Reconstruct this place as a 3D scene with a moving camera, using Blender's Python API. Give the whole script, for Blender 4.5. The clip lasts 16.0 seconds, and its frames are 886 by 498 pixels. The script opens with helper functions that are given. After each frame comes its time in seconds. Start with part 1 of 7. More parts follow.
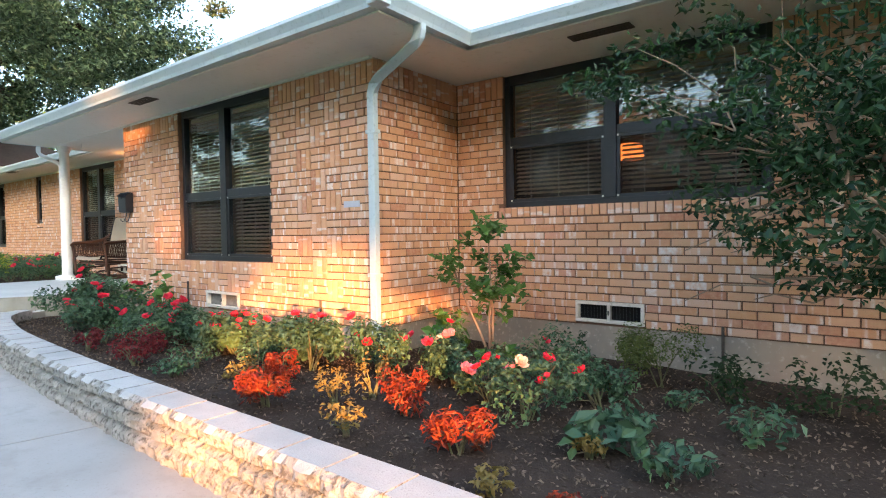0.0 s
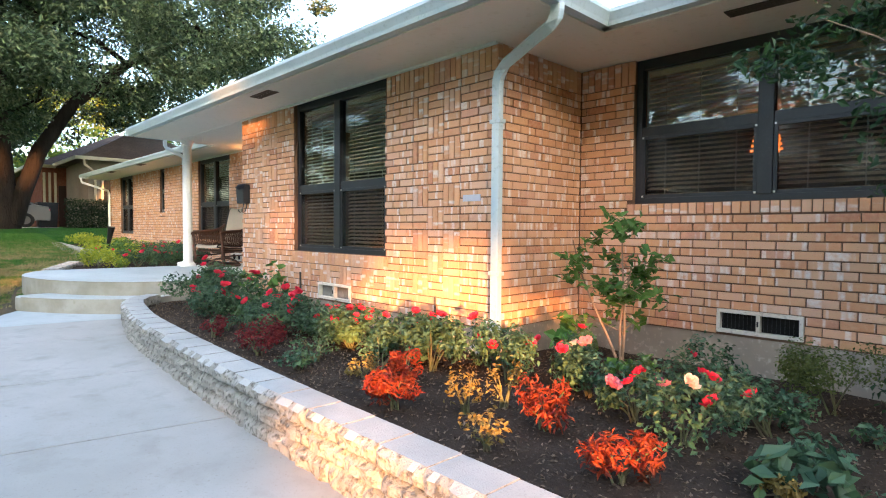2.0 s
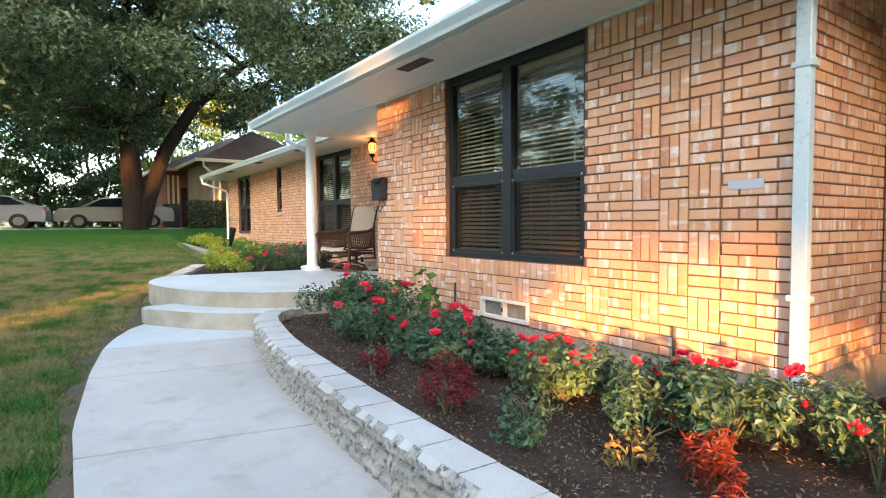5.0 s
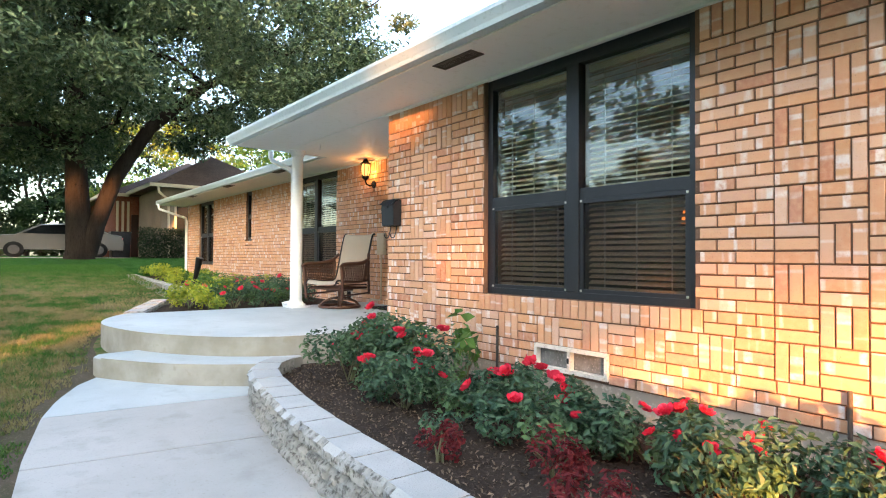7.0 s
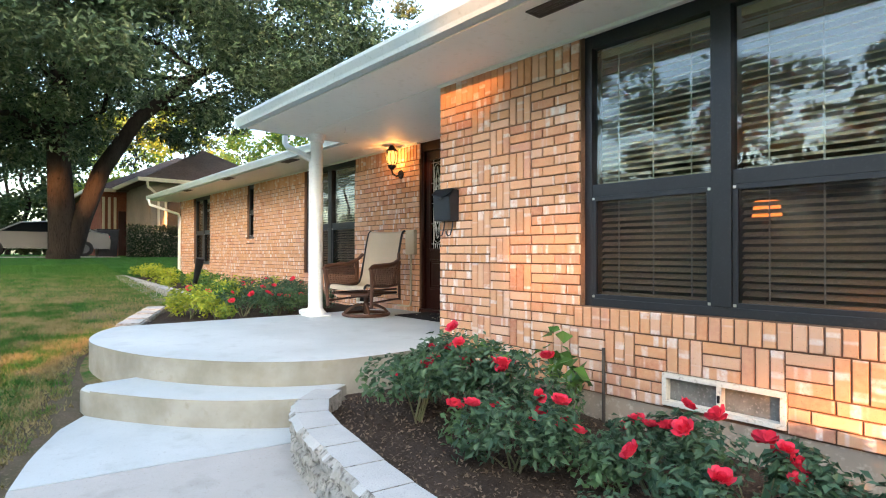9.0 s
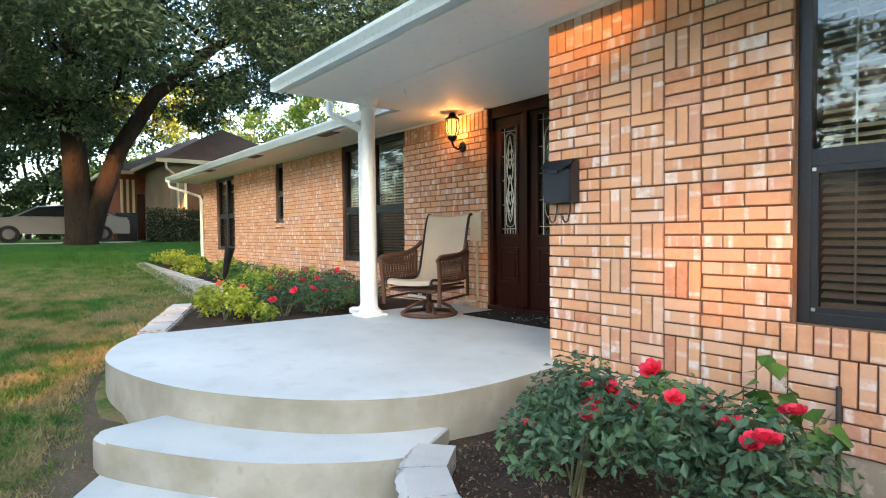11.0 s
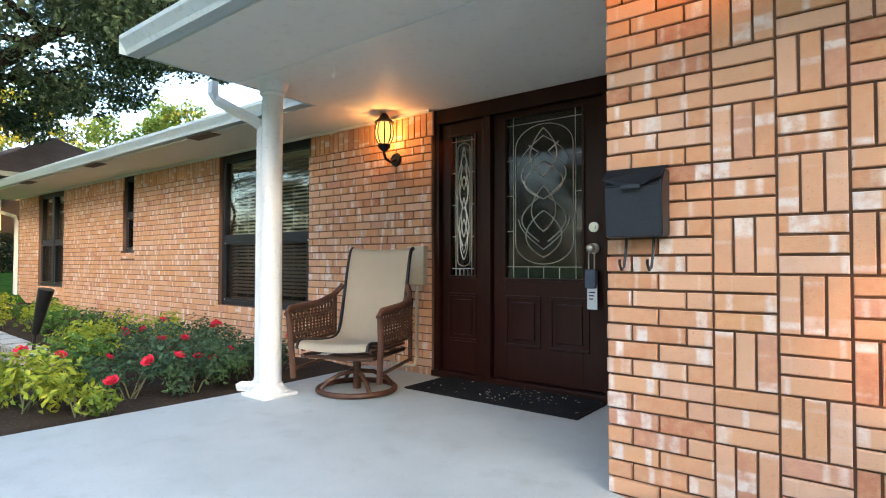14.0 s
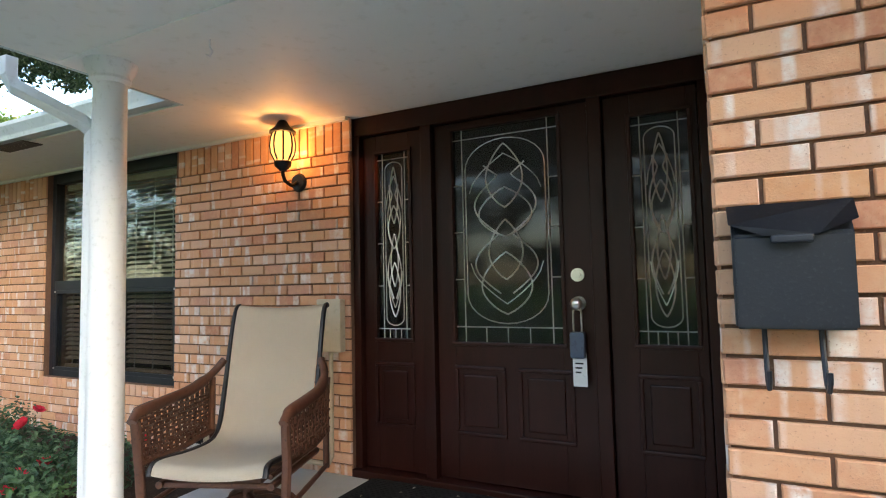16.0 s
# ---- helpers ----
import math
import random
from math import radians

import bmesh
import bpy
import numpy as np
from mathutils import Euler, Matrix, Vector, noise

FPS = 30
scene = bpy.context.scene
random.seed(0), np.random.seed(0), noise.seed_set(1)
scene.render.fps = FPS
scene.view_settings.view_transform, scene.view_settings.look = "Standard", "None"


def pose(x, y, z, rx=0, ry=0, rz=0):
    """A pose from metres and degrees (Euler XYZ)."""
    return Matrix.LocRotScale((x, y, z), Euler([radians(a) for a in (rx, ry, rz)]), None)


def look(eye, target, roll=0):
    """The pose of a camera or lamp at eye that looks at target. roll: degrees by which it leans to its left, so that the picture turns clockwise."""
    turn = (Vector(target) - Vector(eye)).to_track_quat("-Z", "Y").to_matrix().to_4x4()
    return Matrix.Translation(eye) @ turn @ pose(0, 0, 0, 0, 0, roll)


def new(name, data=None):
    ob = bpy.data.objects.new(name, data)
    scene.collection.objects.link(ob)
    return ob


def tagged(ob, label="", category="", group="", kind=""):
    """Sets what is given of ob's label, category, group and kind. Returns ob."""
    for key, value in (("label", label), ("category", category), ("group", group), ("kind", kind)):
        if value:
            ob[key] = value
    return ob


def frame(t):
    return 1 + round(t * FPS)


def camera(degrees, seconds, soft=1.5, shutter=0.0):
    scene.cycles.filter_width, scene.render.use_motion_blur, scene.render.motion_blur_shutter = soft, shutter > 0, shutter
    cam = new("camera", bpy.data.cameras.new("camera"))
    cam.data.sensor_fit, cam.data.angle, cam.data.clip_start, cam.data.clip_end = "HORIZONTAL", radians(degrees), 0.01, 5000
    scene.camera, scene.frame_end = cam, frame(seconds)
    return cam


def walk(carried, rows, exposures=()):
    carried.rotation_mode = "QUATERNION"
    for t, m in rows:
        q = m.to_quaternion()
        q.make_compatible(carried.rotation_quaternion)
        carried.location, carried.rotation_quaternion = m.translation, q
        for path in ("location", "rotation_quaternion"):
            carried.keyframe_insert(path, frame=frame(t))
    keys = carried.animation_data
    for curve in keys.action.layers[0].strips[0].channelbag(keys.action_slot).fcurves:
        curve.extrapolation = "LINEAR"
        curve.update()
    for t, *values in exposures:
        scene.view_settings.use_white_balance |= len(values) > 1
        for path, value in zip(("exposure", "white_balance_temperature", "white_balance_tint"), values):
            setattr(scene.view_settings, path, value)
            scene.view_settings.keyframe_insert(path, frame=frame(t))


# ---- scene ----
cam = camera(77.0, 16.0, soft=1.1)
PATH = [
    (0, (7.991, -3.419, 1.354), (6.782, -1.827, 1.3), -0.8),
    (0.5, (7.941, -3.426, 1.352), (6.665, -1.887, 1.298), -0.5),
    (1, (7.857, -3.427, 1.348), (6.516, -1.944, 1.291), -0.2),
    (1.5, (7.744, -3.434, 1.354), (6.362, -1.99, 1.291), 0.2),
    (2, (7.593, -3.428, 1.366), (6.158, -2.037, 1.294), 0.4),
    (2.5, (7.374, -3.379, 1.362), (5.867, -2.067, 1.276), 0.3),
    (3, (7.149, -3.329, 1.353), (5.599, -2.068, 1.263), 0.2),
    (3.5, (6.874, -3.3, 1.344), (5.292, -2.081, 1.249), 0.2),
    (4, (6.579, -3.264, 1.353), (4.971, -2.078, 1.262), 0.1),
    (4.5, (6.286, -3.204, 1.371), (4.644, -2.064, 1.288), -0.1),
    (4.7, (6.185, -3.206, 1.41), (4.541, -2.071, 1.317), -0.4),
    (6.8, (4.908, -3.211, 1.372), (3.342, -1.967, 1.403), 0.8),
    (7, (4.807, -3.189, 1.383), (3.258, -1.923, 1.414), 0.3),
    (7.5, (4.526, -3.167, 1.405), (3.003, -1.87, 1.442), 0.2),
    (8, (4.232, -3.143, 1.411), (2.709, -1.847, 1.45), 0.2),
    (8.5, (3.936, -3.114, 1.406), (2.413, -1.819, 1.441), 0.2),
    (9, (3.629, -3.048, 1.425), (2.105, -1.752, 1.444), 0.1),
    (9.5, (3.305, -2.977, 1.443), (1.757, -1.71, 1.434), 0.0),
    (10, (2.999, -2.918, 1.484), (1.425, -1.685, 1.447), -0.4),
    (10.2, (2.866, -2.909, 1.5), (1.296, -1.672, 1.453), -0.5),
    (12.3, (1.756, -2.579, 1.533), (0.257, -1.256, 1.477), -0.0),
    (12.5, (1.644, -2.539, 1.544), (0.182, -1.175, 1.494), 0.1),
    (13, (1.364, -2.443, 1.568), (-0.033, -1.013, 1.542), 0.4),
    (13.5, (1.096, -2.331, 1.591), (-0.222, -0.826, 1.601), 0.4),
    (14, (0.867, -2.192, 1.6), (-0.362, -0.615, 1.65), 0.1),
    (14.5, (0.637, -2.047, 1.613), (-0.508, -0.409, 1.699), -0.3),
    (15, (0.414, -1.882, 1.65), (-0.634, -0.182, 1.769), -0.6),
    (15.5, (0.205, -1.676, 1.714), (-0.759, 0.072, 1.839), -1.1),
    (16, (0.012, -1.438, 1.806), (-0.878, 0.348, 1.937), -1.3),
]
walk(cam, [(t, look(eye, target, roll)) for t, eye, target, roll in PATH], exposures=[(0.0, 2.94, 6350.0, 9.0), (4.0, 3.03, 6500.0, 9.0), (9.5, 3.10, 6600.0, 9.0), (12.5, 2.94, 6400.0, 9.0), (16.0, 2.90, 6400.0, 9.0)])

# ---- world, sun and lamps ----
SUN_EL, SUN_AZ = radians(4.5), radians(-52)      # height; turn from -y towards +x is negative
sun_dir = Vector((math.sin(-SUN_AZ) * math.cos(SUN_EL), -math.cos(SUN_AZ) * math.cos(SUN_EL), math.sin(SUN_EL)))
world = bpy.data.worlds.new("evening_sky")
scene.world = world
world.use_nodes = True
_bg = world.node_tree.nodes["Background"]
_sky = world.node_tree.nodes.new("ShaderNodeTexSky")
_sky.sky_type, _sky.sun_disc = "NISHITA", False
_sky.sun_elevation = radians(14)
_sky.sun_rotation = math.atan2(sun_dir.x, sun_dir.y)
_sky.air_density, _sky.dust_density, _sky.ozone_density = 1.0, 2.5, 1.2
world.node_tree.links.new(_sky.outputs[0], _bg.inputs[0])
_bg.inputs[1].default_value = 0.15
sun = new("sun", bpy.data.lights.new("sun", "SUN"))
sun.data.energy, sun.data.angle, sun.data.color = 3.7, radians(1.1), (1.0, 0.42, 0.14)
sun.matrix_world = look(sun_dir * 60, (0, 0, 0))
lantern_bulb = new("lantern_bulb", bpy.data.lights.new("lantern_bulb", "POINT"))
lantern_bulb.data.energy, lantern_bulb.data.color, lantern_bulb.data.shadow_soft_size = 1.15, (1.0, 0.42, 0.11), 0.03
lantern_bulb.location = (-2.40, 1.19, 2.69)

# ---- materials ----
def nodes_of(name):
    m = bpy.data.materials.new(name)
    m.use_nodes = True
    nt = m.node_tree
    return m, nt, nt.nodes["Principled BSDF"]


def node(nt, kind, **kw):
    n = nt.nodes.new(kind)
    for k, v in kw.items():
        if k in n.inputs:
            n.inputs[k].default_value = v
    return n


def mixed(nt, fac, a, b):
    """A colour mix; fac, a and b are sockets or values."""
    n = nt.nodes.new("ShaderNodeMix")
    n.data_type = "RGBA"
    for sock, v in ((n.inputs[0], fac), (n.inputs[6], a), (n.inputs[7], b)):
        if isinstance(v, bpy.types.NodeSocket):
            nt.links.new(v, sock)
        else:
            sock.default_value = v if not isinstance(v, tuple) else (*v, 1)
    return n.outputs[2]


def ramp(nt, sock, lo, hi):
    n = nt.nodes.new("ShaderNodeMapRange")
    nt.links.new(sock, n.inputs[0])
    n.inputs[1].default_value, n.inputs[2].default_value = lo, hi
    return n.outputs[0]


def noise_tex(nt, vec, scale, detail=4.0, rough=0.6):
    n = node(nt, "ShaderNodeTexNoise", Scale=scale, Detail=detail, Roughness=rough)
    if vec is not None:
        nt.links.new(vec, n.inputs["Vector"])
    return n.outputs["Fac"]


def coords(nt, stretch=None):
    c = nt.nodes.new("ShaderNodeTexCoord").outputs["Object"]
    if stretch:
        mp = nt.nodes.new("ShaderNodeMapping")
        mp.inputs["Scale"].default_value = stretch
        nt.links.new(c, mp.inputs[0])
        c = mp.outputs[0]
    return c


def bumped(nt, bsdf, height, strength, dist=0.01):
    b = node(nt, "ShaderNodeBump", Strength=strength, Distance=dist)
    nt.links.new(height, b.inputs["Height"])
    nt.links.new(b.outputs[0], bsdf.inputs["Normal"])


def surf(name, c1, c2, c3, big=2.0, fine=60.0, rough=0.75, bump=0.25, metal=0.0, stretch=None, c3_at=0.62, dist=0.004):
    """Two-scale mottled surface: c1 to c2 over large patches, c3 in small specks."""
    m, nt, p = nodes_of(name)
    v = coords(nt, stretch)
    a, b = noise_tex(nt, v, big), noise_tex(nt, v, fine, 3.0)
    col = mixed(nt, ramp(nt, a, 0.35, 0.65), c1, c2)
    col = mixed(nt, ramp(nt, b, c3_at - 0.06, c3_at + 0.1), col, c3)
    nt.links.new(col, p.inputs["Base Color"])
    p.inputs["Roughness"].default_value, p.inputs["Metallic"].default_value = rough, metal
    if rough > 0.8:
        p.inputs["Specular IOR Level"].default_value = 0.12
    if bump:
        bumped(nt, p, b, bump, dist)
    return m


def leafy(name, c1, c2, c3=None, rough=0.5, through_light=0.25, shine=0.25):
    """Leaf colours, one to each leaf, with some light let through."""
    m, nt, p = nodes_of(name)
    r = nt.nodes.new("ShaderNodeNewGeometry").outputs["Random Per Island"]
    col = mixed(nt, r, c1, c2)
    if c3:
        col = mixed(nt, ramp(nt, noise_tex(nt, coords(nt), 3.0), 0.5, 0.68), col, c3)
    nt.links.new(col, p.inputs["Base Color"])
    p.inputs["Roughness"].default_value, p.inputs["Specular IOR Level"].default_value = rough, shine
    tr = nt.nodes.new("ShaderNodeBsdfTranslucent")
    nt.links.new(col, tr.inputs[0])
    mx = nt.nodes.new("ShaderNodeMixShader")
    mx.inputs[0].default_value = through_light
    nt.links.new(p.outputs[0], mx.inputs[1])
    nt.links.new(tr.outputs[0], mx.inputs[2])
    nt.links.new(mx.outputs[0], nt.nodes["Material Output"].inputs[0])
    return m


def brick_material(name, joined, upright):
    m, nt, p = nodes_of(name)
    if joined:
        r = nt.nodes.new("ShaderNodeNewGeometry").outputs["Random Per Island"]
    else:
        r = nt.nodes.new("ShaderNodeObjectInfo").outputs["Random"]
    cr = nt.nodes.new("ShaderNodeValToRGB")
    cr.color_ramp.interpolation = "LINEAR"
    stops = ((0.0, (0.56, 0.26, 0.135)), (0.18, (0.66, 0.37, 0.215)), (0.36, (0.60, 0.29, 0.145)), (0.52, (0.67, 0.41, 0.275)), (0.7, (0.63, 0.32, 0.15)), (0.84, (0.68, 0.45, 0.33)), (0.95, (0.50, 0.21, 0.115)), (1.0, (0.58, 0.31, 0.22)))
    els = cr.color_ramp.elements
    els[0].position, els[0].color = 0.0, (*stops[0][1], 1)
    els[1].position, els[1].color = 1.0, (*stops[-1][1], 1)
    for pos, c in stops[1:-1]:
        els.new(pos).color = (*c, 1)
    nt.links.new(r, cr.inputs[0])
    geo = nt.nodes.new("ShaderNodeNewGeometry").outputs["Position"]
    shift = nt.nodes.new("ShaderNodeVectorMath")
    shift.operation = "MULTIPLY_ADD"
    comb = nt.nodes.new("ShaderNodeCombineXYZ")
    for k in range(3):
        nt.links.new(r, comb.inputs[k])
    nt.links.new(comb.outputs[0], shift.inputs[0])
    shift.inputs[1].default_value = (37.0, 53.0, 91.0)
    nt.links.new(geo, shift.inputs[2])
    v = shift.outputs[0]
    # pale bars lie across each brick: they change along its length only
    sep = nt.nodes.new("ShaderNodeSeparateXYZ")
    nt.links.new(geo, sep.inputs[0])
    along = nt.nodes.new("ShaderNodeMath")
    if upright:
        nt.links.new(sep.outputs[2], along.inputs[0])
    else:
        nt.links.new(sep.outputs[0], along.inputs[0])
        nt.links.new(sep.outputs[1], along.inputs[1])
    bar = nt.nodes.new("ShaderNodeCombineXYZ")
    nt.links.new(along.outputs[0], bar.inputs[0])
    rr = nt.nodes.new("ShaderNodeMath")
    rr.operation = "MULTIPLY"
    nt.links.new(r, rr.inputs[0])
    rr.inputs[1].default_value = 211.0
    nt.links.new(rr.outputs[0], bar.inputs[1])
    patch = noise_tex(nt, bar.outputs[0], 15.0, 1.0, 0.5)
    grain = noise_tex(nt, v, 170.0, 3.0)
    cloud = noise_tex(nt, v, 30.0, 4.0)
    col = mixed(nt, ramp(nt, cloud, 0.40, 0.85), cr.outputs[0], (0.655, 0.39, 0.232))
    wash = nt.nodes.new("ShaderNodeMath")
    wash.operation = "MULTIPLY"
    nt.links.new(ramp(nt, patch, 0.565, 0.65), wash.inputs[0])
    nt.links.new(ramp(nt, cloud, 0.22, 0.60), wash.inputs[1])
    col = mixed(nt, wash.outputs[0], col, (0.76, 0.67, 0.61))
    col = mixed(nt, ramp(nt, grain, 0.62, 0.8), col, (0.30, 0.13, 0.08))
    nt.links.new(col, p.inputs["Base Color"])
    p.inputs["Roughness"].default_value = 0.82
    bumped(nt, p, grain, 0.35, 0.003)
    return m


def pane_material(name, dark=0.0, tint=(0.9, 0.95, 0.95), rough=0.0, gloss=0.65):
    """Clear pane: see-through with a mirror gloss that grows at grazing angles; dark: share of near-black mixed in, for
    insect mesh on the screens.
    """
    m, nt, p = nodes_of(name)
    out = nt.nodes["Material Output"]
    tr = nt.nodes.new("ShaderNodeBsdfTransparent")
    tr.inputs[0].default_value = (*tint, 1)
    gl = nt.nodes.new("ShaderNodeBsdfGlossy")
    gl.inputs["Roughness"].default_value = rough
    lw = node(nt, "ShaderNodeLayerWeight", Blend=0.5)
    pw = nt.nodes.new("ShaderNodeMath")
    pw.operation = "POWER"
    nt.links.new(lw.outputs["Facing"], pw.inputs[0])
    pw.inputs[1].default_value = 4.2
    sc = nt.nodes.new("ShaderNodeMath")
    sc.operation = "MULTIPLY_ADD"
    nt.links.new(pw.outputs[0], sc.inputs[0])
    sc.inputs[1].default_value, sc.inputs[2].default_value = gloss, 0.12 * gloss
    mx = nt.nodes.new("ShaderNodeMixShader")
    nt.links.new(sc.outputs[0], mx.inputs[0])
    nt.links.new(tr.outputs[0], mx.inputs[1])
    nt.links.new(gl.outputs[0], mx.inputs[2])
    last = mx.outputs[0]
    if dark:
        p.inputs["Base Color"].default_value = (0.006, 0.006, 0.007, 1)
        p.inputs["Roughness"].default_value = 0.8
        mx2 = nt.nodes.new("ShaderNodeMixShader")
        mx2.inputs[0].default_value = dark
        nt.links.new(last, mx2.inputs[1])
        nt.links.new(p.outputs[0], mx2.inputs[2])
        last = mx2.outputs[0]
    nt.links.new(last, out.inputs[0])
    return m


def glow(name, colour, strength):
    m, nt, p = nodes_of(name)
    p.inputs["Base Color"].default_value = (*colour, 1)
    p.inputs["Emission Color"].default_value = (*colour, 1)
    p.inputs["Emission Strength"].default_value = strength
    return m


M_BRICK = {up: brick_material("brick_single", False, up) for up in (False, True)}
M_BRICKS = {up: brick_material("brick_run", True, up) for up in (False, True)}
M_MORTAR = surf("mortar", (0.20, 0.12, 0.08), (0.155, 0.09, 0.06), (0.26, 0.17, 0.12), 3, 120, 0.95, 0.5)
M_FOUND = surf("foundation_concrete", (0.40, 0.33, 0.25), (0.27, 0.24, 0.20), (0.48, 0.42, 0.34), 1.6, 26, 0.92, 0.35)
M_SOFFIT = surf("soffit_paint", (0.77, 0.785, 0.735), (0.81, 0.82, 0.775), (0.72, 0.73, 0.67), 0.8, 14, 0.6, 0.04)
M_GUTTER = surf("gutter_paint", (0.46, 0.56, 0.59), (0.52, 0.61, 0.64), (0.38, 0.47, 0.49), 1.4, 30, 0.42, 0.05)
M_WHITE = surf("post_paint", (0.80, 0.81, 0.80), (0.84, 0.85, 0.84), (0.70, 0.71, 0.69), 2.0, 40, 0.45, 0.08)
M_FRAME = surf("window_frame_paint", (0.010, 0.012, 0.017), (0.014, 0.016, 0.022), (0.025, 0.027, 0.033), 3, 70, 0.4, 0.05)
M_RUBBER = surf("black_rubber", (0.012, 0.012, 0.013), (0.02, 0.02, 0.021), (0.035, 0.034, 0.033), 6, 160, 0.85, 0.7)
M_IRON = surf("black_iron", (0.014, 0.014, 0.016), (0.022, 0.022, 0.025), (0.04, 0.04, 0.042), 8, 90, 0.42, 0.2, 0.5)
M_MAILBOX = surf("mailbox_paint", (0.014, 0.018, 0.026), (0.018, 0.022, 0.031), (0.03, 0.034, 0.042), 5, 120, 0.45, 0.12, 0.1)
M_DARKWOOD = surf("dark_red_wood", (0.022, 0.006, 0.004), (0.034, 0.009, 0.006), (0.012, 0.004, 0.003), 2, 60, 0.34, 0.12, 0, (6, 6, 0.6))
M_DARKWOOD.node_tree.nodes["Principled BSDF"].inputs["Specular IOR Level"].default_value = 0.22
M_VENTFRAME = surf("vent_frame_paint", (0.74, 0.70, 0.61), (0.66, 0.61, 0.52), (0.42, 0.37, 0.30), 6, 50, 0.8, 0.2)
M_VENTPANE = surf("dusty_vent_panel", (0.20, 0.20, 0.18), (0.12, 0.12, 0.105), (0.34, 0.33, 0.30), 14, 60, 0.7, 0.2)
M_DARK = surf("void_shade", (0.01, 0.01, 0.01), (0.016, 0.015, 0.014), (0.022, 0.02, 0.018), 6, 60, 0.9, 0.1)
# cream slats toned down to tan: the trees' reflection is in this colour
M_SLAT = surf("reflection_tinted_slat", (0.44, 0.33, 0.20), (0.50, 0.39, 0.25), (0.38, 0.28, 0.17), 3, 40, 0.55, 0.05)
M_CORD = surf("blind_cord", (0.44, 0.40, 0.32), (0.48, 0.44, 0.36), (0.36, 0.32, 0.26), 3, 90, 0.8, 0.1)
# the gloom of the unlit rooms is put into this near-black colour
M_ROOM = surf("darkened_room", (0.05, 0.042, 0.035), (0.06, 0.05, 0.042), (0.045, 0.038, 0.03), 1, 20, 0.9, 0.05)
M_PANE = pane_material("clear_pane")
M_SCREEN = pane_material("screened_pane", 0.27, (0.86, 0.84, 0.84), 0.0, 0.12)
def concrete(name, c1, c2, stain, rough, bump):
    """Cast concrete: cloudy patches, dark blotches and fine sand grain."""
    m, nt, p = nodes_of(name)
    v = coords(nt)
    a, b, c, d = noise_tex(nt, v, 0.9, 5.0), noise_tex(nt, v, 4.5, 6.0), noise_tex(nt, v, 60, 3.0), noise_tex(nt, v, 240, 2.0)
    col = mixed(nt, ramp(nt, a, 0.36, 0.64), c1, c2)
    col = mixed(nt, ramp(nt, b, 0.54, 0.78), col, tuple(0.5 * (q + r) for q, r in zip(c1, stain)))
    col = mixed(nt, ramp(nt, c, 0.60, 0.80), col, stain)
    col = mixed(nt, ramp(nt, d, 0.62, 0.80), col, tuple(q * 0.72 for q in c1))
    nt.links.new(col, p.inputs["Base Color"])
    p.inputs["Roughness"].default_value = rough
    bumped(nt, p, c, bump, 0.004)
    return m


M_CONC = concrete("walk_concrete", (0.37, 0.35, 0.31), (0.455, 0.43, 0.39), (0.28, 0.26, 0.22), 0.88, 0.3)
# one concrete in two tones: the porch's is lightened against the roof's shade
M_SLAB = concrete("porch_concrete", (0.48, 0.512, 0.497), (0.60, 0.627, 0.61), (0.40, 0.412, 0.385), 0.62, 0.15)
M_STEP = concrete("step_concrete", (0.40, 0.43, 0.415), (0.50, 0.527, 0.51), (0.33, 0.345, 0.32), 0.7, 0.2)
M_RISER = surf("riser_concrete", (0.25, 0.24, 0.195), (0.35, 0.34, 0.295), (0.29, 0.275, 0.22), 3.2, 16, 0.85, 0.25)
M_JOINT = surf("joint_dirt", (0.17, 0.16, 0.14), (0.22, 0.21, 0.18), (0.12, 0.11, 0.09), 5, 70, 0.95, 0.3)
M_CAP = surf("cap_stone", (0.40, 0.40, 0.375), (0.50, 0.495, 0.465), (0.33, 0.33, 0.305), 2.2, 130, 0.9, 0.5, c3_at=0.62, dist=0.006)
M_BLOCK = surf("split_block", (0.30, 0.29, 0.255), (0.44, 0.42, 0.375), (0.15, 0.14, 0.12), 9, 34, 0.93, 1.0, c3_at=0.55, dist=0.022)
M_SOIL = surf("bed_soil", (0.038, 0.027, 0.020), (0.062, 0.044, 0.032), (0.12, 0.09, 0.066), 2.5, 45, 0.96, 1.0, c3_at=0.64, dist=0.015)
M_MULCH = leafy("mulch_bits", (0.04, 0.028, 0.02), (0.21, 0.155, 0.108), rough=0.95, through_light=0.0)
M_SHINGLE = surf("roof_shingle", (0.125, 0.082, 0.062), (0.17, 0.115, 0.085), (0.085, 0.055, 0.045), 1.2, 25, 0.92, 0.6, c3_at=0.55)
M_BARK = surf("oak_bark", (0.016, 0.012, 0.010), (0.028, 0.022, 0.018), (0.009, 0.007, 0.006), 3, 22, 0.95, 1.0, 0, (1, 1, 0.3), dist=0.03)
M_MYRTLE = surf("smooth_bark", (0.30, 0.20, 0.13), (0.22, 0.15, 0.10), (0.40, 0.29, 0.20), 4, 30, 0.75, 0.3, 0, (1, 1, 0.3))
M_STEM = surf("green_stem", (0.10, 0.13, 0.05), (0.14, 0.10, 0.06), (0.08, 0.09, 0.04), 5, 60, 0.7, 0.2)
M_OAK = leafy("oak_leaves", (0.013, 0.030, 0.013), (0.070, 0.108, 0.052), (0.13, 0.155, 0.08), rough=0.55, through_light=0.16, shine=0.2)
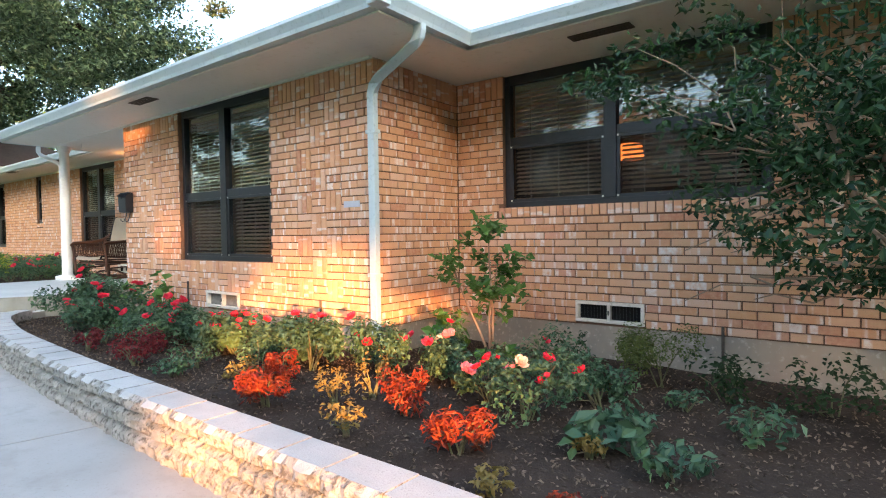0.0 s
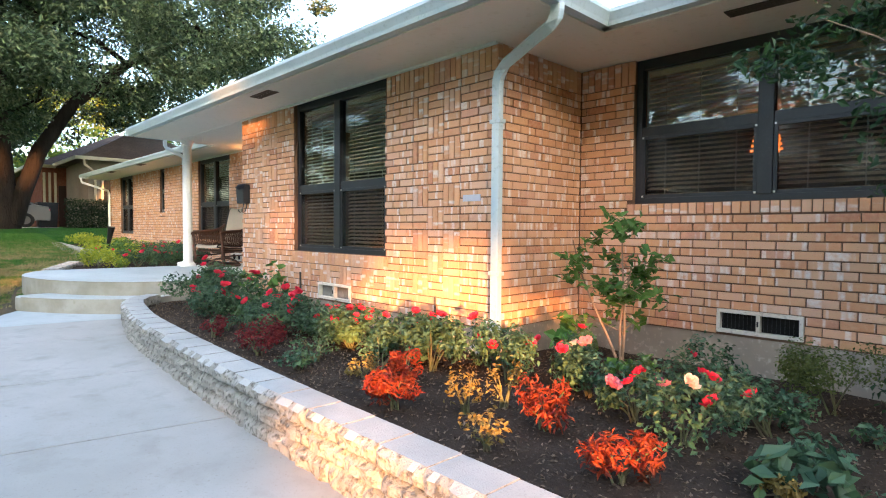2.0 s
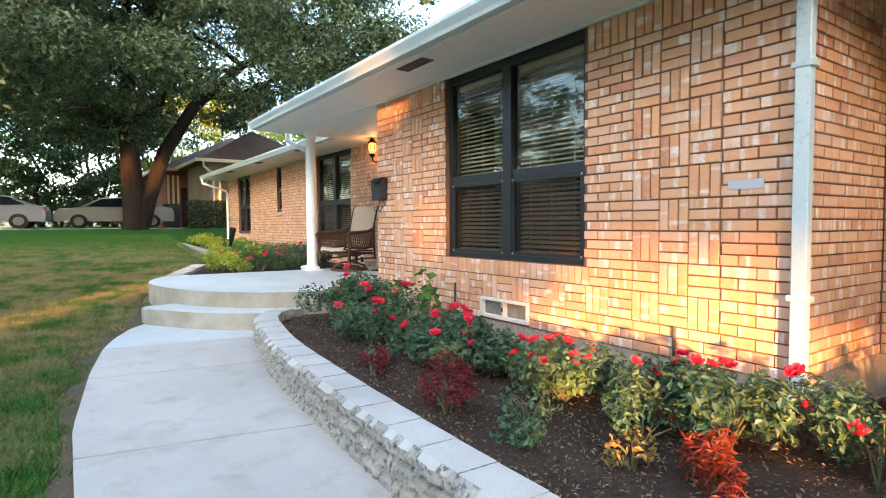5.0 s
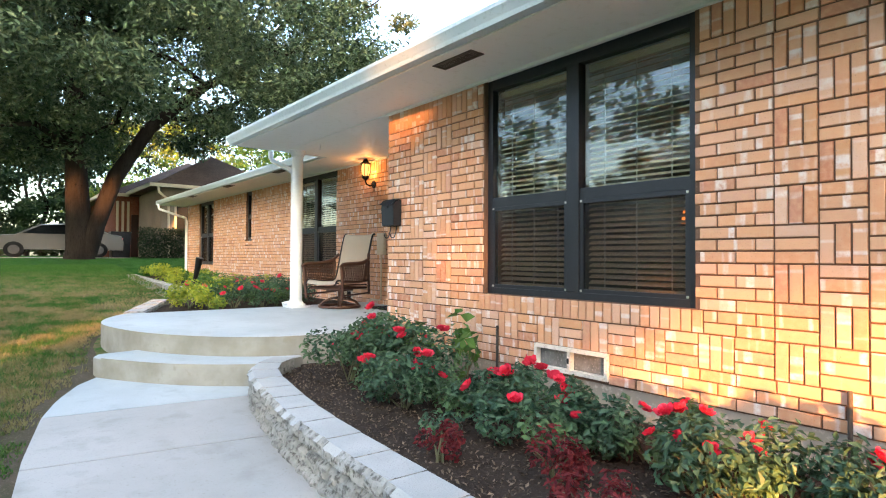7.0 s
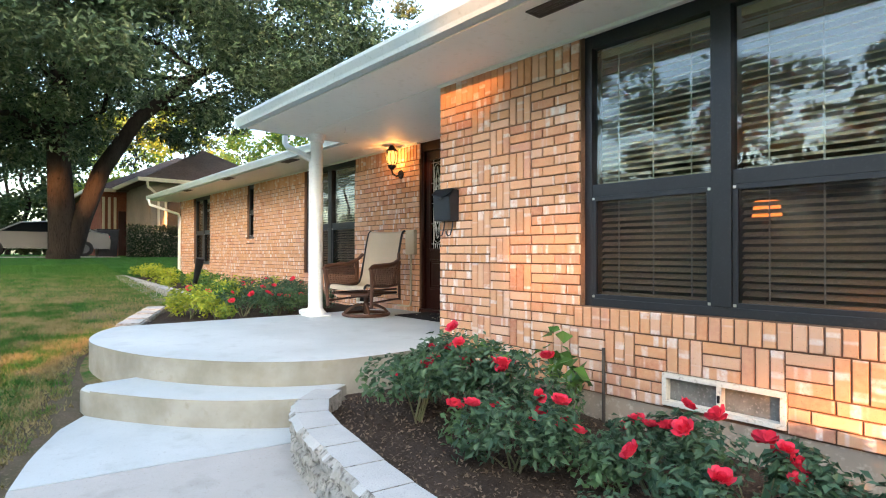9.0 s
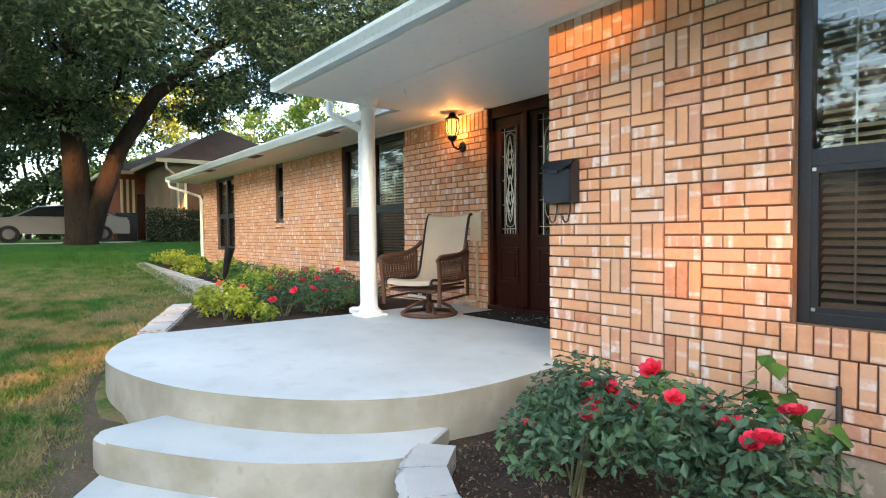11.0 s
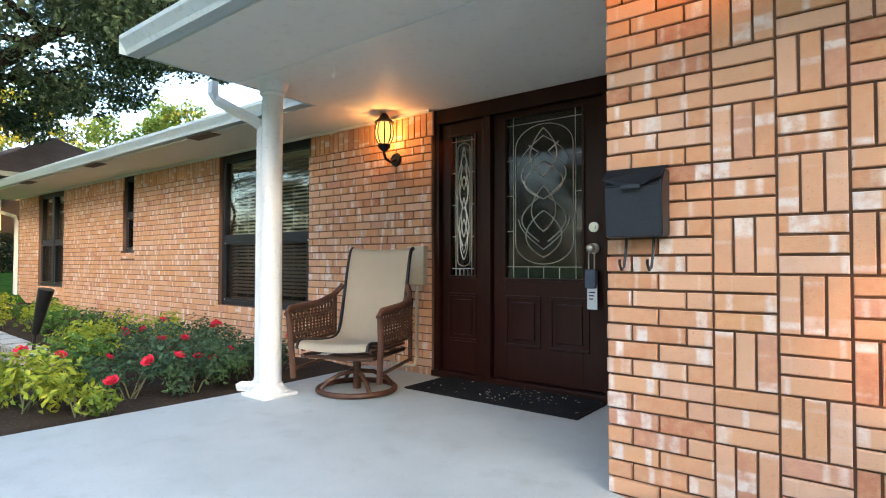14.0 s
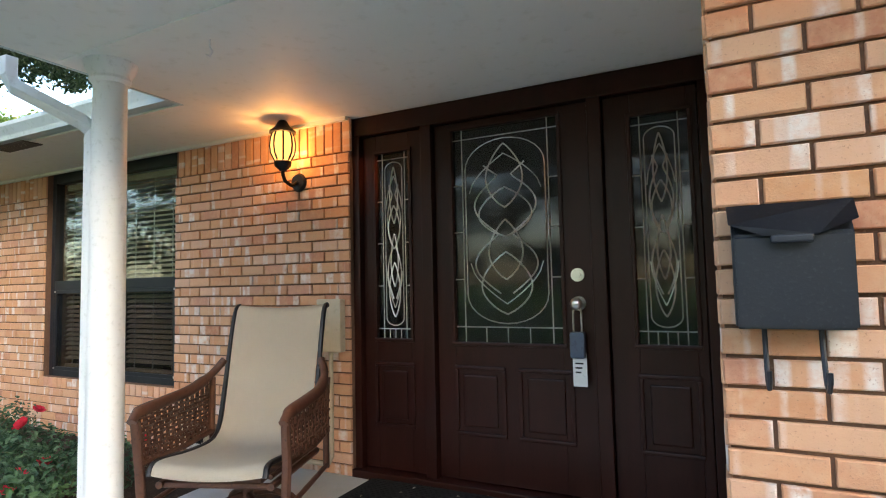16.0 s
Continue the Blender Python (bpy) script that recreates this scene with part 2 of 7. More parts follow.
# bright yellow-green holds the evening sun that doesn't reach these trees
M_BGLEAF = leafy("sunlit_far_leaves", (0.08, 0.16, 0.03), (0.20, 0.28, 0.05), (0.42, 0.38, 0.05), through_light=0.45)
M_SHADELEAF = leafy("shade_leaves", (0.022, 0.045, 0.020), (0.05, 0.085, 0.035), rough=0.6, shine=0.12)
M_MYRTLELEAF = leafy("myrtle_leaves", (0.012, 0.036, 0.015), (0.040, 0.090, 0.032), (0.03, 0.08, 0.02), rough=0.38)
M_ROSELEAF = leafy("rose_leaves", (0.026, 0.066, 0.036), (0.105, 0.185, 0.105), (0.115, 0.20, 0.075), rough=0.42)
M_LIMELEAF = leafy("lime_leaves", (0.20, 0.29, 0.03), (0.46, 0.48, 0.05), (0.06, 0.14, 0.03))
M_GREENLEAF = leafy("green_leaves", (0.05, 0.13, 0.025), (0.11, 0.22, 0.05), rough=0.4)
M_REDLEAF = leafy("red_leaves", (0.17, 0.018, 0.014), (0.34, 0.065, 0.022), (0.09, 0.04, 0.016), through_light=0.3)
M_DARKREDLEAF = leafy("dark_red_leaves", (0.10, 0.012, 0.018), (0.22, 0.03, 0.03), through_light=0.35)
M_GOLDLEAF = leafy("gold_leaves", (0.20, 0.145, 0.035), (0.30, 0.215, 0.07), (0.12, 0.10, 0.03), through_light=0.3)
M_HEDGE = leafy("hedge_leaves", (0.012, 0.025, 0.010), (0.03, 0.05, 0.02))
M_PETAL = leafy("red_petals", (0.72, 0.022, 0.06), (0.86, 0.06, 0.12), rough=0.55, through_light=0.3)
M_PINK = leafy("pink_petals", (0.72, 0.16, 0.24), (0.80, 0.30, 0.34), rough=0.55, through_light=0.3)
M_PEACH = leafy("peach_petals", (0.82, 0.52, 0.42), (0.85, 0.62, 0.52), rough=0.55, through_light=0.3)
M_SLING = surf("sling_cloth", (0.62, 0.56, 0.45), (0.66, 0.60, 0.49), (0.52, 0.46, 0.36), 3, 260, 0.85, 0.3)
M_RATTAN = surf("rattan", (0.065, 0.024, 0.013), (0.10, 0.040, 0.02), (0.035, 0.014, 0.008), 6, 60, 0.5, 0.3)
M_CHROME = surf("satin_nickel", (0.60, 0.58, 0.54), (0.66, 0.64, 0.60), (0.5, 0.48, 0.44), 4, 60, 0.28, 0.03, 1.0)
M_LEAD = surf("lead_came", (0.48, 0.47, 0.44), (0.56, 0.55, 0.52), (0.36, 0.35, 0.32), 6, 80, 0.3, 0.1, 0.7)
M_TAG = surf("tag_paper", (0.70, 0.72, 0.72), (0.76, 0.77, 0.76), (0.6, 0.62, 0.62), 6, 60, 0.8, 0.05)
M_BLUEGREY = surf("lockbox_plastic", (0.06, 0.08, 0.12), (0.07, 0.095, 0.14), (0.04, 0.05, 0.08), 6, 60, 0.5, 0.1)
M_AMBER = glow("lit_amber_glass", (1.0, 0.46, 0.10), 0.34)
M_SHADE = glow("lit_lamp_shade", (1.0, 0.36, 0.08), 0.26)
M_CARPAINT = surf("silver_car_paint", (0.075, 0.07, 0.058), (0.085, 0.078, 0.065), (0.095, 0.088, 0.074), 0.6, 200, 0.35, 0.0, 0.1)
M_CARDARK = surf("dark_car_paint", (0.06, 0.07, 0.08), (0.075, 0.085, 0.10), (0.09, 0.1, 0.11), 0.6, 200, 0.3, 0.0, 0.4)
M_CARGLASS = surf("tinted_glass", (0.015, 0.018, 0.02), (0.02, 0.023, 0.026), (0.025, 0.028, 0.03), 0.6, 20, 0.05, 0.0)
M_RIM = surf("alloy_rim", (0.07, 0.07, 0.07), (0.09, 0.09, 0.088), (0.05, 0.05, 0.05), 6, 60, 0.5, 0.1, 0.3)
M_TYRE = surf("tyre", (0.015, 0.015, 0.015), (0.02, 0.02, 0.02), (0.03, 0.03, 0.03), 4, 60, 0.9, 0.3)
M_SIDING = surf("neighbour_siding", (0.20, 0.17, 0.13), (0.25, 0.21, 0.16), (0.16, 0.13, 0.10), 1, 20, 0.85, 0.2)
M_CREAM = surf("cream_trim", (0.58, 0.50, 0.36), (0.62, 0.54, 0.40), (0.5, 0.43, 0.3), 1, 30, 0.7, 0.1)
M_DARKBRICK = surf("dark_red_brick", (0.16, 0.055, 0.035), (0.22, 0.08, 0.05), (0.28, 0.2, 0.15), 4, 30, 0.9, 0.4)


def lawn_material(name="lawn", blades=False):
    m, nt, p = nodes_of(name)
    v = coords(nt)
    mid, fine = noise_tex(nt, v, 5.0), noise_tex(nt, v, 90.0, 3.0)
    if blades:
        mid = nt.nodes.new("ShaderNodeNewGeometry").outputs["Random Per Island"]
        col = mixed(nt, mid, (0.035, 0.12, 0.018), (0.10, 0.21, 0.045))
    else:
        col = mixed(nt, ramp(nt, mid, 0.35, 0.7), (0.022, 0.10, 0.012), (0.055, 0.16, 0.026))
    patchy = noise_tex(nt, v, 2.3, 7.0, 0.72)
    # the grass is worn to straw and dirt beside the porch
    dist = nt.nodes.new("ShaderNodeVectorMath")
    dist.operation = "DISTANCE"
    nt.links.new(v, dist.inputs[0])
    dist.inputs[1].default_value = (-3.6, -3.1, 0.6)
    near = ramp(nt, dist.outputs["Value"], 8.5, 3.0)
    mult = nt.nodes.new("ShaderNodeMath")
    mult.operation = "MULTIPLY"
    nt.links.new(near, mult.inputs[0])
    nt.links.new(ramp(nt, patchy, 0.42, 0.56), mult.inputs[1])
    col = mixed(nt, mult.outputs[0], col, (0.32, 0.26, 0.12) if blades else (0.22, 0.175, 0.09))
    col = mixed(nt, ramp(nt, fine, 0.58, 0.85), col, (0.09, 0.075, 0.03))
    nt.links.new(col, p.inputs["Base Color"])
    p.inputs["Roughness"].default_value, p.inputs["Specular IOR Level"].default_value = 0.95, 0.1
    bumped(nt, p, fine, 1.0, 0.03)
    return m


M_LAWN = lawn_material()
M_GRASS = lawn_material("grass_blades", True)
M_DIRT = surf("bare_dirt", (0.105, 0.08, 0.055), (0.07, 0.062, 0.032), (0.17, 0.135, 0.09), 6, 55, 0.96, 0.8, dist=0.012)

# ---- building helpers ----
def bx(bm, x0, x1, y0, y1, z0, z1, bevel=0.0):
    """A box between two corners; its edges are rounded off by bevel."""
    r = bmesh.ops.create_cube(bm, size=1.0, matrix=Matrix.Translation(((x0 + x1) / 2, (y0 + y1) / 2, (z0 + z1) / 2)) @ Matrix.Diagonal((abs(x1 - x0), abs(y1 - y0), abs(z1 - z0), 1)))
    if bevel:
        es = list({e for v in r["verts"] for e in v.link_edges})
        bmesh.ops.bevel(bm, geom=es, offset=bevel, segments=2, affect="EDGES", profile=0.6)
    return r


def cyl(bm, a, b, r0, r1=None, seg=12, caps=True):
    a, b = Vector(a), Vector(b)
    d = b - a
    m = Matrix.Translation((a + b) / 2) @ d.to_track_quat("Z", "Y").to_matrix().to_4x4()
    bmesh.ops.create_cone(bm, cap_ends=caps, segments=seg, radius1=r0, radius2=r0 if r1 is None else r1, depth=d.length, matrix=m)


def tube(bm, pts, radii, seg=8):
    """A bent round rod through pts."""
    pts = [Vector(p) for p in pts]
    if not isinstance(radii, (list, tuple)):
        radii = [radii] * len(pts)
    rings = []
    side = None
    for i, p in enumerate(pts):
        d = (pts[min(i + 1, len(pts) - 1)] - pts[max(i - 1, 0)]).normalized()
        if side is None:
            side = d.orthogonal().normalized()
        side = (side - d * side.dot(d)).normalized()
        up = d.cross(side)
        rings.append([bm.verts.new(p + (side * math.cos(a) + up * math.sin(a)) * radii[i]) for a in (2 * math.pi * k / seg for k in range(seg))])
    for r, s in zip(rings, rings[1:]):
        for k in range(seg):
            bm.faces.new((r[k], r[(k + 1) % seg], s[(k + 1) % seg], s[k]))
    bm.faces.new(rings[0][::-1])
    bm.faces.new(rings[-1])


def strip(bm, section, pts):
    """Sweeps a closed section (offset to the side, height) along a level line of (x, y, z) points."""
    pts = [Vector(p) for p in pts]
    rings = []
    for i, p in enumerate(pts):
        d = (pts[min(i + 1, len(pts) - 1)] - pts[max(i - 1, 0)])
        d.z = 0
        d.normalize()
        n = Vector((-d.y, d.x, 0))
        rings.append([bm.verts.new(p + n * u + Vector((0, 0, w))) for u, w in section])
    k = len(section)
    for r, s in zip(rings, rings[1:]):
        for j in range(k):
            bm.faces.new((r[j], r[(j + 1) % k], s[(j + 1) % k], s[j]))
    bm.faces.new(rings[0][::-1])
    bm.faces.new(rings[-1])


def prism(bm, outline, z0, z1):
    """An upright solid over a plan outline; z1 may be a function of x and y."""
    top = [bm.verts.new((x, y, z1(x, y) if callable(z1) else z1)) for x, y in outline]
    bot = [bm.verts.new((x, y, z0)) for x, y in outline]
    n = len(outline)
    f = bm.faces.new(top)
    for i in range(n):
        bm.faces.new((bot[i], bot[(i + 1) % n], top[(i + 1) % n], top[i]))
    bm.faces.new(bot[::-1])
    return f


def spin(bm, prof, c, z, closed=True, seg=20):
    rings = [[bm.verts.new((c[0] + r * math.cos(2 * math.pi * k / seg), c[1] + r * math.sin(2 * math.pi * k / seg), z + h)) for k in range(seg)] for r, h in prof]
    for r, s in zip(rings, rings[1:]):
        for k in range(seg):
            bm.faces.new((r[k], r[(k + 1) % seg], s[(k + 1) % seg], s[k]))
    if closed:
        bm.faces.new(rings[0][::-1])
        bm.faces.new(rings[-1])


def mesh_of(name, bm, mat, smooth=False):
    bmesh.ops.recalc_face_normals(bm, faces=bm.faces[:])
    me = bpy.data.meshes.new(name)
    bm.to_mesh(me)
    bm.free()
    me.materials.append(mat)
    if smooth:
        for p in me.polygons:
            p.use_smooth = True
        me.set_sharp_from_angle(angle=radians(40))
    return me


def part(name, bm, mat, parent=None, label="", smooth=False):
    """Links a bmesh as one mesh object, under a thing where one is given."""
    ob = new(name, mesh_of(name, bm, mat, smooth))
    if parent is not None:
        ob.parent = parent
    if label:
        tagged(ob, label)
    return ob


def thing(name, label, category, group="", loc=(0, 0, 0), rz=0.0):
    ob = new(name)
    ob.empty_display_size = 0.1
    ob.matrix_basis = pose(*loc, 0, 0, rz)
    return tagged(ob, label, category, group)


def structure(name, bm, mat, label, category, smooth=False):
    return tagged(part(name, bm, mat, None, "", smooth), label, category, "", "structure")


def curve_through(pts, n):
    """n points along a smooth line through plan points."""
    P = [Vector((*p, 0)) if len(p) == 2 else Vector(p) for p in pts]
    P = [P[0] * 2 - P[1], *P, P[-1] * 2 - P[-2]]
    out = []
    segs = len(P) - 3
    for i in range(n):
        t = i / (n - 1) * segs
        k = min(int(t), segs - 1)
        u = t - k
        a, b, c, d = P[k:k + 4]
        out.append(0.5 * ((2 * b) + (c - a) * u + (2 * a - 5 * b + 4 * c - d) * u * u + (3 * b - a - 3 * c + d) * u ** 3))
    return out


def leaves_mesh(name, centres, normals, size, mat, rng, aspect=0.55, spread=0.5, fold=0.25):
    """Many small folded leaves in one mesh: each is two quads bent along the midrib."""
    n = len(centres)
    c = np.asarray(centres, float)
    nrm = np.asarray(normals, float) + rng.normal(0, spread, (n, 3))
    nrm /= np.linalg.norm(nrm, axis=1, keepdims=True) + 1e-9
    d = rng.normal(0, 1, (n, 3))
    d -= nrm * np.sum(d * nrm, axis=1, keepdims=True)
    d /= np.linalg.norm(d, axis=1, keepdims=True) + 1e-9
    s = np.cross(nrm, d)
    L = (size * rng.uniform(0.65, 1.3, n))[:, None]
    W = L * aspect / 2
    base, tip = c - d * L / 2, c + d * L / 2 - nrm * L * 0.12
    mid1, mid2 = c - d * L * 0.08, c + d * L * 0.12
    l, r = mid1 + s * W + nrm * L * fold * 0.3, mid2 - s * W + nrm * L * fold * 0.3
    verts = np.stack([base, l, tip, r], axis=1).reshape(-1, 3)
    idx = np.arange(n)[:, None] * 4
    faces = np.concatenate([idx + np.array([[0, 1, 2]]), idx + np.array([[0, 2, 3]])], axis=0)
    me = bpy.data.meshes.new(name)
    me.from_pydata(verts.tolist(), [], faces.tolist())
    me.materials.append(mat)
    return me


# ---- heights of the ground ----
def walk_z(x):
    return float(np.interp(x, (-1, 0, 3, 6, 9, 14), (0.345, 0.345, 0.285, 0.22, 0.18, 0.14)))


def lawn_z(x, y):
    rise = float(np.interp(x, (-60, -24, -17, -12, -6, -2.5, 0, 3, 6, 9, 60), (1.35, 1.35, 1.30, 1.02, 0.72, 0.50, 0.33, 0.25, 0.18, 0.14, 0.1)))
    fall = float(np.interp(y, (-40, -14, -5, 0, 60), (0.0, 0.25, 1.0, 1.0, 1.0)))
    return rise * fall - 0.012


def soil_z(x, y):
    return float(np.interp(x, (0, 2, 5, 9), (0.47, 0.43, 0.37, 0.31))) - 0.10 * float(np.interp(y, (-1.7, 1.2), (0, 1))) + 0.02 * noise.noise((x * 1.7, y * 1.7, 0.3))


def cap_z(x):
    return float(np.interp(x, (0, 1, 4, 7, 13), (0.565, 0.56, 0.53, 0.50, 0.47)))

# ---- ground ----
SOFFIT, FLOOR, BASE = 2.86, 0.685, 0.547           # soffit, porch floor, lowest brick course
COURSE, UNIT = 0.0677, 0.203                       # brick course height, brick length with joint
FRONT, EAST, RIGHT_Y, BACK = 0.0, 4.67, 1.225, 1.34


def build_ground():
    xs = sorted(set([-1500, -400, -150, -80, -50, -36, 16, 20, 28, 45, 80, 150, 400, 1500] + [round(-30 + 0.75 * i, 3) for i in range(60)]))
    ys = sorted(set([-1500, -400, -150, -80, -50, -36, 10, 14, 20, 30, 50, 90, 150, 400, 1500] + [round(-28 + 0.75 * i, 3) for i in range(50)]))
    verts = [(x, y, lawn_z(x, y) + (0.015 * noise.noise((x * 0.8, y * 0.8, 0)) if abs(x) < 40 and abs(y) < 30 else 0) - (0.25 if -0.9 < x < 12.6 and -2.9 < y < 9 else 0) - (0.2 if -12.6 < x < -2.9 and -1.2 < y < 9 else 0)) for y in ys for x in xs]
    n = len(xs)
    faces = [(j * n + i, j * n + i + 1, (j + 1) * n + i + 1, (j + 1) * n + i) for j in range(len(ys) - 1) for i in range(n - 1)]
    me = bpy.data.meshes.new("ground")
    me.from_pydata(verts, [], faces)
    me.materials.append(M_LAWN)
    for p in me.polygons:
        p.use_smooth = True
    tagged(new("ground", me), "green lawn with worn straw-coloured patches beside the walk", "lawn", "", "structure")


build_ground()

WALK_L = ((-0.95, -0.05, 0.4, 1.2, 2.4, 4.0, 6.0, 8.0, 13.0), (-2.45, -2.79, -2.91, -3.04, -3.17, -3.19, -3.40, -3.95, -5.4))
WALK_R = ((-0.95, 0.35, 0.83, 1.3, 2.03, 3.1, 4.1, 5.1, 6.0, 7.0, 8.5, 13.0), (-1.0, -1.50, -1.74, -1.86, -2.02, -2.06, -2.10, -2.14, -2.16, -2.18, -2.26, -2.7))


def build_walk():
    bed = bmesh.new()
    xs = [-0.95 + 0.35 * i for i in range(40)]
    prism(bed, [(x, float(np.interp(x, *WALK_L)) + 0.02) for x in xs] + [(x, float(np.interp(x, *WALK_R)) + 0.1) for x in reversed(xs)], -0.1, lambda x, y: walk_z(x) - 0.018)
    walkway = structure("walkway", bed, M_JOINT, "curved pale concrete front walk with tooled joints", "walkway")
    cuts = [-0.95, 0.5, 1.45, 2.95, 4.3, 5.75, 7.2, 8.7, 10.2, 12.6]
    lean = 0.22                                    # the joints run across the walk, a little askew
    for a, b in zip(cuts, cuts[1:]):
        bm = bmesh.new()
        rows = []
        n = 8
        for i in range(n + 1):
            u = a + 0.007 + (b - a - 0.014) * i / n
            row = []
            for k in range(7):
                f = k / 6
                x = u + (f - 0.5) * lean
                y = float(np.interp(x, *WALK_L)) * (1 - f) + (float(np.interp(x, *WALK_R)) + 0.08) * f
                row.append(bm.verts.new((x, y, walk_z(x) + 0.002 * noise.noise((x * 2, y * 2, 1)))))
            rows.append(row)
        top = [bm.faces.new((r[k], r[k + 1], s[k + 1], s[k])) for r, s in zip(rows, rows[1:]) for k in range(6)]
        ex = bmesh.ops.extrude_face_region(bm, geom=top)
        for v in ex["geom"]:
            if isinstance(v, bmesh.types.BMVert):
                v.co.z -= 0.05
        part("slab", bm, M_STEP if a < 0 else M_CONC, walkway)


build_walk()


def outline_porch():
    arc = curve_through([(-2.88, -1.88), (-2.45, -2.13), (-1.9, -2.27), (-1.3, -2.2), (-0.72, -2.0), (-0.18, -1.62), (0.12, -1.2), (0.2, -0.8), (0.19, -0.35), (0.16, -0.02)], 40)
    return [(p.x, p.y) for p in arc]


def build_porch():
    arc = outline_porch()
    bm = bmesh.new()
    back = [(-0.005, -0.02), (-0.005, 1.5), (-2.75, 1.5), (-2.68, 0.1), (-2.78, -1.66)]
    prism(bm, arc + back, 0.0, FLOOR)
    edges = [e for e in bm.edges if all(abs(v.co.z - FLOOR) < 1e-5 for v in e.verts)]
    bmesh.ops.bevel(bm, geom=edges, offset=0.022, segments=3, affect="EDGES", profile=0.5)
    porch = structure("porch_floor", bm, M_SLAB, "rounded pale blue-grey concrete porch slab", "porch", True)
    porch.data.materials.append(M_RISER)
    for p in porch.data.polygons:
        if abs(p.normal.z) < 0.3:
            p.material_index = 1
    bm = bmesh.new()
    step = [(p.x, p.y) for p in curve_through([(-0.95, -2.38), (-0.8, -2.47), (-0.42, -2.27), (-0.02, -1.98), (0.28, -1.62), (0.4, -1.38)], 24)]
    prism(bm, step + [(0.2, -1.02), (-0.2, -1.3), (-1.0, -2.0)], 0.0, 0.515)
    edges = [e for e in bm.edges if all(abs(v.co.z - 0.515) < 1e-5 for v in e.verts)]
    bmesh.ops.bevel(bm, geom=edges, offset=0.02, segments=3, affect="EDGES", profile=0.5)
    s = structure("porch_step", bm, M_STEP, "curved pale concrete step below the porch", "step", True)
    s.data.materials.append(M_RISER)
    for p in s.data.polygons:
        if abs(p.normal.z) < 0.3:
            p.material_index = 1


build_porch()


def build_dirt_edge():
    """Bare trodden soil along the lawn side of the walk and steps."""
    line = [(-2.95, -2.05), (-2.4, -2.28), (-1.9, -2.38), (-1.3, -2.42), (-0.95, -2.52), (-0.4, -2.72)] + [(x, float(np.interp(x, *WALK_L))) for x in np.arange(0.1, 6.0, 0.3)]
    bm = bmesh.new()
    rows = []
    for i, (x, y) in enumerate(line):
        w = 0.22 + 0.12 * noise.noise((x * 1.5, 0, 5)) - 0.04 * max(0, x)
        rows.append([bm.verts.new((x, y + 0.16, lawn_z(x, y) - 0.03)), bm.verts.new((x, y - 0.02, lawn_z(x, y) + 0.014)), bm.verts.new((x - 0.05, y - max(w, 0.08), lawn_z(x, y - w) - 0.01))])
    for r, s in zip(rows, rows[1:]):
        for k in range(2):
            bm.faces.new((r[k], s[k], s[k + 1], r[k + 1]))
    structure("bare_soil", bm, M_DIRT, "bare brown soil between the lawn and the walk", "soil", True)


build_dirt_edge()


# ---- planting beds and their walls ----
def soil_sheet(name, x0, x1, y_lo, y_hi, zf, label):
    """A lumpy sheet of soil between two lines of y over x."""
    bm = bmesh.new()
    nx, ny = int((x1 - x0) / 0.09), 34
    rows = []
    for i in range(nx + 1):
        x = x0 + (x1 - x0) * i / nx
        a, b = y_lo(x), y_hi(x)
        rows.append([bm.verts.new((x, a + (b - a) * j / ny, zf(x, a + (b - a) * j / ny) + 0.012 * noise.noise((x * 9, (a + (b - a) * j / ny) * 9, 2)))) for j in range(ny + 1)])
    for r, s in zip(rows, rows[1:]):
        for j in range(ny):
            bm.faces.new((r[j], s[j], s[j + 1], r[j + 1]))
    return structure(name, bm, M_SOIL, label, "soil", True)


soil_sheet("flower_bed_soil", 0.14, 12.5, lambda x: float(np.interp(x, *WALK_R)) + (0.12 if x > 0.4 else 0.4), lambda x: 0.03 if x < 4.72 else 1.25, soil_z, "dark mulched soil of the raised flower bed")


def far_soil(x, y):
    return float(np.interp(x, (-13.5, -8, -4.5, -2.6), (0.86, 0.74, 0.66, 0.655))) + 0.02 * noise.noise((x * 1.7, y * 1.7, 0.9))


soil_sheet("far_bed_soil", -13.3, -2.62, lambda x: float(np.interp(x, (-13.3, -5.0, -4.4, -2.75), (-0.0, -0.4, -1.15, -1.72))), lambda x: 1.36, far_soil, "dark soil of the planting bed along the house")


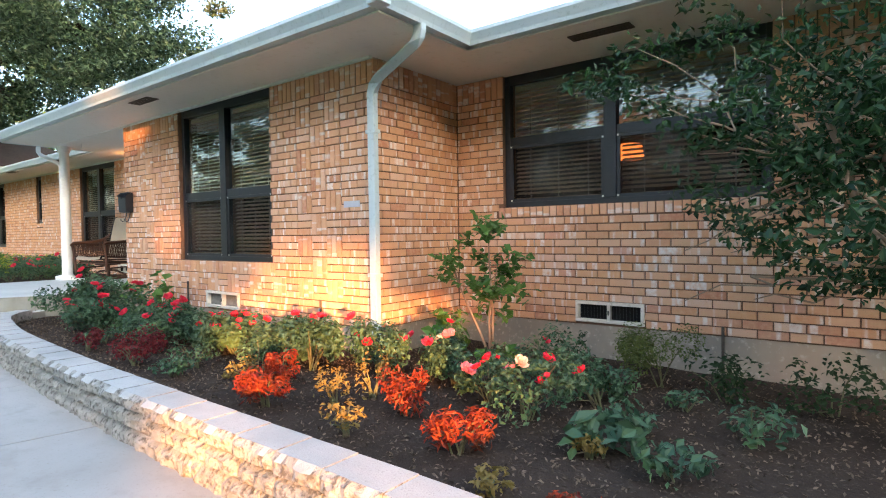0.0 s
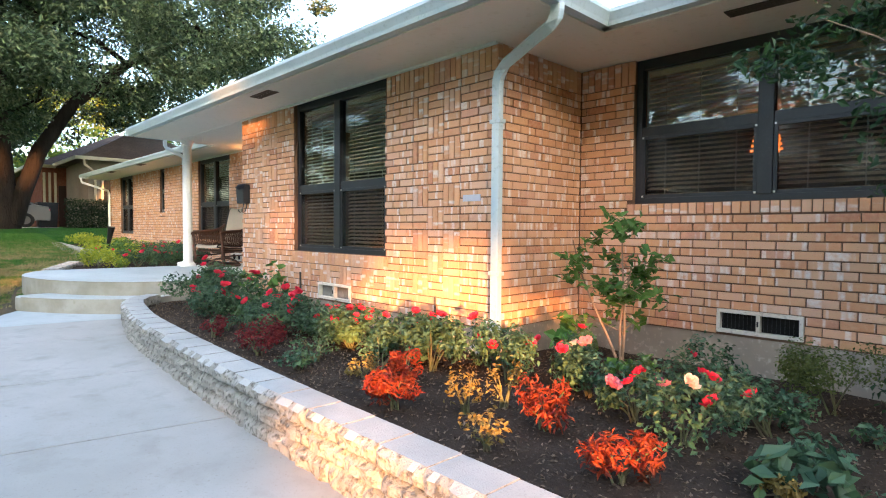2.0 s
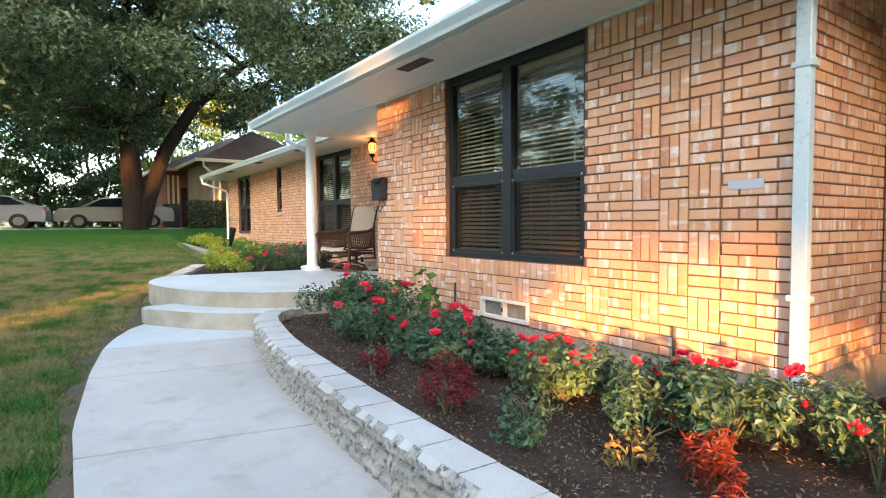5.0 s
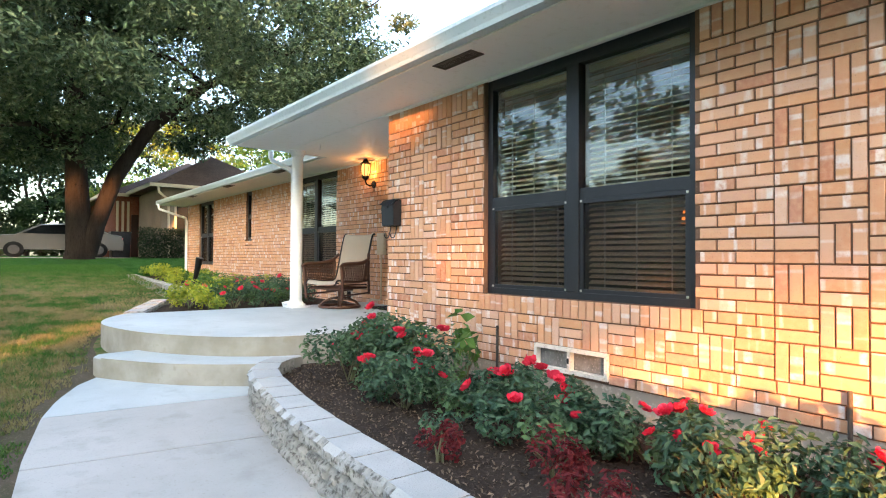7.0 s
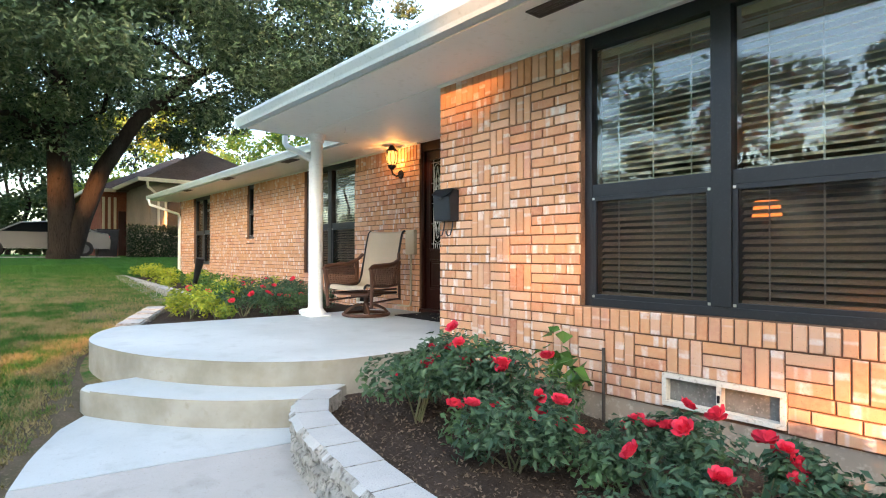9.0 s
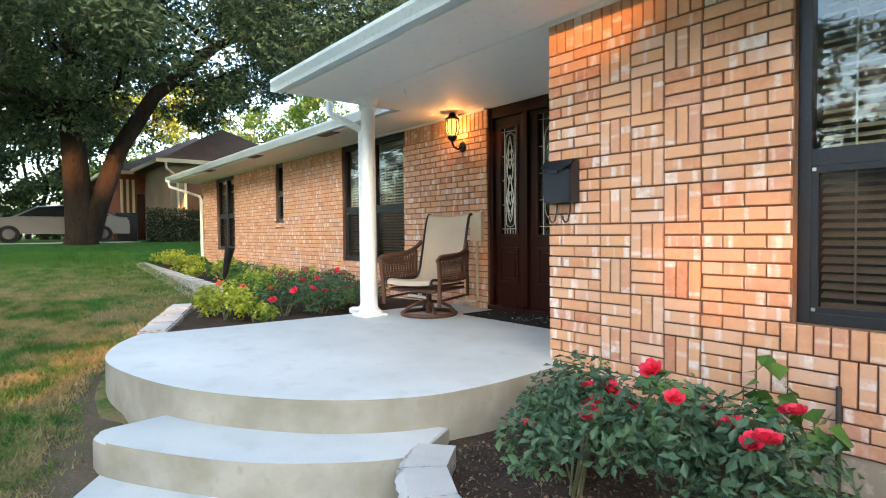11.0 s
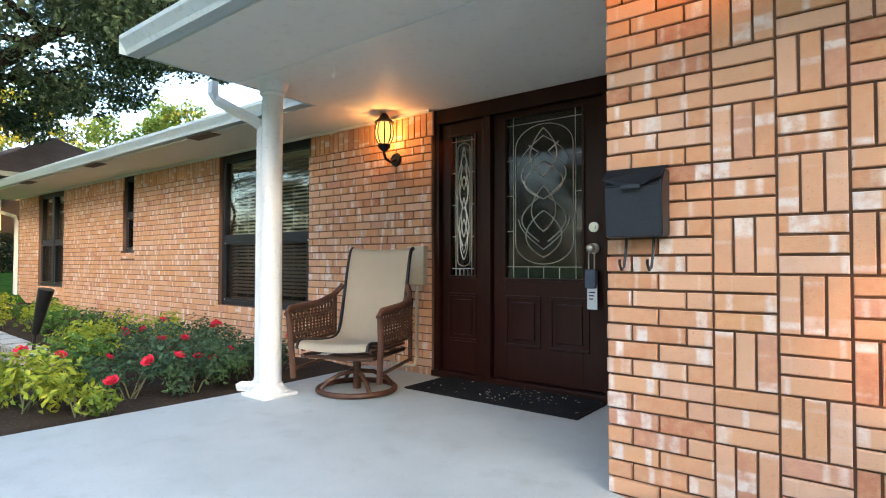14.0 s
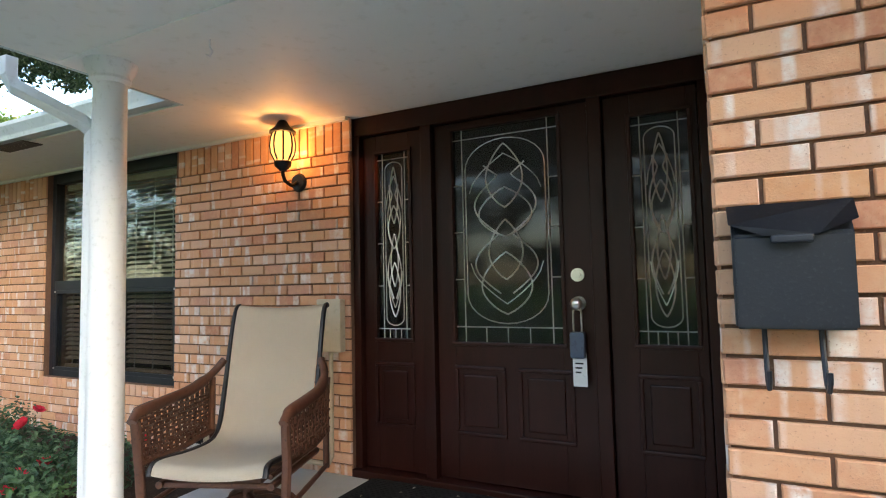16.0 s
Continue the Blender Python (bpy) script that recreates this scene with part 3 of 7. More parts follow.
def build_retaining_wall():
    wall = tagged(new("retaining_wall"), "curved retaining wall of split-faced grey concrete blocks with smooth caps", "retaining wall", "", "structure")
    line = curve_through([(0.36, -1.36), (0.52, -1.55), (0.85, -1.73), (1.3, -1.83), (2.03, -1.95), (3.1, -2.025), (4.1, -2.07), (5.1, -2.09), (6.0, -2.105), (7.0, -2.125), (8.5, -2.21), (10.5, -2.42), (12.8, -2.67)], 400)
    dist = [0.0]
    for a, b in zip(line, line[1:]):
        dist.append(dist[-1] + (b - a).length)

    def at(s):
        return Vector([float(np.interp(s, dist, [p[k] for p in line])) for k in range(3)])

    rng = random.Random(4)
    for level in range(3):
        s = 0.0 if level != 1 else -0.14
        while s < dist[-1] - 0.1:
            w = rng.uniform(0.27, 0.31) if level == 2 else rng.uniform(0.26, 0.30)
            a, b = max(s, 0) + 0.0018, min(s + w, dist[-1]) - 0.0018
            s += w
            if b - a < 0.05:
                continue
            pa, pb = at(a), at(b)
            d = (pb - pa).normalized()
            inw = Vector((-d.y, d.x, 0))
            xm = (pa.x + pb.x) / 2
            top = cap_z(xm) - (0.0, 0.098, 0.196)[2 - level]
            hgt = 0.098 if level else 0.14
            low = top - hgt + 0.004
            out = (-0.024, -0.02, -0.015)[level]
            bm = bmesh.new()
            nu, nz = 8, 4
            da, db = (at(a + 0.02) - at(a - 0.02)).normalized(), (at(b + 0.02) - at(b - 0.02)).normalized()
            ia, ib = Vector((-da.y, da.x, 0)), Vector((-db.y, db.x, 0))
            fr = []
            for i in range(nu + 1):
                u = i / nu
                row = []
                for j in range(nz + 1):
                    v = j / nz
                    q = pa.lerp(pb, u)
                    nn = ia.lerp(ib, u)
                    edge = 0.6 + min(u, 1 - u) * 3.3 if min(u, 1 - u) < 0.12 else 1
                    edge = min(edge, (min(v, 1 - v) * 4 if min(v, 1 - v) < 0.25 else 1))
                    rough = 0.015 * noise.noise((q.x * 14, q.y * 14 + level * 7, v * 1.6 + level)) + 0.012 * noise.noise((q.x * 37, level * 3.1, v * 4))
                    q = q - nn * (out + 0.032 * edge + rough * (0.3 + 0.7 * edge))
                    row.append(bm.verts.new((q.x, q.y, low + (top - low) * v)))
                fr.append(row)
            for i in range(nu):
                for j in range(nz):
                    bm.faces.new((fr[i][j], fr[i + 1][j], fr[i + 1][j + 1], fr[i][j + 1]))
            deep = 0.195 if level == 2 else 0.17
            bt = [bm.verts.new((*(pa + ia * deep).xy, top)), bm.verts.new((*(pb + ib * deep).xy, top))]
            bl = [bm.verts.new((*(pa + ia * deep).xy, low)), bm.verts.new((*(pb + ib * deep).xy, low))]
            ftop = bm.faces.new([fr[i][nz] for i in range(nu + 1)] + [bt[1], bt[0]])
            bm.faces.new([fr[0][j] for j in range(nz + 1)] + [bt[0], bl[0]])
            bm.faces.new([fr[nu][j] for j in range(nz + 1)] + [bt[1], bl[1]])
            bm.faces.new((bt[0], bt[1], bl[1], bl[0]))
            ob = part("cap_stone" if level == 2 else "block", bm, M_BLOCK, wall)
            if level == 2:
                ob.data.materials.append(M_CAP)
                for p in ob.data.polygons:
                    if p.normal.z > 0.8:
                        p.material_index = 1


build_retaining_wall()


def build_bed_edge():
    """The low stone edging of the far bed, in blocks."""
    edge = tagged(new("bed_edging"), "low tan stone edging of the far planting bed", "garden edging", "", "structure")
    rng = random.Random(8)
    runs = [[(-2.86, -1.80, 0.70), (-3.6, -1.50, 0.715), (-4.5, -1.14, 0.73)], [(-4.95, -0.46, 0.79), (-8.5, -0.30, 0.83), (-12.9, -0.14, 0.90)], [(-12.9, -0.14, 0.90), (-13.3, 0.1, 0.905), (-13.4, 0.9, 0.91)]]
    for run in runs:
        pts = [Vector(p) for p in run]
        total = sum((b - a).length for a, b in zip(pts, pts[1:]))
        n = max(2, int(total / 0.42))
        cum = [0]
        for a, b in zip(pts, pts[1:]):
            cum.append(cum[-1] + (b - a).length)

        def at(s):
            return Vector([float(np.interp(s, cum, [p[k] for p in pts])) for k in range(3)])
        for i in range(n):
            a, b = at(total * i / n + 0.004), at(total * (i + 1) / n - 0.004)
            bm = bmesh.new()
            d = (b - a)
            m = Matrix.Translation((a + b) / 2 - Vector((0, 0, 0.15))) @ Matrix.Rotation(math.atan2(d.y, d.x), 4, "Z") @ Matrix.Diagonal((d.length, 0.24 + rng.uniform(-0.01, 0.01), 0.3, 1))
            r = bmesh.ops.create_cube(bm, size=1.0, matrix=m)
            bmesh.ops.bevel(bm, geom=bm.edges[:], offset=0.015, segments=2, affect="EDGES")
            ob = part("edging_stone", bm, M_BLOCK, edge)
            ob.data.materials.append(M_CAP)
            for p in ob.data.polygons:
                if p.normal.z > 0.8:
                    p.material_index = 1


build_bed_edge()


# ---- house shell ----
WINDOWS = {  # name: x0, x1, z0, z1, face y, rail height, mullion places
    "front": (1.43, 3.22, 1.09, SOFFIT, FRONT, 1.845, (2.31,)),
    "right": (5.20, 7.46, 1.60, SOFFIT, RIGHT_Y, 2.235, (6.24,)),
    "porch": (-5.24, -3.58, 1.11, SOFFIT, BACK, 1.885, (-4.41,)),
    "slot": (-7.84, -7.48, 1.74, SOFFIT, BACK, 2.30, ()),
    "far": (-11.44, -10.16, 1.17, SOFFIT, BACK, 1.97, (-10.80,)),
}
DOOR = (-2.01, 0.0, 0.66, SOFFIT)
VENTS = {"front": (2.0, 2.64, 0.565, 0.75, FRONT), "right": (5.94, 6.54, 0.565, 0.75, RIGHT_Y), "porch": (-3.5, -3.02, 0.70, 0.86, BACK)}
THICK, PROUD = 0.24, 0.015


def wall_boxes(bm, x0, x1, y, holes, z0, z1, thick=THICK):
    """Upright wall facing -y, cut round rectangular holes."""
    cuts = sorted({x0, x1, *[h[0] for h in holes], *[h[1] for h in holes]})
    for a, b in zip(cuts, cuts[1:]):
        mid = (a + b) / 2
        z = z0
        for h in sorted((h for h in holes if h[0] < mid < h[1]), key=lambda h: h[2]):
            if h[2] > z + 1e-4:
                bx(bm, a, b, y, y + thick, z, h[2])
            z = h[3]
        if z1 > z + 1e-4:
            bx(bm, a, b, y, y + thick, z, z1)


def holes_at(y):
    hs = [w[:4] for w in WINDOWS.values() if w[4] == y] + [v[:4] for v in VENTS.values() if v[4] == y]
    return hs + ([DOOR] if y == BACK else [])


for nm, x0, x1, y in (("wall_front", 0.012, EAST - 0.012, FRONT), ("wall_right", EAST - 0.05, 12.8, RIGHT_Y), ("wall_back", -12.55, 0.0, BACK)):
    bm = bmesh.new()
    wall_boxes(bm, x0, x1, y + PROUD, holes_at(y), BASE - 0.005, SOFFIT)
    structure(nm, bm, M_MORTAR, "salmon and orange brick house wall with brown mortar", "wall")
    bm = bmesh.new()
    wall_boxes(bm, x0, x1, y + 0.016, [h for h in holes_at(y) if h[2] < BASE + 0.12 and h is DOOR], -0.2, BASE - 0.005)
    structure("foundation_" + nm[5:], bm, M_FOUND, "stained tan concrete house foundation", "foundation")
bm = bmesh.new()
bx(bm, EAST - PROUD - THICK, EAST - PROUD, THICK + 0.013, RIGHT_Y + 0.012, BASE - 0.005, SOFFIT)
structure("wall_return_east", bm, M_MORTAR, "short brick return wall beside the downspout", "wall")
bm = bmesh.new()
bx(bm, EAST - 0.25, EAST - 0.016, 0.016, RIGHT_Y + 0.02, -0.2, BASE - 0.005)
structure("foundation_east", bm, M_FOUND, "stained tan concrete house foundation", "foundation")
bm = bmesh.new()
bx(bm, PROUD, PROUD + THICK, THICK + 0.013, BACK + 0.3, BASE - 0.005, SOFFIT)
structure("wall_return_porch", bm, M_MORTAR, "short brick return wall beside the front door", "wall")
bm = bmesh.new()
bx(bm, -12.55, -12.4, BACK + 0.26, 10, 0.4, SOFFIT)
structure("wall_west", bm, M_DARKBRICK, "plain brick end wall of the house", "wall")
bm = bmesh.new()
bx(bm, 12.55, 12.8, RIGHT_Y + 0.26, 10, 0.0, SOFFIT)
bx(bm, -12.55, 12.8, 10, 10.2, 0.0, SOFFIT)
structure("wall_north", bm, M_DARKBRICK, "plain brick rear wall of the house", "wall")
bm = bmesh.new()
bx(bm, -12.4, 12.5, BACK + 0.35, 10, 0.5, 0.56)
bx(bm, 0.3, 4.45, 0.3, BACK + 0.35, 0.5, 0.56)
structure("floor_inside", bm, M_ROOM, "inside floor coloured dark for the unlit rooms", "floor")
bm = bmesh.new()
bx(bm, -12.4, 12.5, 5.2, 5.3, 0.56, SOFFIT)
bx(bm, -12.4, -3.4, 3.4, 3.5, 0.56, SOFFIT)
structure("wall_inside", bm, M_ROOM, "inside wall coloured dark for the unlit rooms", "wall")
for nm, a in (("soffit_front", (-2.66, 5.36, -0.64, 0.0)), ("porch_ceiling", (-2.66, 0.0, 0.0, BACK + 0.12)), ("soffit_left", (-12.95, -2.66, 0.68, BACK + 0.012)), ("soffit_east", (EAST, 5.36, 0.0, RIGHT_Y)), ("soffit_right", (5.36, 13.4, 0.42, RIGHT_Y)), ("ceiling_inside", (-12.6, 12.75, BACK + 0.12, 10.0)), ("ceiling_inside_front", (0.0, EAST, 0.0, BACK + 0.12)), ("ceiling_inside_right", (EAST, 12.75, RIGHT_Y, BACK + 0.12))):
    bm = bmesh.new()
    bx(bm, *a, SOFFIT, SOFFIT + 0.03)
    structure(nm, bm, M_SOFFIT, "off-white painted flat soffit under the eaves", "ceiling")
bm = bmesh.new()
bx(bm, -2.62, 0.0, -0.012, 0.012, SOFFIT - 0.006, SOFFIT)
bx(bm, 0.0, EAST, -0.030, 0.0, SOFFIT - 0.022, SOFFIT - 0.0005)
bx(bm, -12.55, -2.01, BACK - 0.030, BACK, SOFFIT - 0.022, SOFFIT - 0.0005)
structure("trim_soffit", bm, M_SOFFIT, "thin off-white trim strip at the soffit", "trim")


def build_roof():
    bm = bmesh.new()
    z0, k = SOFFIT + 0.122, 0.33

    def sheet(pts):
        top = [bm.verts.new(p) for p in pts]
        bm.faces.new(top)
    sheet([(-2.64, -0.62, z0), (5.33, -0.62, z0), (1.9, 2.9, z0 + 3.62 * k), (0.9, 2.9, z0 + 3.62 * k)])
    sheet([(5.33, -0.62, z0), (5.33, 0.38, z0), (1.9, 4.14, z0 + 3.62 * k), (1.9, 2.9, z0 + 3.62 * k)])
    sheet([(-2.64, -0.62, z0), (0.9, 2.9, z0 + 3.62 * k), (0.9, 4.24, z0 + 3.62 * k), (-2.64, 0.70, z0)])
    sheet([(-12.9, 0.70, z0), (-2.0, 0.70, z0), (2, 5.7, z0 + 5.08 * k), (-9, 5.7, z0 + 5.08 * k)])
    sheet([(-12.9, 0.70, z0), (-9, 5.7, z0 + 5.08 * k), (-12.9, 10.4, z0)])
    sheet([(4.5, 0.38, z0), (13.4, 0.38, z0), (9, 5.7, z0 + 5.08 * k), (1, 5.7, z0 + 5.08 * k)])
    sheet([(-12.9, 10.4, z0), (-9, 5.7, z0 + 5.08 * k), (9, 5.7, z0 + 5.08 * k), (13.4, 10.4, z0)])
    sheet([(13.4, 0.38, z0), (13.4, 10.4, z0), (9, 5.7, z0 + 5.08 * k)])
    bmesh.ops.solidify(bm, geom=bm.faces[:], thickness=0.02)
    structure("roof", bm, M_SHINGLE, "low hipped brown shingle roof", "roof")


build_roof()


GUTTER = SOFFIT + 0.012                            # underside of the troughs


def gutter(pts):
    """K-style gutter with a rolled lip, along an eave line walked with the house on the left."""
    bm = bmesh.new()
    sec = [(0.0, 0.0), (-0.075, 0.0), (-0.085, 0.028), (-0.105, 0.062), (-0.118, 0.082), (-0.118, 0.108), (-0.108, 0.108), (-0.104, 0.094), (0.0, 0.094)]
    strip(bm, sec, pts)
    return part("trough", bm, M_GUTTER)


g = thing("gutter", "pale blue-white painted metal rain gutter along the eaves", "gutter")
bm = bmesh.new()
bx(bm, -2.676, -2.661, -0.64, 0.68, SOFFIT - 0.004, SOFFIT + 0.12)
part("end_board", bm, M_GUTTER, g)
for pts in ([(-2.75, -0.64, GUTTER), (5.36, -0.64, GUTTER)], [(5.36, -0.64, GUTTER), (5.36, 0.42, GUTTER)], [(5.36, 0.42, GUTTER), (13.4, 0.42, GUTTER)]):
    gutter(pts).parent = g
for x, y in ((5.418, -0.698),):
    bm = bmesh.new()
    bx(bm, x - 0.061, x + 0.061, y - 0.061, y + 0.061, GUTTER + 0.001, GUTTER + 0.107, 0.012)
    part("corner_cap", bm, M_GUTTER, g)
for x in (-2.752, 13.402):
    bm = bmesh.new()
    bx(bm, x - 0.002, x + 0.002, *((-0.757, -0.64) if x < 0 else (0.303, 0.42)), GUTTER - 0.002, GUTTER + 0.107)
    part("end_cap", bm, M_GUTTER, g)
g2 = thing("gutter", "pale blue-white painted rain gutter of the rear wing", "gutter")
for x in (-12.952, -2.688):
    bm = bmesh.new()
    bx(bm, x - 0.002, x + 0.002, 0.563, 0.68, GUTTER - 0.002, GUTTER + 0.107)
    part("end_cap", bm, M_GUTTER, g2)
for x in (-12.0, -9.5, -7.0, -4.5):
    bm = bmesh.new()
    bx(bm, x - 0.012, x + 0.012, 0.566, 0.68, GUTTER + 0.109, GUTTER + 0.114)
    part("hanger", bm, M_GUTTER, g2)
gutter([(-12.95, 0.68, GUTTER), (-2.69, 0.68, GUTTER)]).parent = g2


# ---- windows, blinds, door, vents ----
def build_window(index, key):
    x0, x1, z0, z1, y, rail, mull = WINDOWS[key]
    w = tagged(new("window_%d" % index), "black-framed sash window with dark screen over the lower half", "window", "", "structure")
    yf = y + 0.055
    bm = bmesh.new()
    bx(bm, x0, x0 + 0.055, yf, yf + 0.07, z0, z1, 0.004)
    bx(bm, x1 - 0.055, x1, yf, yf + 0.07, z0, z1, 0.004)
    bx(bm, x0 + 0.055, x1 - 0.055, yf, yf + 0.07, z1 - 0.085, z1, 0.004)
    bx(bm, x0 + 0.055, x1 - 0.055, yf, yf + 0.07, z0, z0 + 0.05, 0.004)
    part("window_frame", bm, M_FRAME, w)
    cells = [x0 + 0.055, *mull, x1 - 0.055]
    for mx in mull:
        bm = bmesh.new()
        bx(bm, mx - 0.055, mx + 0.055, yf - 0.012, yf + 0.07, z0 + 0.05, z1 - 0.085, 0.005)
        part("mullion", bm, M_FRAME, w)
    for i, (a, b) in enumerate(zip(cells, cells[1:])):
        a += 0.055 if i else 0.0
        b -= 0.055 if i < len(cells) - 2 else 0.0
        bm = bmesh.new()
        bx(bm, a, b, yf + 0.004, yf + 0.05, rail - 0.045, rail + 0.035, 0.004)
        part("meeting_rail", bm, M_FRAME, w)
        bm = bmesh.new()
        t = 0.028
        for q in ((a, a + t, z0 + 0.05, rail - 0.045), (b - t, b, z0 + 0.05, rail - 0.045), (a + t, b - t, z0 + 0.05, z0 + 0.05 + t), (a + t, b - t, rail - 0.045 - t, rail - 0.045)):
            bx(bm, q[0], q[1], yf + 0.002, yf + 0.02, q[2], q[3], 0.002)
        part("screen_frame", bm, M_FRAME, w)
        for cx in (a + 0.012, b - 0.012):
            for cz in (z0 + 0.064, rail - 0.058):
                bm = bmesh.new()
                bx(bm, cx - 0.008, cx + 0.008, yf - 0.004, yf + 0.002, cz - 0.008, cz + 0.008, 0.002)
                part("screen_clip", bm, M_CHROME, w)
        bm = bmesh.new()
        bx(bm, a, b, yf + 0.03, yf + 0.036, rail + 0.035, z1 - 0.085)
        p = part("pane", bm, M_PANE, w)
        p.visible_shadow = False
        bm = bmesh.new()
        bx(bm, a + t, b - t, yf + 0.010, yf + 0.013, z0 + 0.05 + t, rail - 0.045 - t)
        p = part("screen", bm, M_SCREEN, w, "dark insect screen")
        p.visible_shadow = False
        build_blind(a + 0.015, b - 0.015, z0 + 0.05, z1 - 0.09, yf + 0.11)


def build_blind(a, b, z0, z1, y):
    bl = thing("window_blind", "cream horizontal slat blind lowered behind the window", "blind", "window blinds")
    bm = bmesh.new()
    bx(bm, a, b, y - 0.025, y + 0.03, z1 - 0.05, z1, 0.003)
    part("headrail", bm, M_SLAT, bl)
    wdt = b - a
    bm = bmesh.new()
    pts = [(-0.021, -0.012), (-0.008, -0.002), (0.007, 0.006), (0.020, 0.010)]
    lo = [[bm.verts.new((sx * wdt / 2, u, w + h)) for u, w in pts] for sx in (-1, 1) for h in (0.0, 0.003)]
    for k in range(3):
        bm.faces.new((lo[0][k], lo[0][k + 1], lo[2][k + 1], lo[2][k]))
        bm.faces.new((lo[1][k], lo[1][k + 1], lo[3][k + 1], lo[3][k]))
    bm.faces.new((lo[0][0], lo[1][0], lo[3][0], lo[2][0]))
    bm.faces.new((lo[0][3], lo[1][3], lo[3][3], lo[2][3]))
    me = mesh_of("slat", bm, M_SLAT)
    z = z1 - 0.075
    rng = random.Random(int((a + 50) * 100))
    while z > z0 + 0.06:
        s = new("slat", me)
        s.parent = bl
        s.matrix_basis = pose((a + b) / 2, y + rng.uniform(-0.001, 0.001), z, rng.uniform(-3, 3), rng.uniform(-0.12, 0.12), 0)
        z -= 0.040
    bm = bmesh.new()
    bx(bm, a, b, y - 0.024, y + 0.024, z0 + 0.015, z0 + 0.04, 0.003)
    part("bottom_rail", bm, M_SLAT, bl)
    for u in (0.18, 0.5, 0.82):
        bm = bmesh.new()
        x = a + wdt * u
        bx(bm, x - 0.004, x + 0.004, y - 0.030, y - 0.0275, z0 + 0.04, z1 - 0.05)
        part("cord", bm, M_CORD, bl)


for i, key in enumerate(("front", "right", "porch", "slot", "far")):
    build_window(i + 1, key)


def build_vent(key):
    x0, x1, z0, z1, y = VENTS[key]
    v = thing("foundation_vent", "pale painted crawl-space vent with two dark screened openings", "vent", "foundation vents")
    bm = bmesh.new()
    t = 0.028
    m = (x0 + x1) / 2
    for q in ((x0, x1, z1 - t, z1), (x0, x1, z0, z0 + t), (x0, x0 + t, z0 + t, z1 - t), (x1 - t, x1, z0 + t, z1 - t), (m - t / 2, m + t / 2, z0 + t, z1 - t)):
        bx(bm, q[0], q[1], y - 0.012, y + 0.05, q[2], q[3], 0.003)
    part("frame", bm, M_VENTFRAME, v)
    for a, b in ((x0 + t, m - t / 2), (m + t / 2, x1 - t)):
        bm = bmesh.new()
        bx(bm, a, b, y + 0.035, y + 0.045, z0 + t, z1 - t)
        # near-black sheet stands in for the crawl space's shade, except at the front
        part("backing", bm, M_VENTPANE if key == "front" else M_DARK, v)
        for k in range(0 if key == "front" else 9):
            bm = bmesh.new()
            x = a + (b - a) * (k + 0.5) / 9
            bx(bm, x - 0.0015, x + 0.0015, y + 0.026, y + 0.029, z0 + t, z1 - t)
            part("mesh_wire", bm, M_IRON, v)
    bm = bmesh.new()
    bx(bm, m - 0.006, m + 0.006, y - 0.022, y - 0.012, (z0 + z1) / 2 - 0.02, (z0 + z1) / 2 + 0.02, 0.002)
    part("latch", bm, M_IRON, v)


for key in VENTS:
    build_vent(key)


def soffit_vent(x0, x1, y0, y1):
    v = thing("soffit_vent", "brown metal louvred vent in the soffit", "vent", "soffit vents")
    bm = bmesh.new()
    for q in ((x0, x1, y0, y0 + 0.02), (x0, x1, y1 - 0.02, y1), (x0, x0 + 0.02, y0 + 0.02, y1 - 0.02), (x1 - 0.02, x1, y0 + 0.02, y1 - 0.02)):
        bx(bm, *q, SOFFIT - 0.008, SOFFIT - 0.001)
    part("frame", bm, M_VENTDARK, v)
    for k in range(4):
        bm = bmesh.new()
        y = y0 + 0.02 + (y1 - y0 - 0.04) * (k + 0.5) / 4
        bx(bm, x0 + 0.02, x1 - 0.02, y - 0.008, y + 0.006, SOFFIT - 0.006, SOFFIT - 0.002)
        part("louvre", bm, M_VENTDARK, v)


M_VENTDARK = surf("vent_metal", (0.05, 0.04, 0.032), (0.065, 0.052, 0.042), (0.03, 0.025, 0.02), 6, 60, 0.6, 0.1)
for x0, y0, w in ((1.45, -0.56, 0.44), (6.15, 0.62, 0.48), (-4.62, 0.63, 0.42), (-7.3, 0.63, 0.42), (-9.9, 0.63, 0.42)):
    soffit_vent(x0, x0 + w, y0, y0 + 0.13)


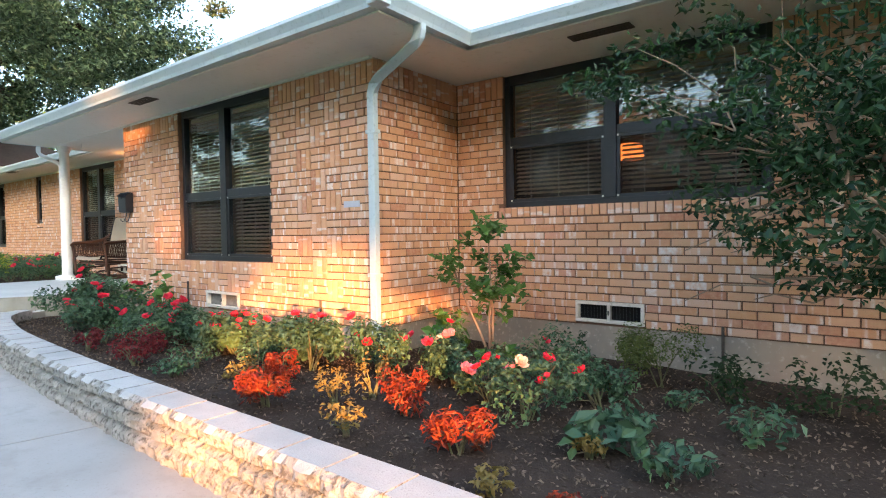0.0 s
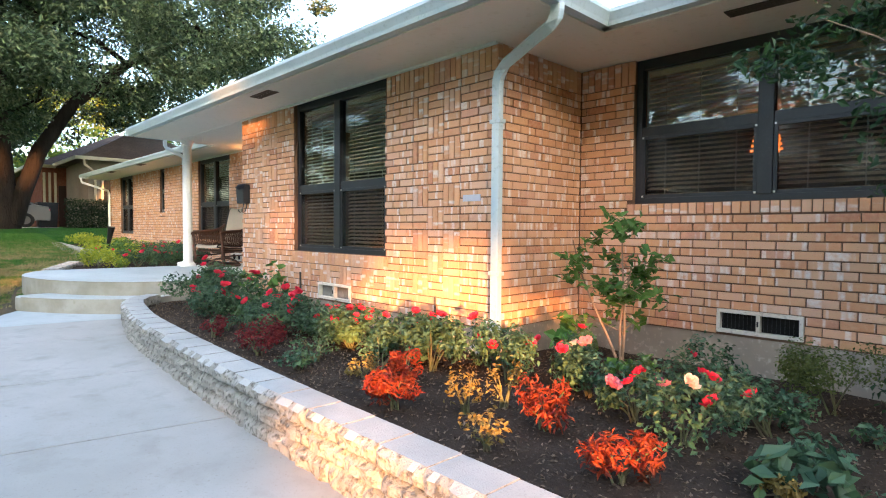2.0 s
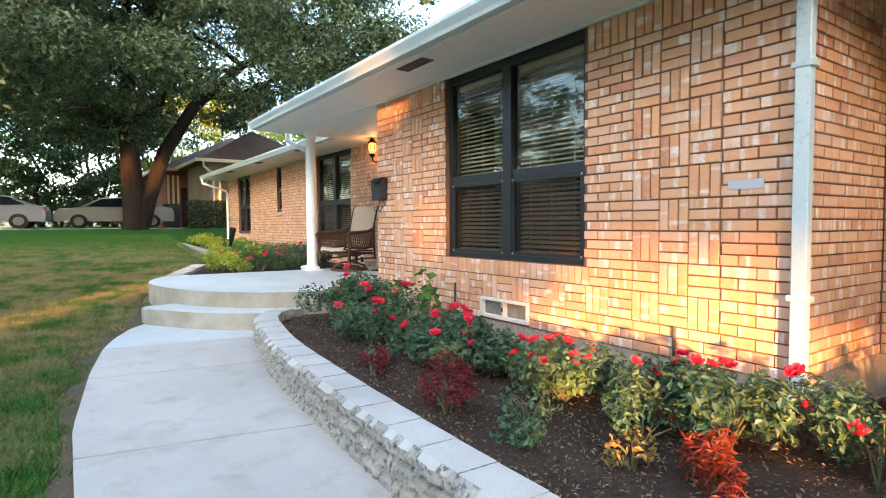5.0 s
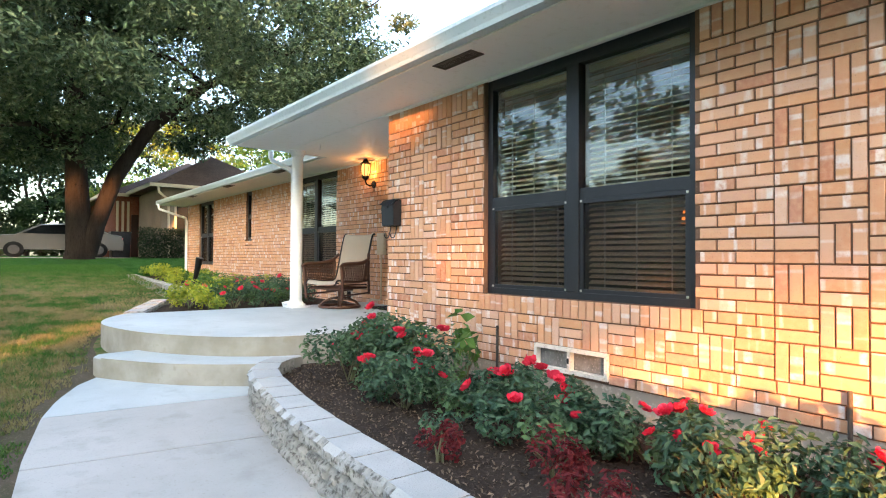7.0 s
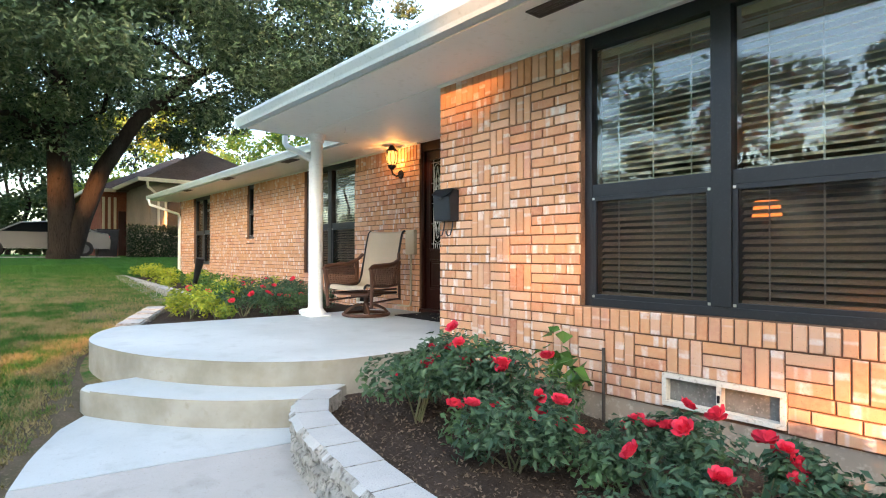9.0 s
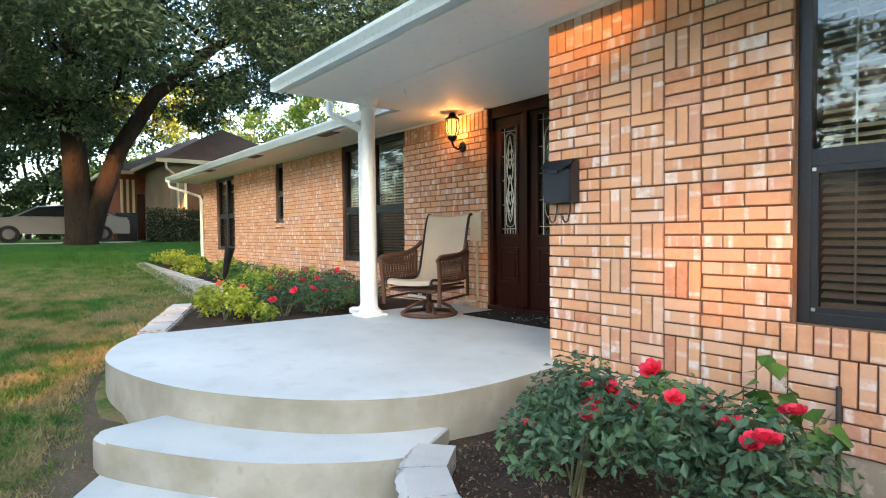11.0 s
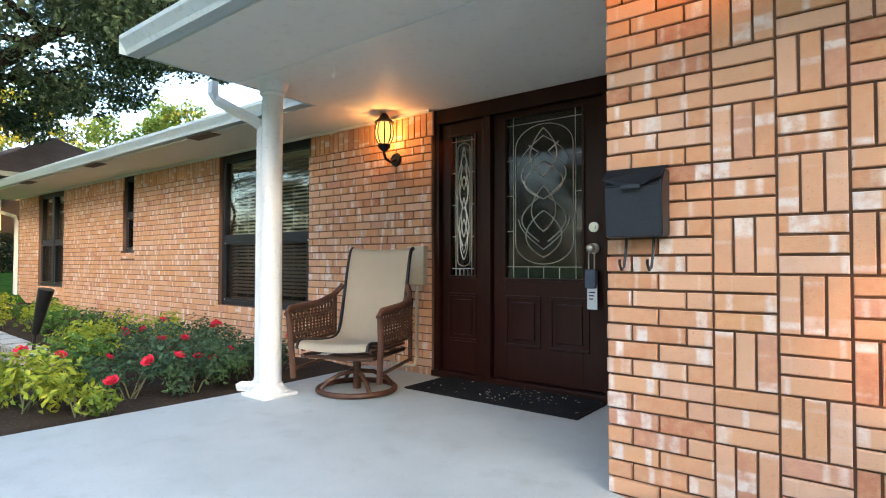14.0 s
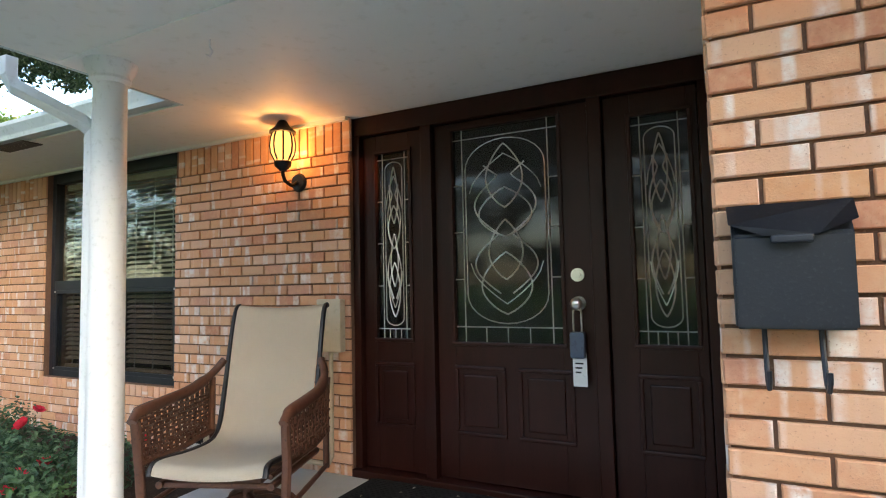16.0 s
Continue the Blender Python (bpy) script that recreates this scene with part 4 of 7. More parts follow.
def build_door():
    x0, x1, z0, z1 = DOOR[0] - 0.1, DOOR[1] - 0.1, DOOR[2], DOOR[3]
    d = tagged(new("door_1"), "dark red-brown wooden front door with leaded oval glass and sidelights", "door", "", "structure")
    d.location.x = 0.1
    y = BACK + 0.10
    edges = (x0 + 0.02, -1.60, -0.62, x1 - 0.02)       # sidelight, door leaf, sidelight
    bm = bmesh.new()
    for a, b in ((x0, x0 + 0.05), (-1.63, -1.56), (-0.665, -0.595), (x1 - 0.05, x1)):
        bx(bm, a, b, y - 0.06, y + 0.06, z0, z1 - 0.12, 0.006)
    bx(bm, x0, x1, y - 0.06, y + 0.06, z1 - 0.12, z1 - 0.002, 0.008)
    part("door_frame", bm, M_DARKWOOD, d)
    bm = bmesh.new()
    bx(bm, x0, x1, y - 0.10, y + 0.08, FLOOR - 0.01, FLOOR + 0.045, 0.006)
    part("threshold", bm, M_DARKWOOD, d)

    def panel_board(name, a, b, gx0, gx1, gz0, gz1, panels):
        bm = bmesh.new()
        lo, hi = FLOOR + 0.05, z1 - 0.125
        bx(bm, a, gx0, y - 0.02, y + 0.025, lo, hi, 0.003)
        bx(bm, gx1, b, y - 0.02, y + 0.025, lo, hi, 0.003)
        bx(bm, gx0, gx1, y - 0.02, y + 0.025, gz1, hi, 0.003)
        bx(bm, gx0, gx1, y - 0.02, y + 0.025, lo, gz0, 0.003)
        leaf = part(name, bm, M_DARKWOOD, d)
        for p0, p1, q0, q1 in panels:
            bm = bmesh.new()
            fr = 0.022
            for q in ((p0, p1, q1 - fr, q1), (p0, p1, q0, q0 + fr), (p0, p0 + fr, q0 + fr, q1 - fr), (p1 - fr, p1, q0 + fr, q1 - fr)):
                bx(bm, q[0], q[1], y - 0.034, y - 0.019, q[2], q[3], 0.006)
            bx(bm, p0 + 0.05, p1 - 0.05, y - 0.030, y - 0.019, q0 + 0.05, q1 - 0.05, 0.008)
            part("raised_panel", bm, M_DARKWOOD, leaf)
        bm = bmesh.new()
        fr = 0.02
        for q in ((gx0 - fr, gx1 + fr, gz1, gz1 + fr), (gx0 - fr, gx1 + fr, gz0 - fr, gz0), (gx0 - fr, gx0, gz0, gz1), (gx1, gx1 + fr, gz0, gz1)):
            bx(bm, q[0], q[1], y - 0.034, y - 0.019, q[2], q[3], 0.005)
        part("glass_moulding", bm, M_DARKWOOD, leaf)
        bm = bmesh.new()
        bx(bm, gx0, gx1, y - 0.004, y + 0.004, gz0, gz1)
        g = part("glass", bm, M_DOORGLASS, leaf)
        g.visible_shadow = False
        bm = bmesh.new()
        leading(bm, gx0, gx1, gz0, gz1, y - 0.008)
        part("leading", bm, M_LEAD, leaf, "silver lead came in a scrolled oval pattern")
        return leaf

    leaf = panel_board("door_leaf", -1.555, -0.67, -1.44, -0.83, 1.49, 2.69, ((-1.45, -1.15, 0.98, 1.36), (-1.08, -0.78, 0.98, 1.36)))
    panel_board("sidelight", x0 + 0.055, -1.635, -1.96, -1.73, 1.50, 2.62, ((-1.98, -1.71, 0.98, 1.36),))
    panel_board("sidelight", -0.59, x1 - 0.055, -0.46, -0.20, 1.50, 2.62, ((-0.47, -0.19, 0.98, 1.36),))
    bm = bmesh.new()
    cyl(bm, (-0.745, y - 0.035, 1.845), (-0.745, y - 0.018, 1.845), 0.034, seg=20)
    cyl(bm, (-0.745, y - 0.05, 1.845), (-0.745, y - 0.034, 1.845), 0.018, seg=16)
    part("deadbolt", bm, M_CHROME, leaf, smooth=True)
    bm = bmesh.new()
    cyl(bm, (-0.745, y - 0.030, 1.70), (-0.745, y - 0.018, 1.70), 0.036, seg=20)
    cyl(bm, (-0.745, y - 0.075, 1.70), (-0.745, y - 0.03, 1.70), 0.012, seg=12)
    bmesh.ops.create_uvsphere(bm, u_segments=16, v_segments=10, radius=0.032, matrix=Matrix.Translation((-0.745, y - 0.085, 1.70)) @ Matrix.Diagonal((1, 0.75, 1, 1)))
    part("door_knob", bm, M_CHROME, leaf, smooth=True)
    lb = thing("lockbox", "grey-blue agent lock box hanging from the door knob", "lock box", loc=(0.1, 0, 0))
    bm = bmesh.new()
    tube(bm, [(-0.765, y - 0.07, 1.56), (-0.765, y - 0.07, 1.66), (-0.757, y - 0.07, 1.68), (-0.745, y - 0.07, 1.688), (-0.733, y - 0.07, 1.68), (-0.725, y - 0.07, 1.66), (-0.725, y - 0.07, 1.56)], 0.005)
    part("shackle", bm, M_CHROME, lb, smooth=True)
    bm = bmesh.new()
    bx(bm, -0.782, -0.708, y - 0.10, y - 0.045, 1.43, 1.56, 0.012)
    part("body", bm, M_BLUEGREY, lb, smooth=True)
    tg = thing("door_tag", "white paper tag hanging below the lock box", "tag", loc=(0.1, 0, 0))
    bm = bmesh.new()
    bx(bm, -0.775, -0.705, y - 0.074, y - 0.071, 1.29, 1.455)
    part("card", bm, M_TAG, tg)
    for k in range(3):
        bm = bmesh.new()
        bx(bm, -0.762, -0.722 - 0.006 * k, y - 0.0755, y - 0.074, 1.40 - 0.022 * k, 1.408 - 0.022 * k)
        part("print_line", bm, M_IRON, tg)


def leading(bm, x0, x1, z0, z1, y):
    """Lead lines: a border of bevelled strips, an arched inner frame and a chain of scrolled drops."""
    def line(pts, r=0.0036):
        tube(bm, [(p[0], y, p[1]) for p in pts], r, 5)
    w, h = x1 - x0, z1 - z0
    cx, cz = (x0 + x1) / 2, (z0 + z1) / 2
    i = min(0.055, w * 0.16)
    a, b, c, d = x0 + i, x1 - i, z0 + i * 1.5, z1 - i
    for p in (((a, z0), (a, z1)), ((b, z0), (b, z1)), ((x0, c), (x1, c)), ((x0, d), (x1, d))):
        line(p)
    for k in range(1, 4):
        z = c + (d - c) * k / 4
        line(((x0, z), (a, z)))
        line(((b, z), (x1, z)))
        x = a + (b - a) * k / 4
        line(((x, z0), (x, c)))
    # inner frame: straight sides, bowed at head and foot
    ia, ib = a + 0.018, b - 0.018
    iw = (ib - ia) / 2
    mid = (ia + ib) / 2
    bow = min(0.16, iw * 0.75)
    line([(ia, c + 0.02 + bow)] + [(mid - iw * math.cos(t), d - 0.02 - bow + bow * math.sin(t)) for t in np.linspace(0, math.pi, 15)] + [(ib, c + 0.02 + bow)] + [(mid + iw * math.cos(t), c + 0.02 + bow - bow * math.sin(t)) for t in np.linspace(0, math.pi, 15)])
    top, low = d - 0.05, c + 0.07
    span = top - low
    # drops along the middle line: each a pair of bellied curves that meet above and below
    for u0, u1, k in ((0.0, 0.36, 0.62), (0.20, 0.55, 0.42), (0.45, 0.74, 0.66), (0.62, 1.0, 0.46)):
        for s in (-1, 1):
            line([(mid + s * iw * k * math.sin(math.pi * t) ** 0.8 * (1.15 - 0.3 * t), low + span * (u0 + (u1 - u0) * t)) for t in np.linspace(0, 1, 18)], 0.0046)
    for s in (-1, 1):
        line([(mid + s * iw * (0.15 + 0.62 * abs(math.sin(2.2 * math.pi * t))), low + span * (0.12 + 0.76 * t)) for t in np.linspace(0, 1, 36)], 0.0046)
        line([(mid + s * iw * 0.9 * (1 - t), low + span * (0.30 - 0.24 * t ** 0.6)) for t in np.linspace(0, 1, 12)])
        line([(mid + s * iw * 0.9 * (1 - t), low + span * (0.72 + 0.22 * t ** 0.6)) for t in np.linspace(0, 1, 12)])


# no mesh here: the near-black share only darkens the glass
M_DOORGLASS = pane_material("bevelled_glass", 0.55, (0.45, 0.47, 0.44), 0.06)
build_door()

def table_lamp(x, y, z, shade_r):
    """A lit lamp on a small round table inside, seen through the blinds."""
    t = thing("side_table", "small dark round side table inside the house", "table", loc=(x, y, 0.56))
    top = z - 0.56
    bm = bmesh.new()
    spin(bm, [(0.02, 0.0), (0.24, 0.0), (0.25, 0.012), (0.24, 0.025)], (0, 0), top - 0.025)
    part("tabletop", bm, M_DARKWOOD, t, smooth=True)
    bm = bmesh.new()
    spin(bm, [(0.17, 0.0), (0.16, 0.03), (0.03, 0.08), (0.03, top - 0.025)], (0, 0), 0.0)
    part("pedestal", bm, M_DARKWOOD, t, smooth=True)
    l = thing("table_lamp", "lit table lamp with an amber drum shade", "lamp", "lamps inside", (x, y, z))
    bm = bmesh.new()
    spin(bm, [(0.07, 0.0), (0.075, 0.015), (0.03, 0.04), (0.055, 0.12), (0.05, 0.2), (0.015, 0.24), (0.012, 0.34)], (0, 0), 0.0)
    part("base", bm, M_IRON, l, smooth=True)
    bm = bmesh.new()
    spin(bm, [(shade_r, 0.27), (shade_r * 0.8, 0.48)], (0, 0), 0.0, False)
    bmesh.ops.solidify(bm, geom=bm.faces[:], thickness=0.003)
    part("shade", bm, M_SHADE, l, "glowing amber shade", smooth=True)


# ---- porch things ----
def build_post(x, y):
    p = thing("porch_post", "round white painted porch post on a square base", "post", loc=(x, y, FLOOR))
    h = SOFFIT - FLOOR
    bm = bmesh.new()
    cyl(bm, (0, 0, 0.07), (0, 0, h - 0.09), 0.078, 0.070, 28)
    part("shaft", bm, M_WHITE, p, smooth=True)
    bm = bmesh.new()
    bx(bm, -0.135, 0.135, -0.135, 0.135, 0.0, 0.022, 0.006)
    spin(bm, [(0.122, 0.022), (0.124, 0.036), (0.112, 0.052), (0.095, 0.066), (0.086, 0.085)], (0, 0), 0.0, True, 28)
    part("base", bm, M_WHITE, p, smooth=True)
    bm = bmesh.new()
    spin(bm, [(0.076, h - 0.10), (0.088, h - 0.085), (0.084, h - 0.07), (0.105, h - 0.03), (0.112, h - 0.001)], (0, 0), 0.0, True, 28)
    part("capital", bm, M_WHITE, p, smooth=True)


PX, PY = -2.46, 0.13
build_post(PX, PY)


def rect_pipe(pts, w=0.075, d=0.058):
    """A ribbed square downpipe through pts."""
    bm = bmesh.new()
    pts = [Vector(p) for p in pts]
    prev = None
    side0 = Vector((1, 0, 0))
    for i, p in enumerate(pts):
        t = (pts[min(i + 1, len(pts) - 1)] - pts[max(i - 1, 0)]).normalized()
        s = (side0 - t * side0.dot(t))
        s = s.normalized() if s.length > 0.2 else Vector((0, 1, 0))
        u = t.cross(s)
        ring = []
        for a, b in ((-1, -0.85), (-0.85, -1), (-0.3, -1), (-0.25, -0.9), (0.25, -0.9), (0.3, -1), (0.85, -1), (1, -0.85), (1, 0.85), (0.85, 1), (-0.85, 1), (-1, 0.85)):
            ring.append(bm.verts.new(p + s * a * w / 2 + u * b * d / 2))
        if prev:
            for k in range(12):
                bm.faces.new((prev[k], prev[(k + 1) % 12], ring[(k + 1) % 12], ring[k]))
        prev = ring
    return bm


def build_downspouts():
    d = thing("downspout", "pale blue-white metal downspout at the brick corner", "downspout")
    x = 4.69
    part("pipe", rect_pipe([(x + 0.02, -0.045, 2.51), (x + 0.02, -0.045, 0.52), (x, -0.06, 0.46), (x - 0.05, -0.14, 0.42), (x - 0.09, -0.22, 0.40)]), M_GUTTER, d)
    part("elbow", rect_pipe([(5.40, -0.25, SOFFIT + 0.04), (5.40, -0.25, SOFFIT - 0.02), (5.385, -0.245, SOFFIT - 0.06), (5.34, -0.232, SOFFIT - 0.10), (x + 0.12, -0.075, 2.64), (x + 0.055, -0.055, 2.59), (x + 0.025, -0.046, 2.54), (x + 0.02, -0.045, 2.50)], 0.078, 0.061), M_GUTTER, d)
    for z in (2.2, 1.0):
        bm = bmesh.new()
        bx(bm, x - 0.035, x + 0.075, -0.079, -0.010, z, z + 0.03, 0.002)
        part("strap", bm, M_GUTTER, d)
    d = thing("downspout", "white downspout strapped to the porch post", "downspout")
    px, py = PX - 0.105, PY - 0.012
    part("pipe", rect_pipe([(px, py, 2.52), (px, py, 0.80), (px - 0.02, py - 0.01, 0.745), (px - 0.08, py - 0.03, 0.725), (px - 0.17, py - 0.05, 0.72)], 0.062, 0.05), M_WHITE, d)
    part("elbow", rect_pipe([(-2.80, -0.12, SOFFIT + 0.01), (-2.80, -0.12, SOFFIT - 0.07), (-2.785, -0.10, SOFFIT - 0.12), (px - 0.035, py - 0.03, 2.60), (px, py, 2.56), (px, py, 2.51)], 0.064, 0.052), M_WHITE, d)
    d = thing("downspout", "pale downspout at the far corner of the rear wing", "downspout")
    part("pipe", rect_pipe([(-12.5, 0.52, SOFFIT), (-12.5, 0.55, 2.72), (-12.52, BACK - 0.08, 2.5), (-12.52, BACK - 0.05, 2.4), (-12.52, BACK - 0.05, 0.9)], 0.075, 0.058), M_WHITE, d)


build_downspouts()


def build_lantern(x, z):
    """Wall lantern with a ribbed body; x, z is where its arm meets the wall."""
    l = thing("wall_lantern", "black iron wall lantern with glowing amber glass", "lantern")
    y = BACK
    c = (x, y - 0.15)
    bm = bmesh.new()
    cyl(bm, (x, y, z - 0.03), (x, y - 0.018, z - 0.03), 0.062, 0.05, 20)
    part("wall_plate", bm, M_IRON, l, smooth=True)
    bm = bmesh.new()
    tube(bm, [(x, y - 0.015, z - 0.03), (x, y - 0.07, z - 0.06), (x, y - 0.13, z - 0.04), (x, y - 0.15, z + 0.0), (x, y - 0.15, z + 0.03)], 0.012)
    part("arm", bm, M_IRON, l, smooth=True)
    prof = [(0.018, 0.02), (0.05, 0.05), (0.055, 0.075), (0.045, 0.085)]
    bm = bmesh.new()
    spin(bm, prof, c, z)
    part("cup", bm, M_IRON, l, smooth=True)
    bm = bmesh.new()
    spin(bm, [(0.046, 0.085), (0.068, 0.13), (0.074, 0.18), (0.068, 0.23), (0.055, 0.262)], c, z, False)
    gl = part("glass", bm, M_AMBER, l, "lit amber glass", smooth=True)
    gl.visible_shadow = False
    bm = bmesh.new()
    spin(bm, [(0.082, 0.258), (0.080, 0.272), (0.045, 0.300), (0.030, 0.33), (0.012, 0.345), (0.016, 0.36), (0.006, 0.375), (0.004, 0.41), (0.0005, 0.43)], c, z)
    part("roof", bm, M_IRON, l, smooth=True)
    for k in range(8):
        a = 2 * math.pi * k / 8
        bm = bmesh.new()
        tube(bm, [(c[0] + math.cos(a) * r, c[1] + math.sin(a) * r, z + h) for r, h in ((0.047, 0.085), (0.071, 0.13), (0.077, 0.18), (0.071, 0.23), (0.058, 0.262))], 0.0062, 5)
        part("rib", bm, M_IRON, l)


build_lantern(-2.40, 2.52)
table_lamp(0.95, 4.55, 1.62, 0.17)
table_lamp(5.30, 4.6, 2.12, 0.19)


def build_mailbox():
    m = thing("mailbox", "dark blue-grey metal wall mailbox with newspaper hooks", "mailbox")
    x0, x1, z0, z1 = 0.035, 0.25, 1.70, 1.955
    bm = bmesh.new()
    vs = [bm.verts.new(p) for x in (x0, x1) for p in ((x, -0.002, z0), (x, -0.095, z0), (x, -0.105, z1 - 0.06), (x, -0.06, z1), (x, -0.002, z1))]
    for k in range(5):
        bm.faces.new((vs[k], vs[(k + 1) % 5], vs[5 + (k + 1) % 5], vs[5 + k]))
    bm.faces.new(vs[:5][::-1])
    bm.faces.new(vs[5:])
    bmesh.ops.bevel(bm, geom=bm.edges[:], offset=0.005, segments=2, affect="EDGES")
    part("body", bm, M_MAILBOX, m)
    bm = bmesh.new()
    a = [bm.verts.new(p) for p in ((x0 - 0.008, -0.004, z1 + 0.012), (x1 + 0.008, -0.004, z1 + 0.012), (x1 + 0.008, -0.065, z1 + 0.010), (x1 + 0.006, -0.115, z1 - 0.035), (x1 - 0.06, -0.117, z1 - 0.062), (x0 + 0.06, -0.117, z1 - 0.062), (x0 - 0.006, -0.115, z1 - 0.035), (x0 - 0.008, -0.065, z1 + 0.010))]
    bm.faces.new((a[0], a[1], a[2], a[7]))
    bm.faces.new((a[7], a[2], a[3], a[4], a[5], a[6]))
    bmesh.ops.solidify(bm, geom=bm.faces[:], thickness=0.005)
    part("lid", bm, M_MAILBOX, m)
    bm = bmesh.new()
    bx(bm, x0 + 0.07, x1 - 0.07, -0.131, -0.117, z1 - 0.078, z1 - 0.062, 0.004)
    part("handle", bm, M_MAILBOX, m)
    for x in (x0 + 0.055, x1 - 0.055):
        bm = bmesh.new()
        tube(bm, [(x, -0.02, z0 + 0.01), (x, -0.03, z0 - 0.06), (x, -0.05, z0 - 0.115), (x, -0.075, z0 - 0.125), (x, -0.095, z0 - 0.105), (x, -0.097, z0 - 0.085)], 0.0055, 7)
        part("hook", bm, M_MAILBOX, m, smooth=True)


build_mailbox()


def build_chair(loc, rz):
    """Swivel patio rocker facing -y in its own space."""
    c = thing("patio_chair", "brown rattan swivel rocker with cream sling seat and back", "chair", loc=loc, rz=rz)
    # ring base and pedestal
    R = 0.29
    bm = bmesh.new()
    ring = [(R * math.cos(a), R * math.sin(a), 0.022) for a in np.linspace(0, 2 * math.pi, 41)]
    tube(bm, ring, 0.021, 10)
    part("base_ring", bm, M_RATTAN, c, smooth=True)
    for k in range(4):
        a = math.pi / 4 + math.pi / 2 * k
        bm = bmesh.new()
        tube(bm, [(R * 0.98 * math.cos(a), R * 0.98 * math.sin(a), 0.03), (R * 0.8 * math.cos(a), R * 0.8 * math.sin(a), 0.085), (R * 0.45 * math.cos(a), R * 0.45 * math.sin(a), 0.135), (0.02 * math.cos(a), 0.02 * math.sin(a), 0.15)], 0.017, 8)
        part("base_spoke", bm, M_RATTAN, c, smooth=True)
    bm = bmesh.new()
    cyl(bm, (0, 0, 0.02), (0, 0, 0.25), 0.03, 0.03, 14)
    bx(bm, -0.14, 0.14, -0.14, 0.14, 0.245, 0.27, 0.006)
    part("pedestal", bm, M_RATTAN, c, smooth=True)
    # seat frame
    W = 0.30
    bm = bmesh.new()
    for s in (-1, 1):
        tube(bm, [(s * W * 0.9, -0.33, 0.30), (s * W * 0.9, 0.28, 0.29)], 0.018, 8)
        tube(bm, [(s * W * 0.9, -0.33, 0.345), (s * W * 0.9, 0.28, 0.335)], 0.012, 8)
    for y in (-0.30, -0.05, 0.2):
        tube(bm, [(-W * 0.9, y, 0.295), (W * 0.9, y, 0.295)], 0.015, 8)
    part("seat_frame", bm, M_RATTAN, c, smooth=True)
    # sling: one sheet of cloth over seat and back
    prof = [(-0.40, 0.365), (-0.38, 0.405), (-0.32, 0.415), (-0.1, 0.385), (0.10, 0.375), (0.19, 0.40), (0.235, 0.47), (0.30, 0.70), (0.36, 0.92), (0.40, 1.04), (0.425, 1.085), (0.46, 1.10), (0.475, 1.08)]
    P = curve_through([(0, *p) for p in prof], 40)
    bm = bmesh.new()
    rows = []
    for p in P:
        half = float(np.interp(p.z, (0.36, 0.5, 1.1), (0.265, 0.255, 0.265)))
        rows.append([bm.verts.new((half * u, p.y - 0.012 * (1 - u * u), p.z - 0.018 * (1 - u * u))) for u in np.linspace(-1, 1, 9)])
    for r, s in zip(rows, rows[1:]):
        for k in range(8):
            bm.faces.new((r[k], r[k + 1], s[k + 1], s[k]))
    bmesh.ops.solidify(bm, geom=bm.faces[:], thickness=0.006)
    part("sling", bm, M_SLING, c, "cream sling cloth", smooth=True)
    for s in (-1, 1):
        bm = bmesh.new()
        tube(bm, [(s * 0.275, p.y + 0.004, p.z - 0.004) for p in P[::2]], 0.014, 8)
        part("back_rail", bm, M_IRON, c, smooth=True)
        # arm: curved top rail, posts and woven side
        top = curve_through([(s * 0.36, -0.40, 0.60), (s * 0.365, -0.34, 0.635), (s * 0.365, -0.15, 0.645), (s * 0.36, 0.08, 0.66), (s * 0.335, 0.24, 0.715), (s * 0.29, 0.31, 0.79)], 22)
        bm = bmesh.new()
        tube(bm, [tuple(p) for p in top], [0.022] * 4 + [0.03] * 12 + [0.022] * 6, 10)
        part("armrest", bm, M_RATTAN, c, smooth=True)
        bm = bmesh.new()
        tube(bm, [(s * 0.36, -0.375, 0.60), (s * 0.355, -0.35, 0.40), (s * 0.34, -0.34, 0.14)], 0.022, 9)
        part("front_post", bm, M_RATTAN, c, smooth=True)
        bm = bmesh.new()
        tube(bm, [(s * 0.33, 0.25, 0.70), (s * 0.335, 0.255, 0.45), (s * 0.33, 0.27, 0.20)], 0.018, 9)
        part("rear_post", bm, M_RATTAN, c, smooth=True)
        bm = bmesh.new()
        tube(bm, [(s * 0.35, -0.36, 0.40), (s * 0.345, 0.0, 0.385), (s * 0.335, 0.26, 0.40)], 0.016, 8)
        tube(bm, [(s * 0.345, -0.35, 0.20), (s * 0.335, 0.26, 0.215)], 0.013, 8)
        part("side_rail", bm, M_RATTAN, c, smooth=True)
        bm = bmesh.new()
        tops = lambda y: float(np.interp(y, [p.y for p in top], [p.z for p in top])) - 0.02
        for k in range(25):
            y = -0.345 + 0.59 * k / 24
            wob = 0.006 * (-1) ** k
            tube(bm, [(s * (0.348 + wob), y, 0.40), (s * (0.352 - wob), y, 0.5), (s * (0.355 + wob), y, tops(y))], 0.0065, 4)
        for j in range(9):
            z = 0.415 + 0.024 * j
            tube(bm, [(s * (0.350 + 0.006 * (-1) ** (j + k)), -0.35 + 0.6 * k / 12, z + (0.012 if k == 12 else 0)) for k in range(13)], 0.0075, 4)
        tagged(part("woven_side", bm, M_RATTAN, c, "woven rattan side"), kind="stuff")
    return c


build_chair((-2.09, 0.60, FLOOR), 20).scale = (0.94, 0.94, 0.94)


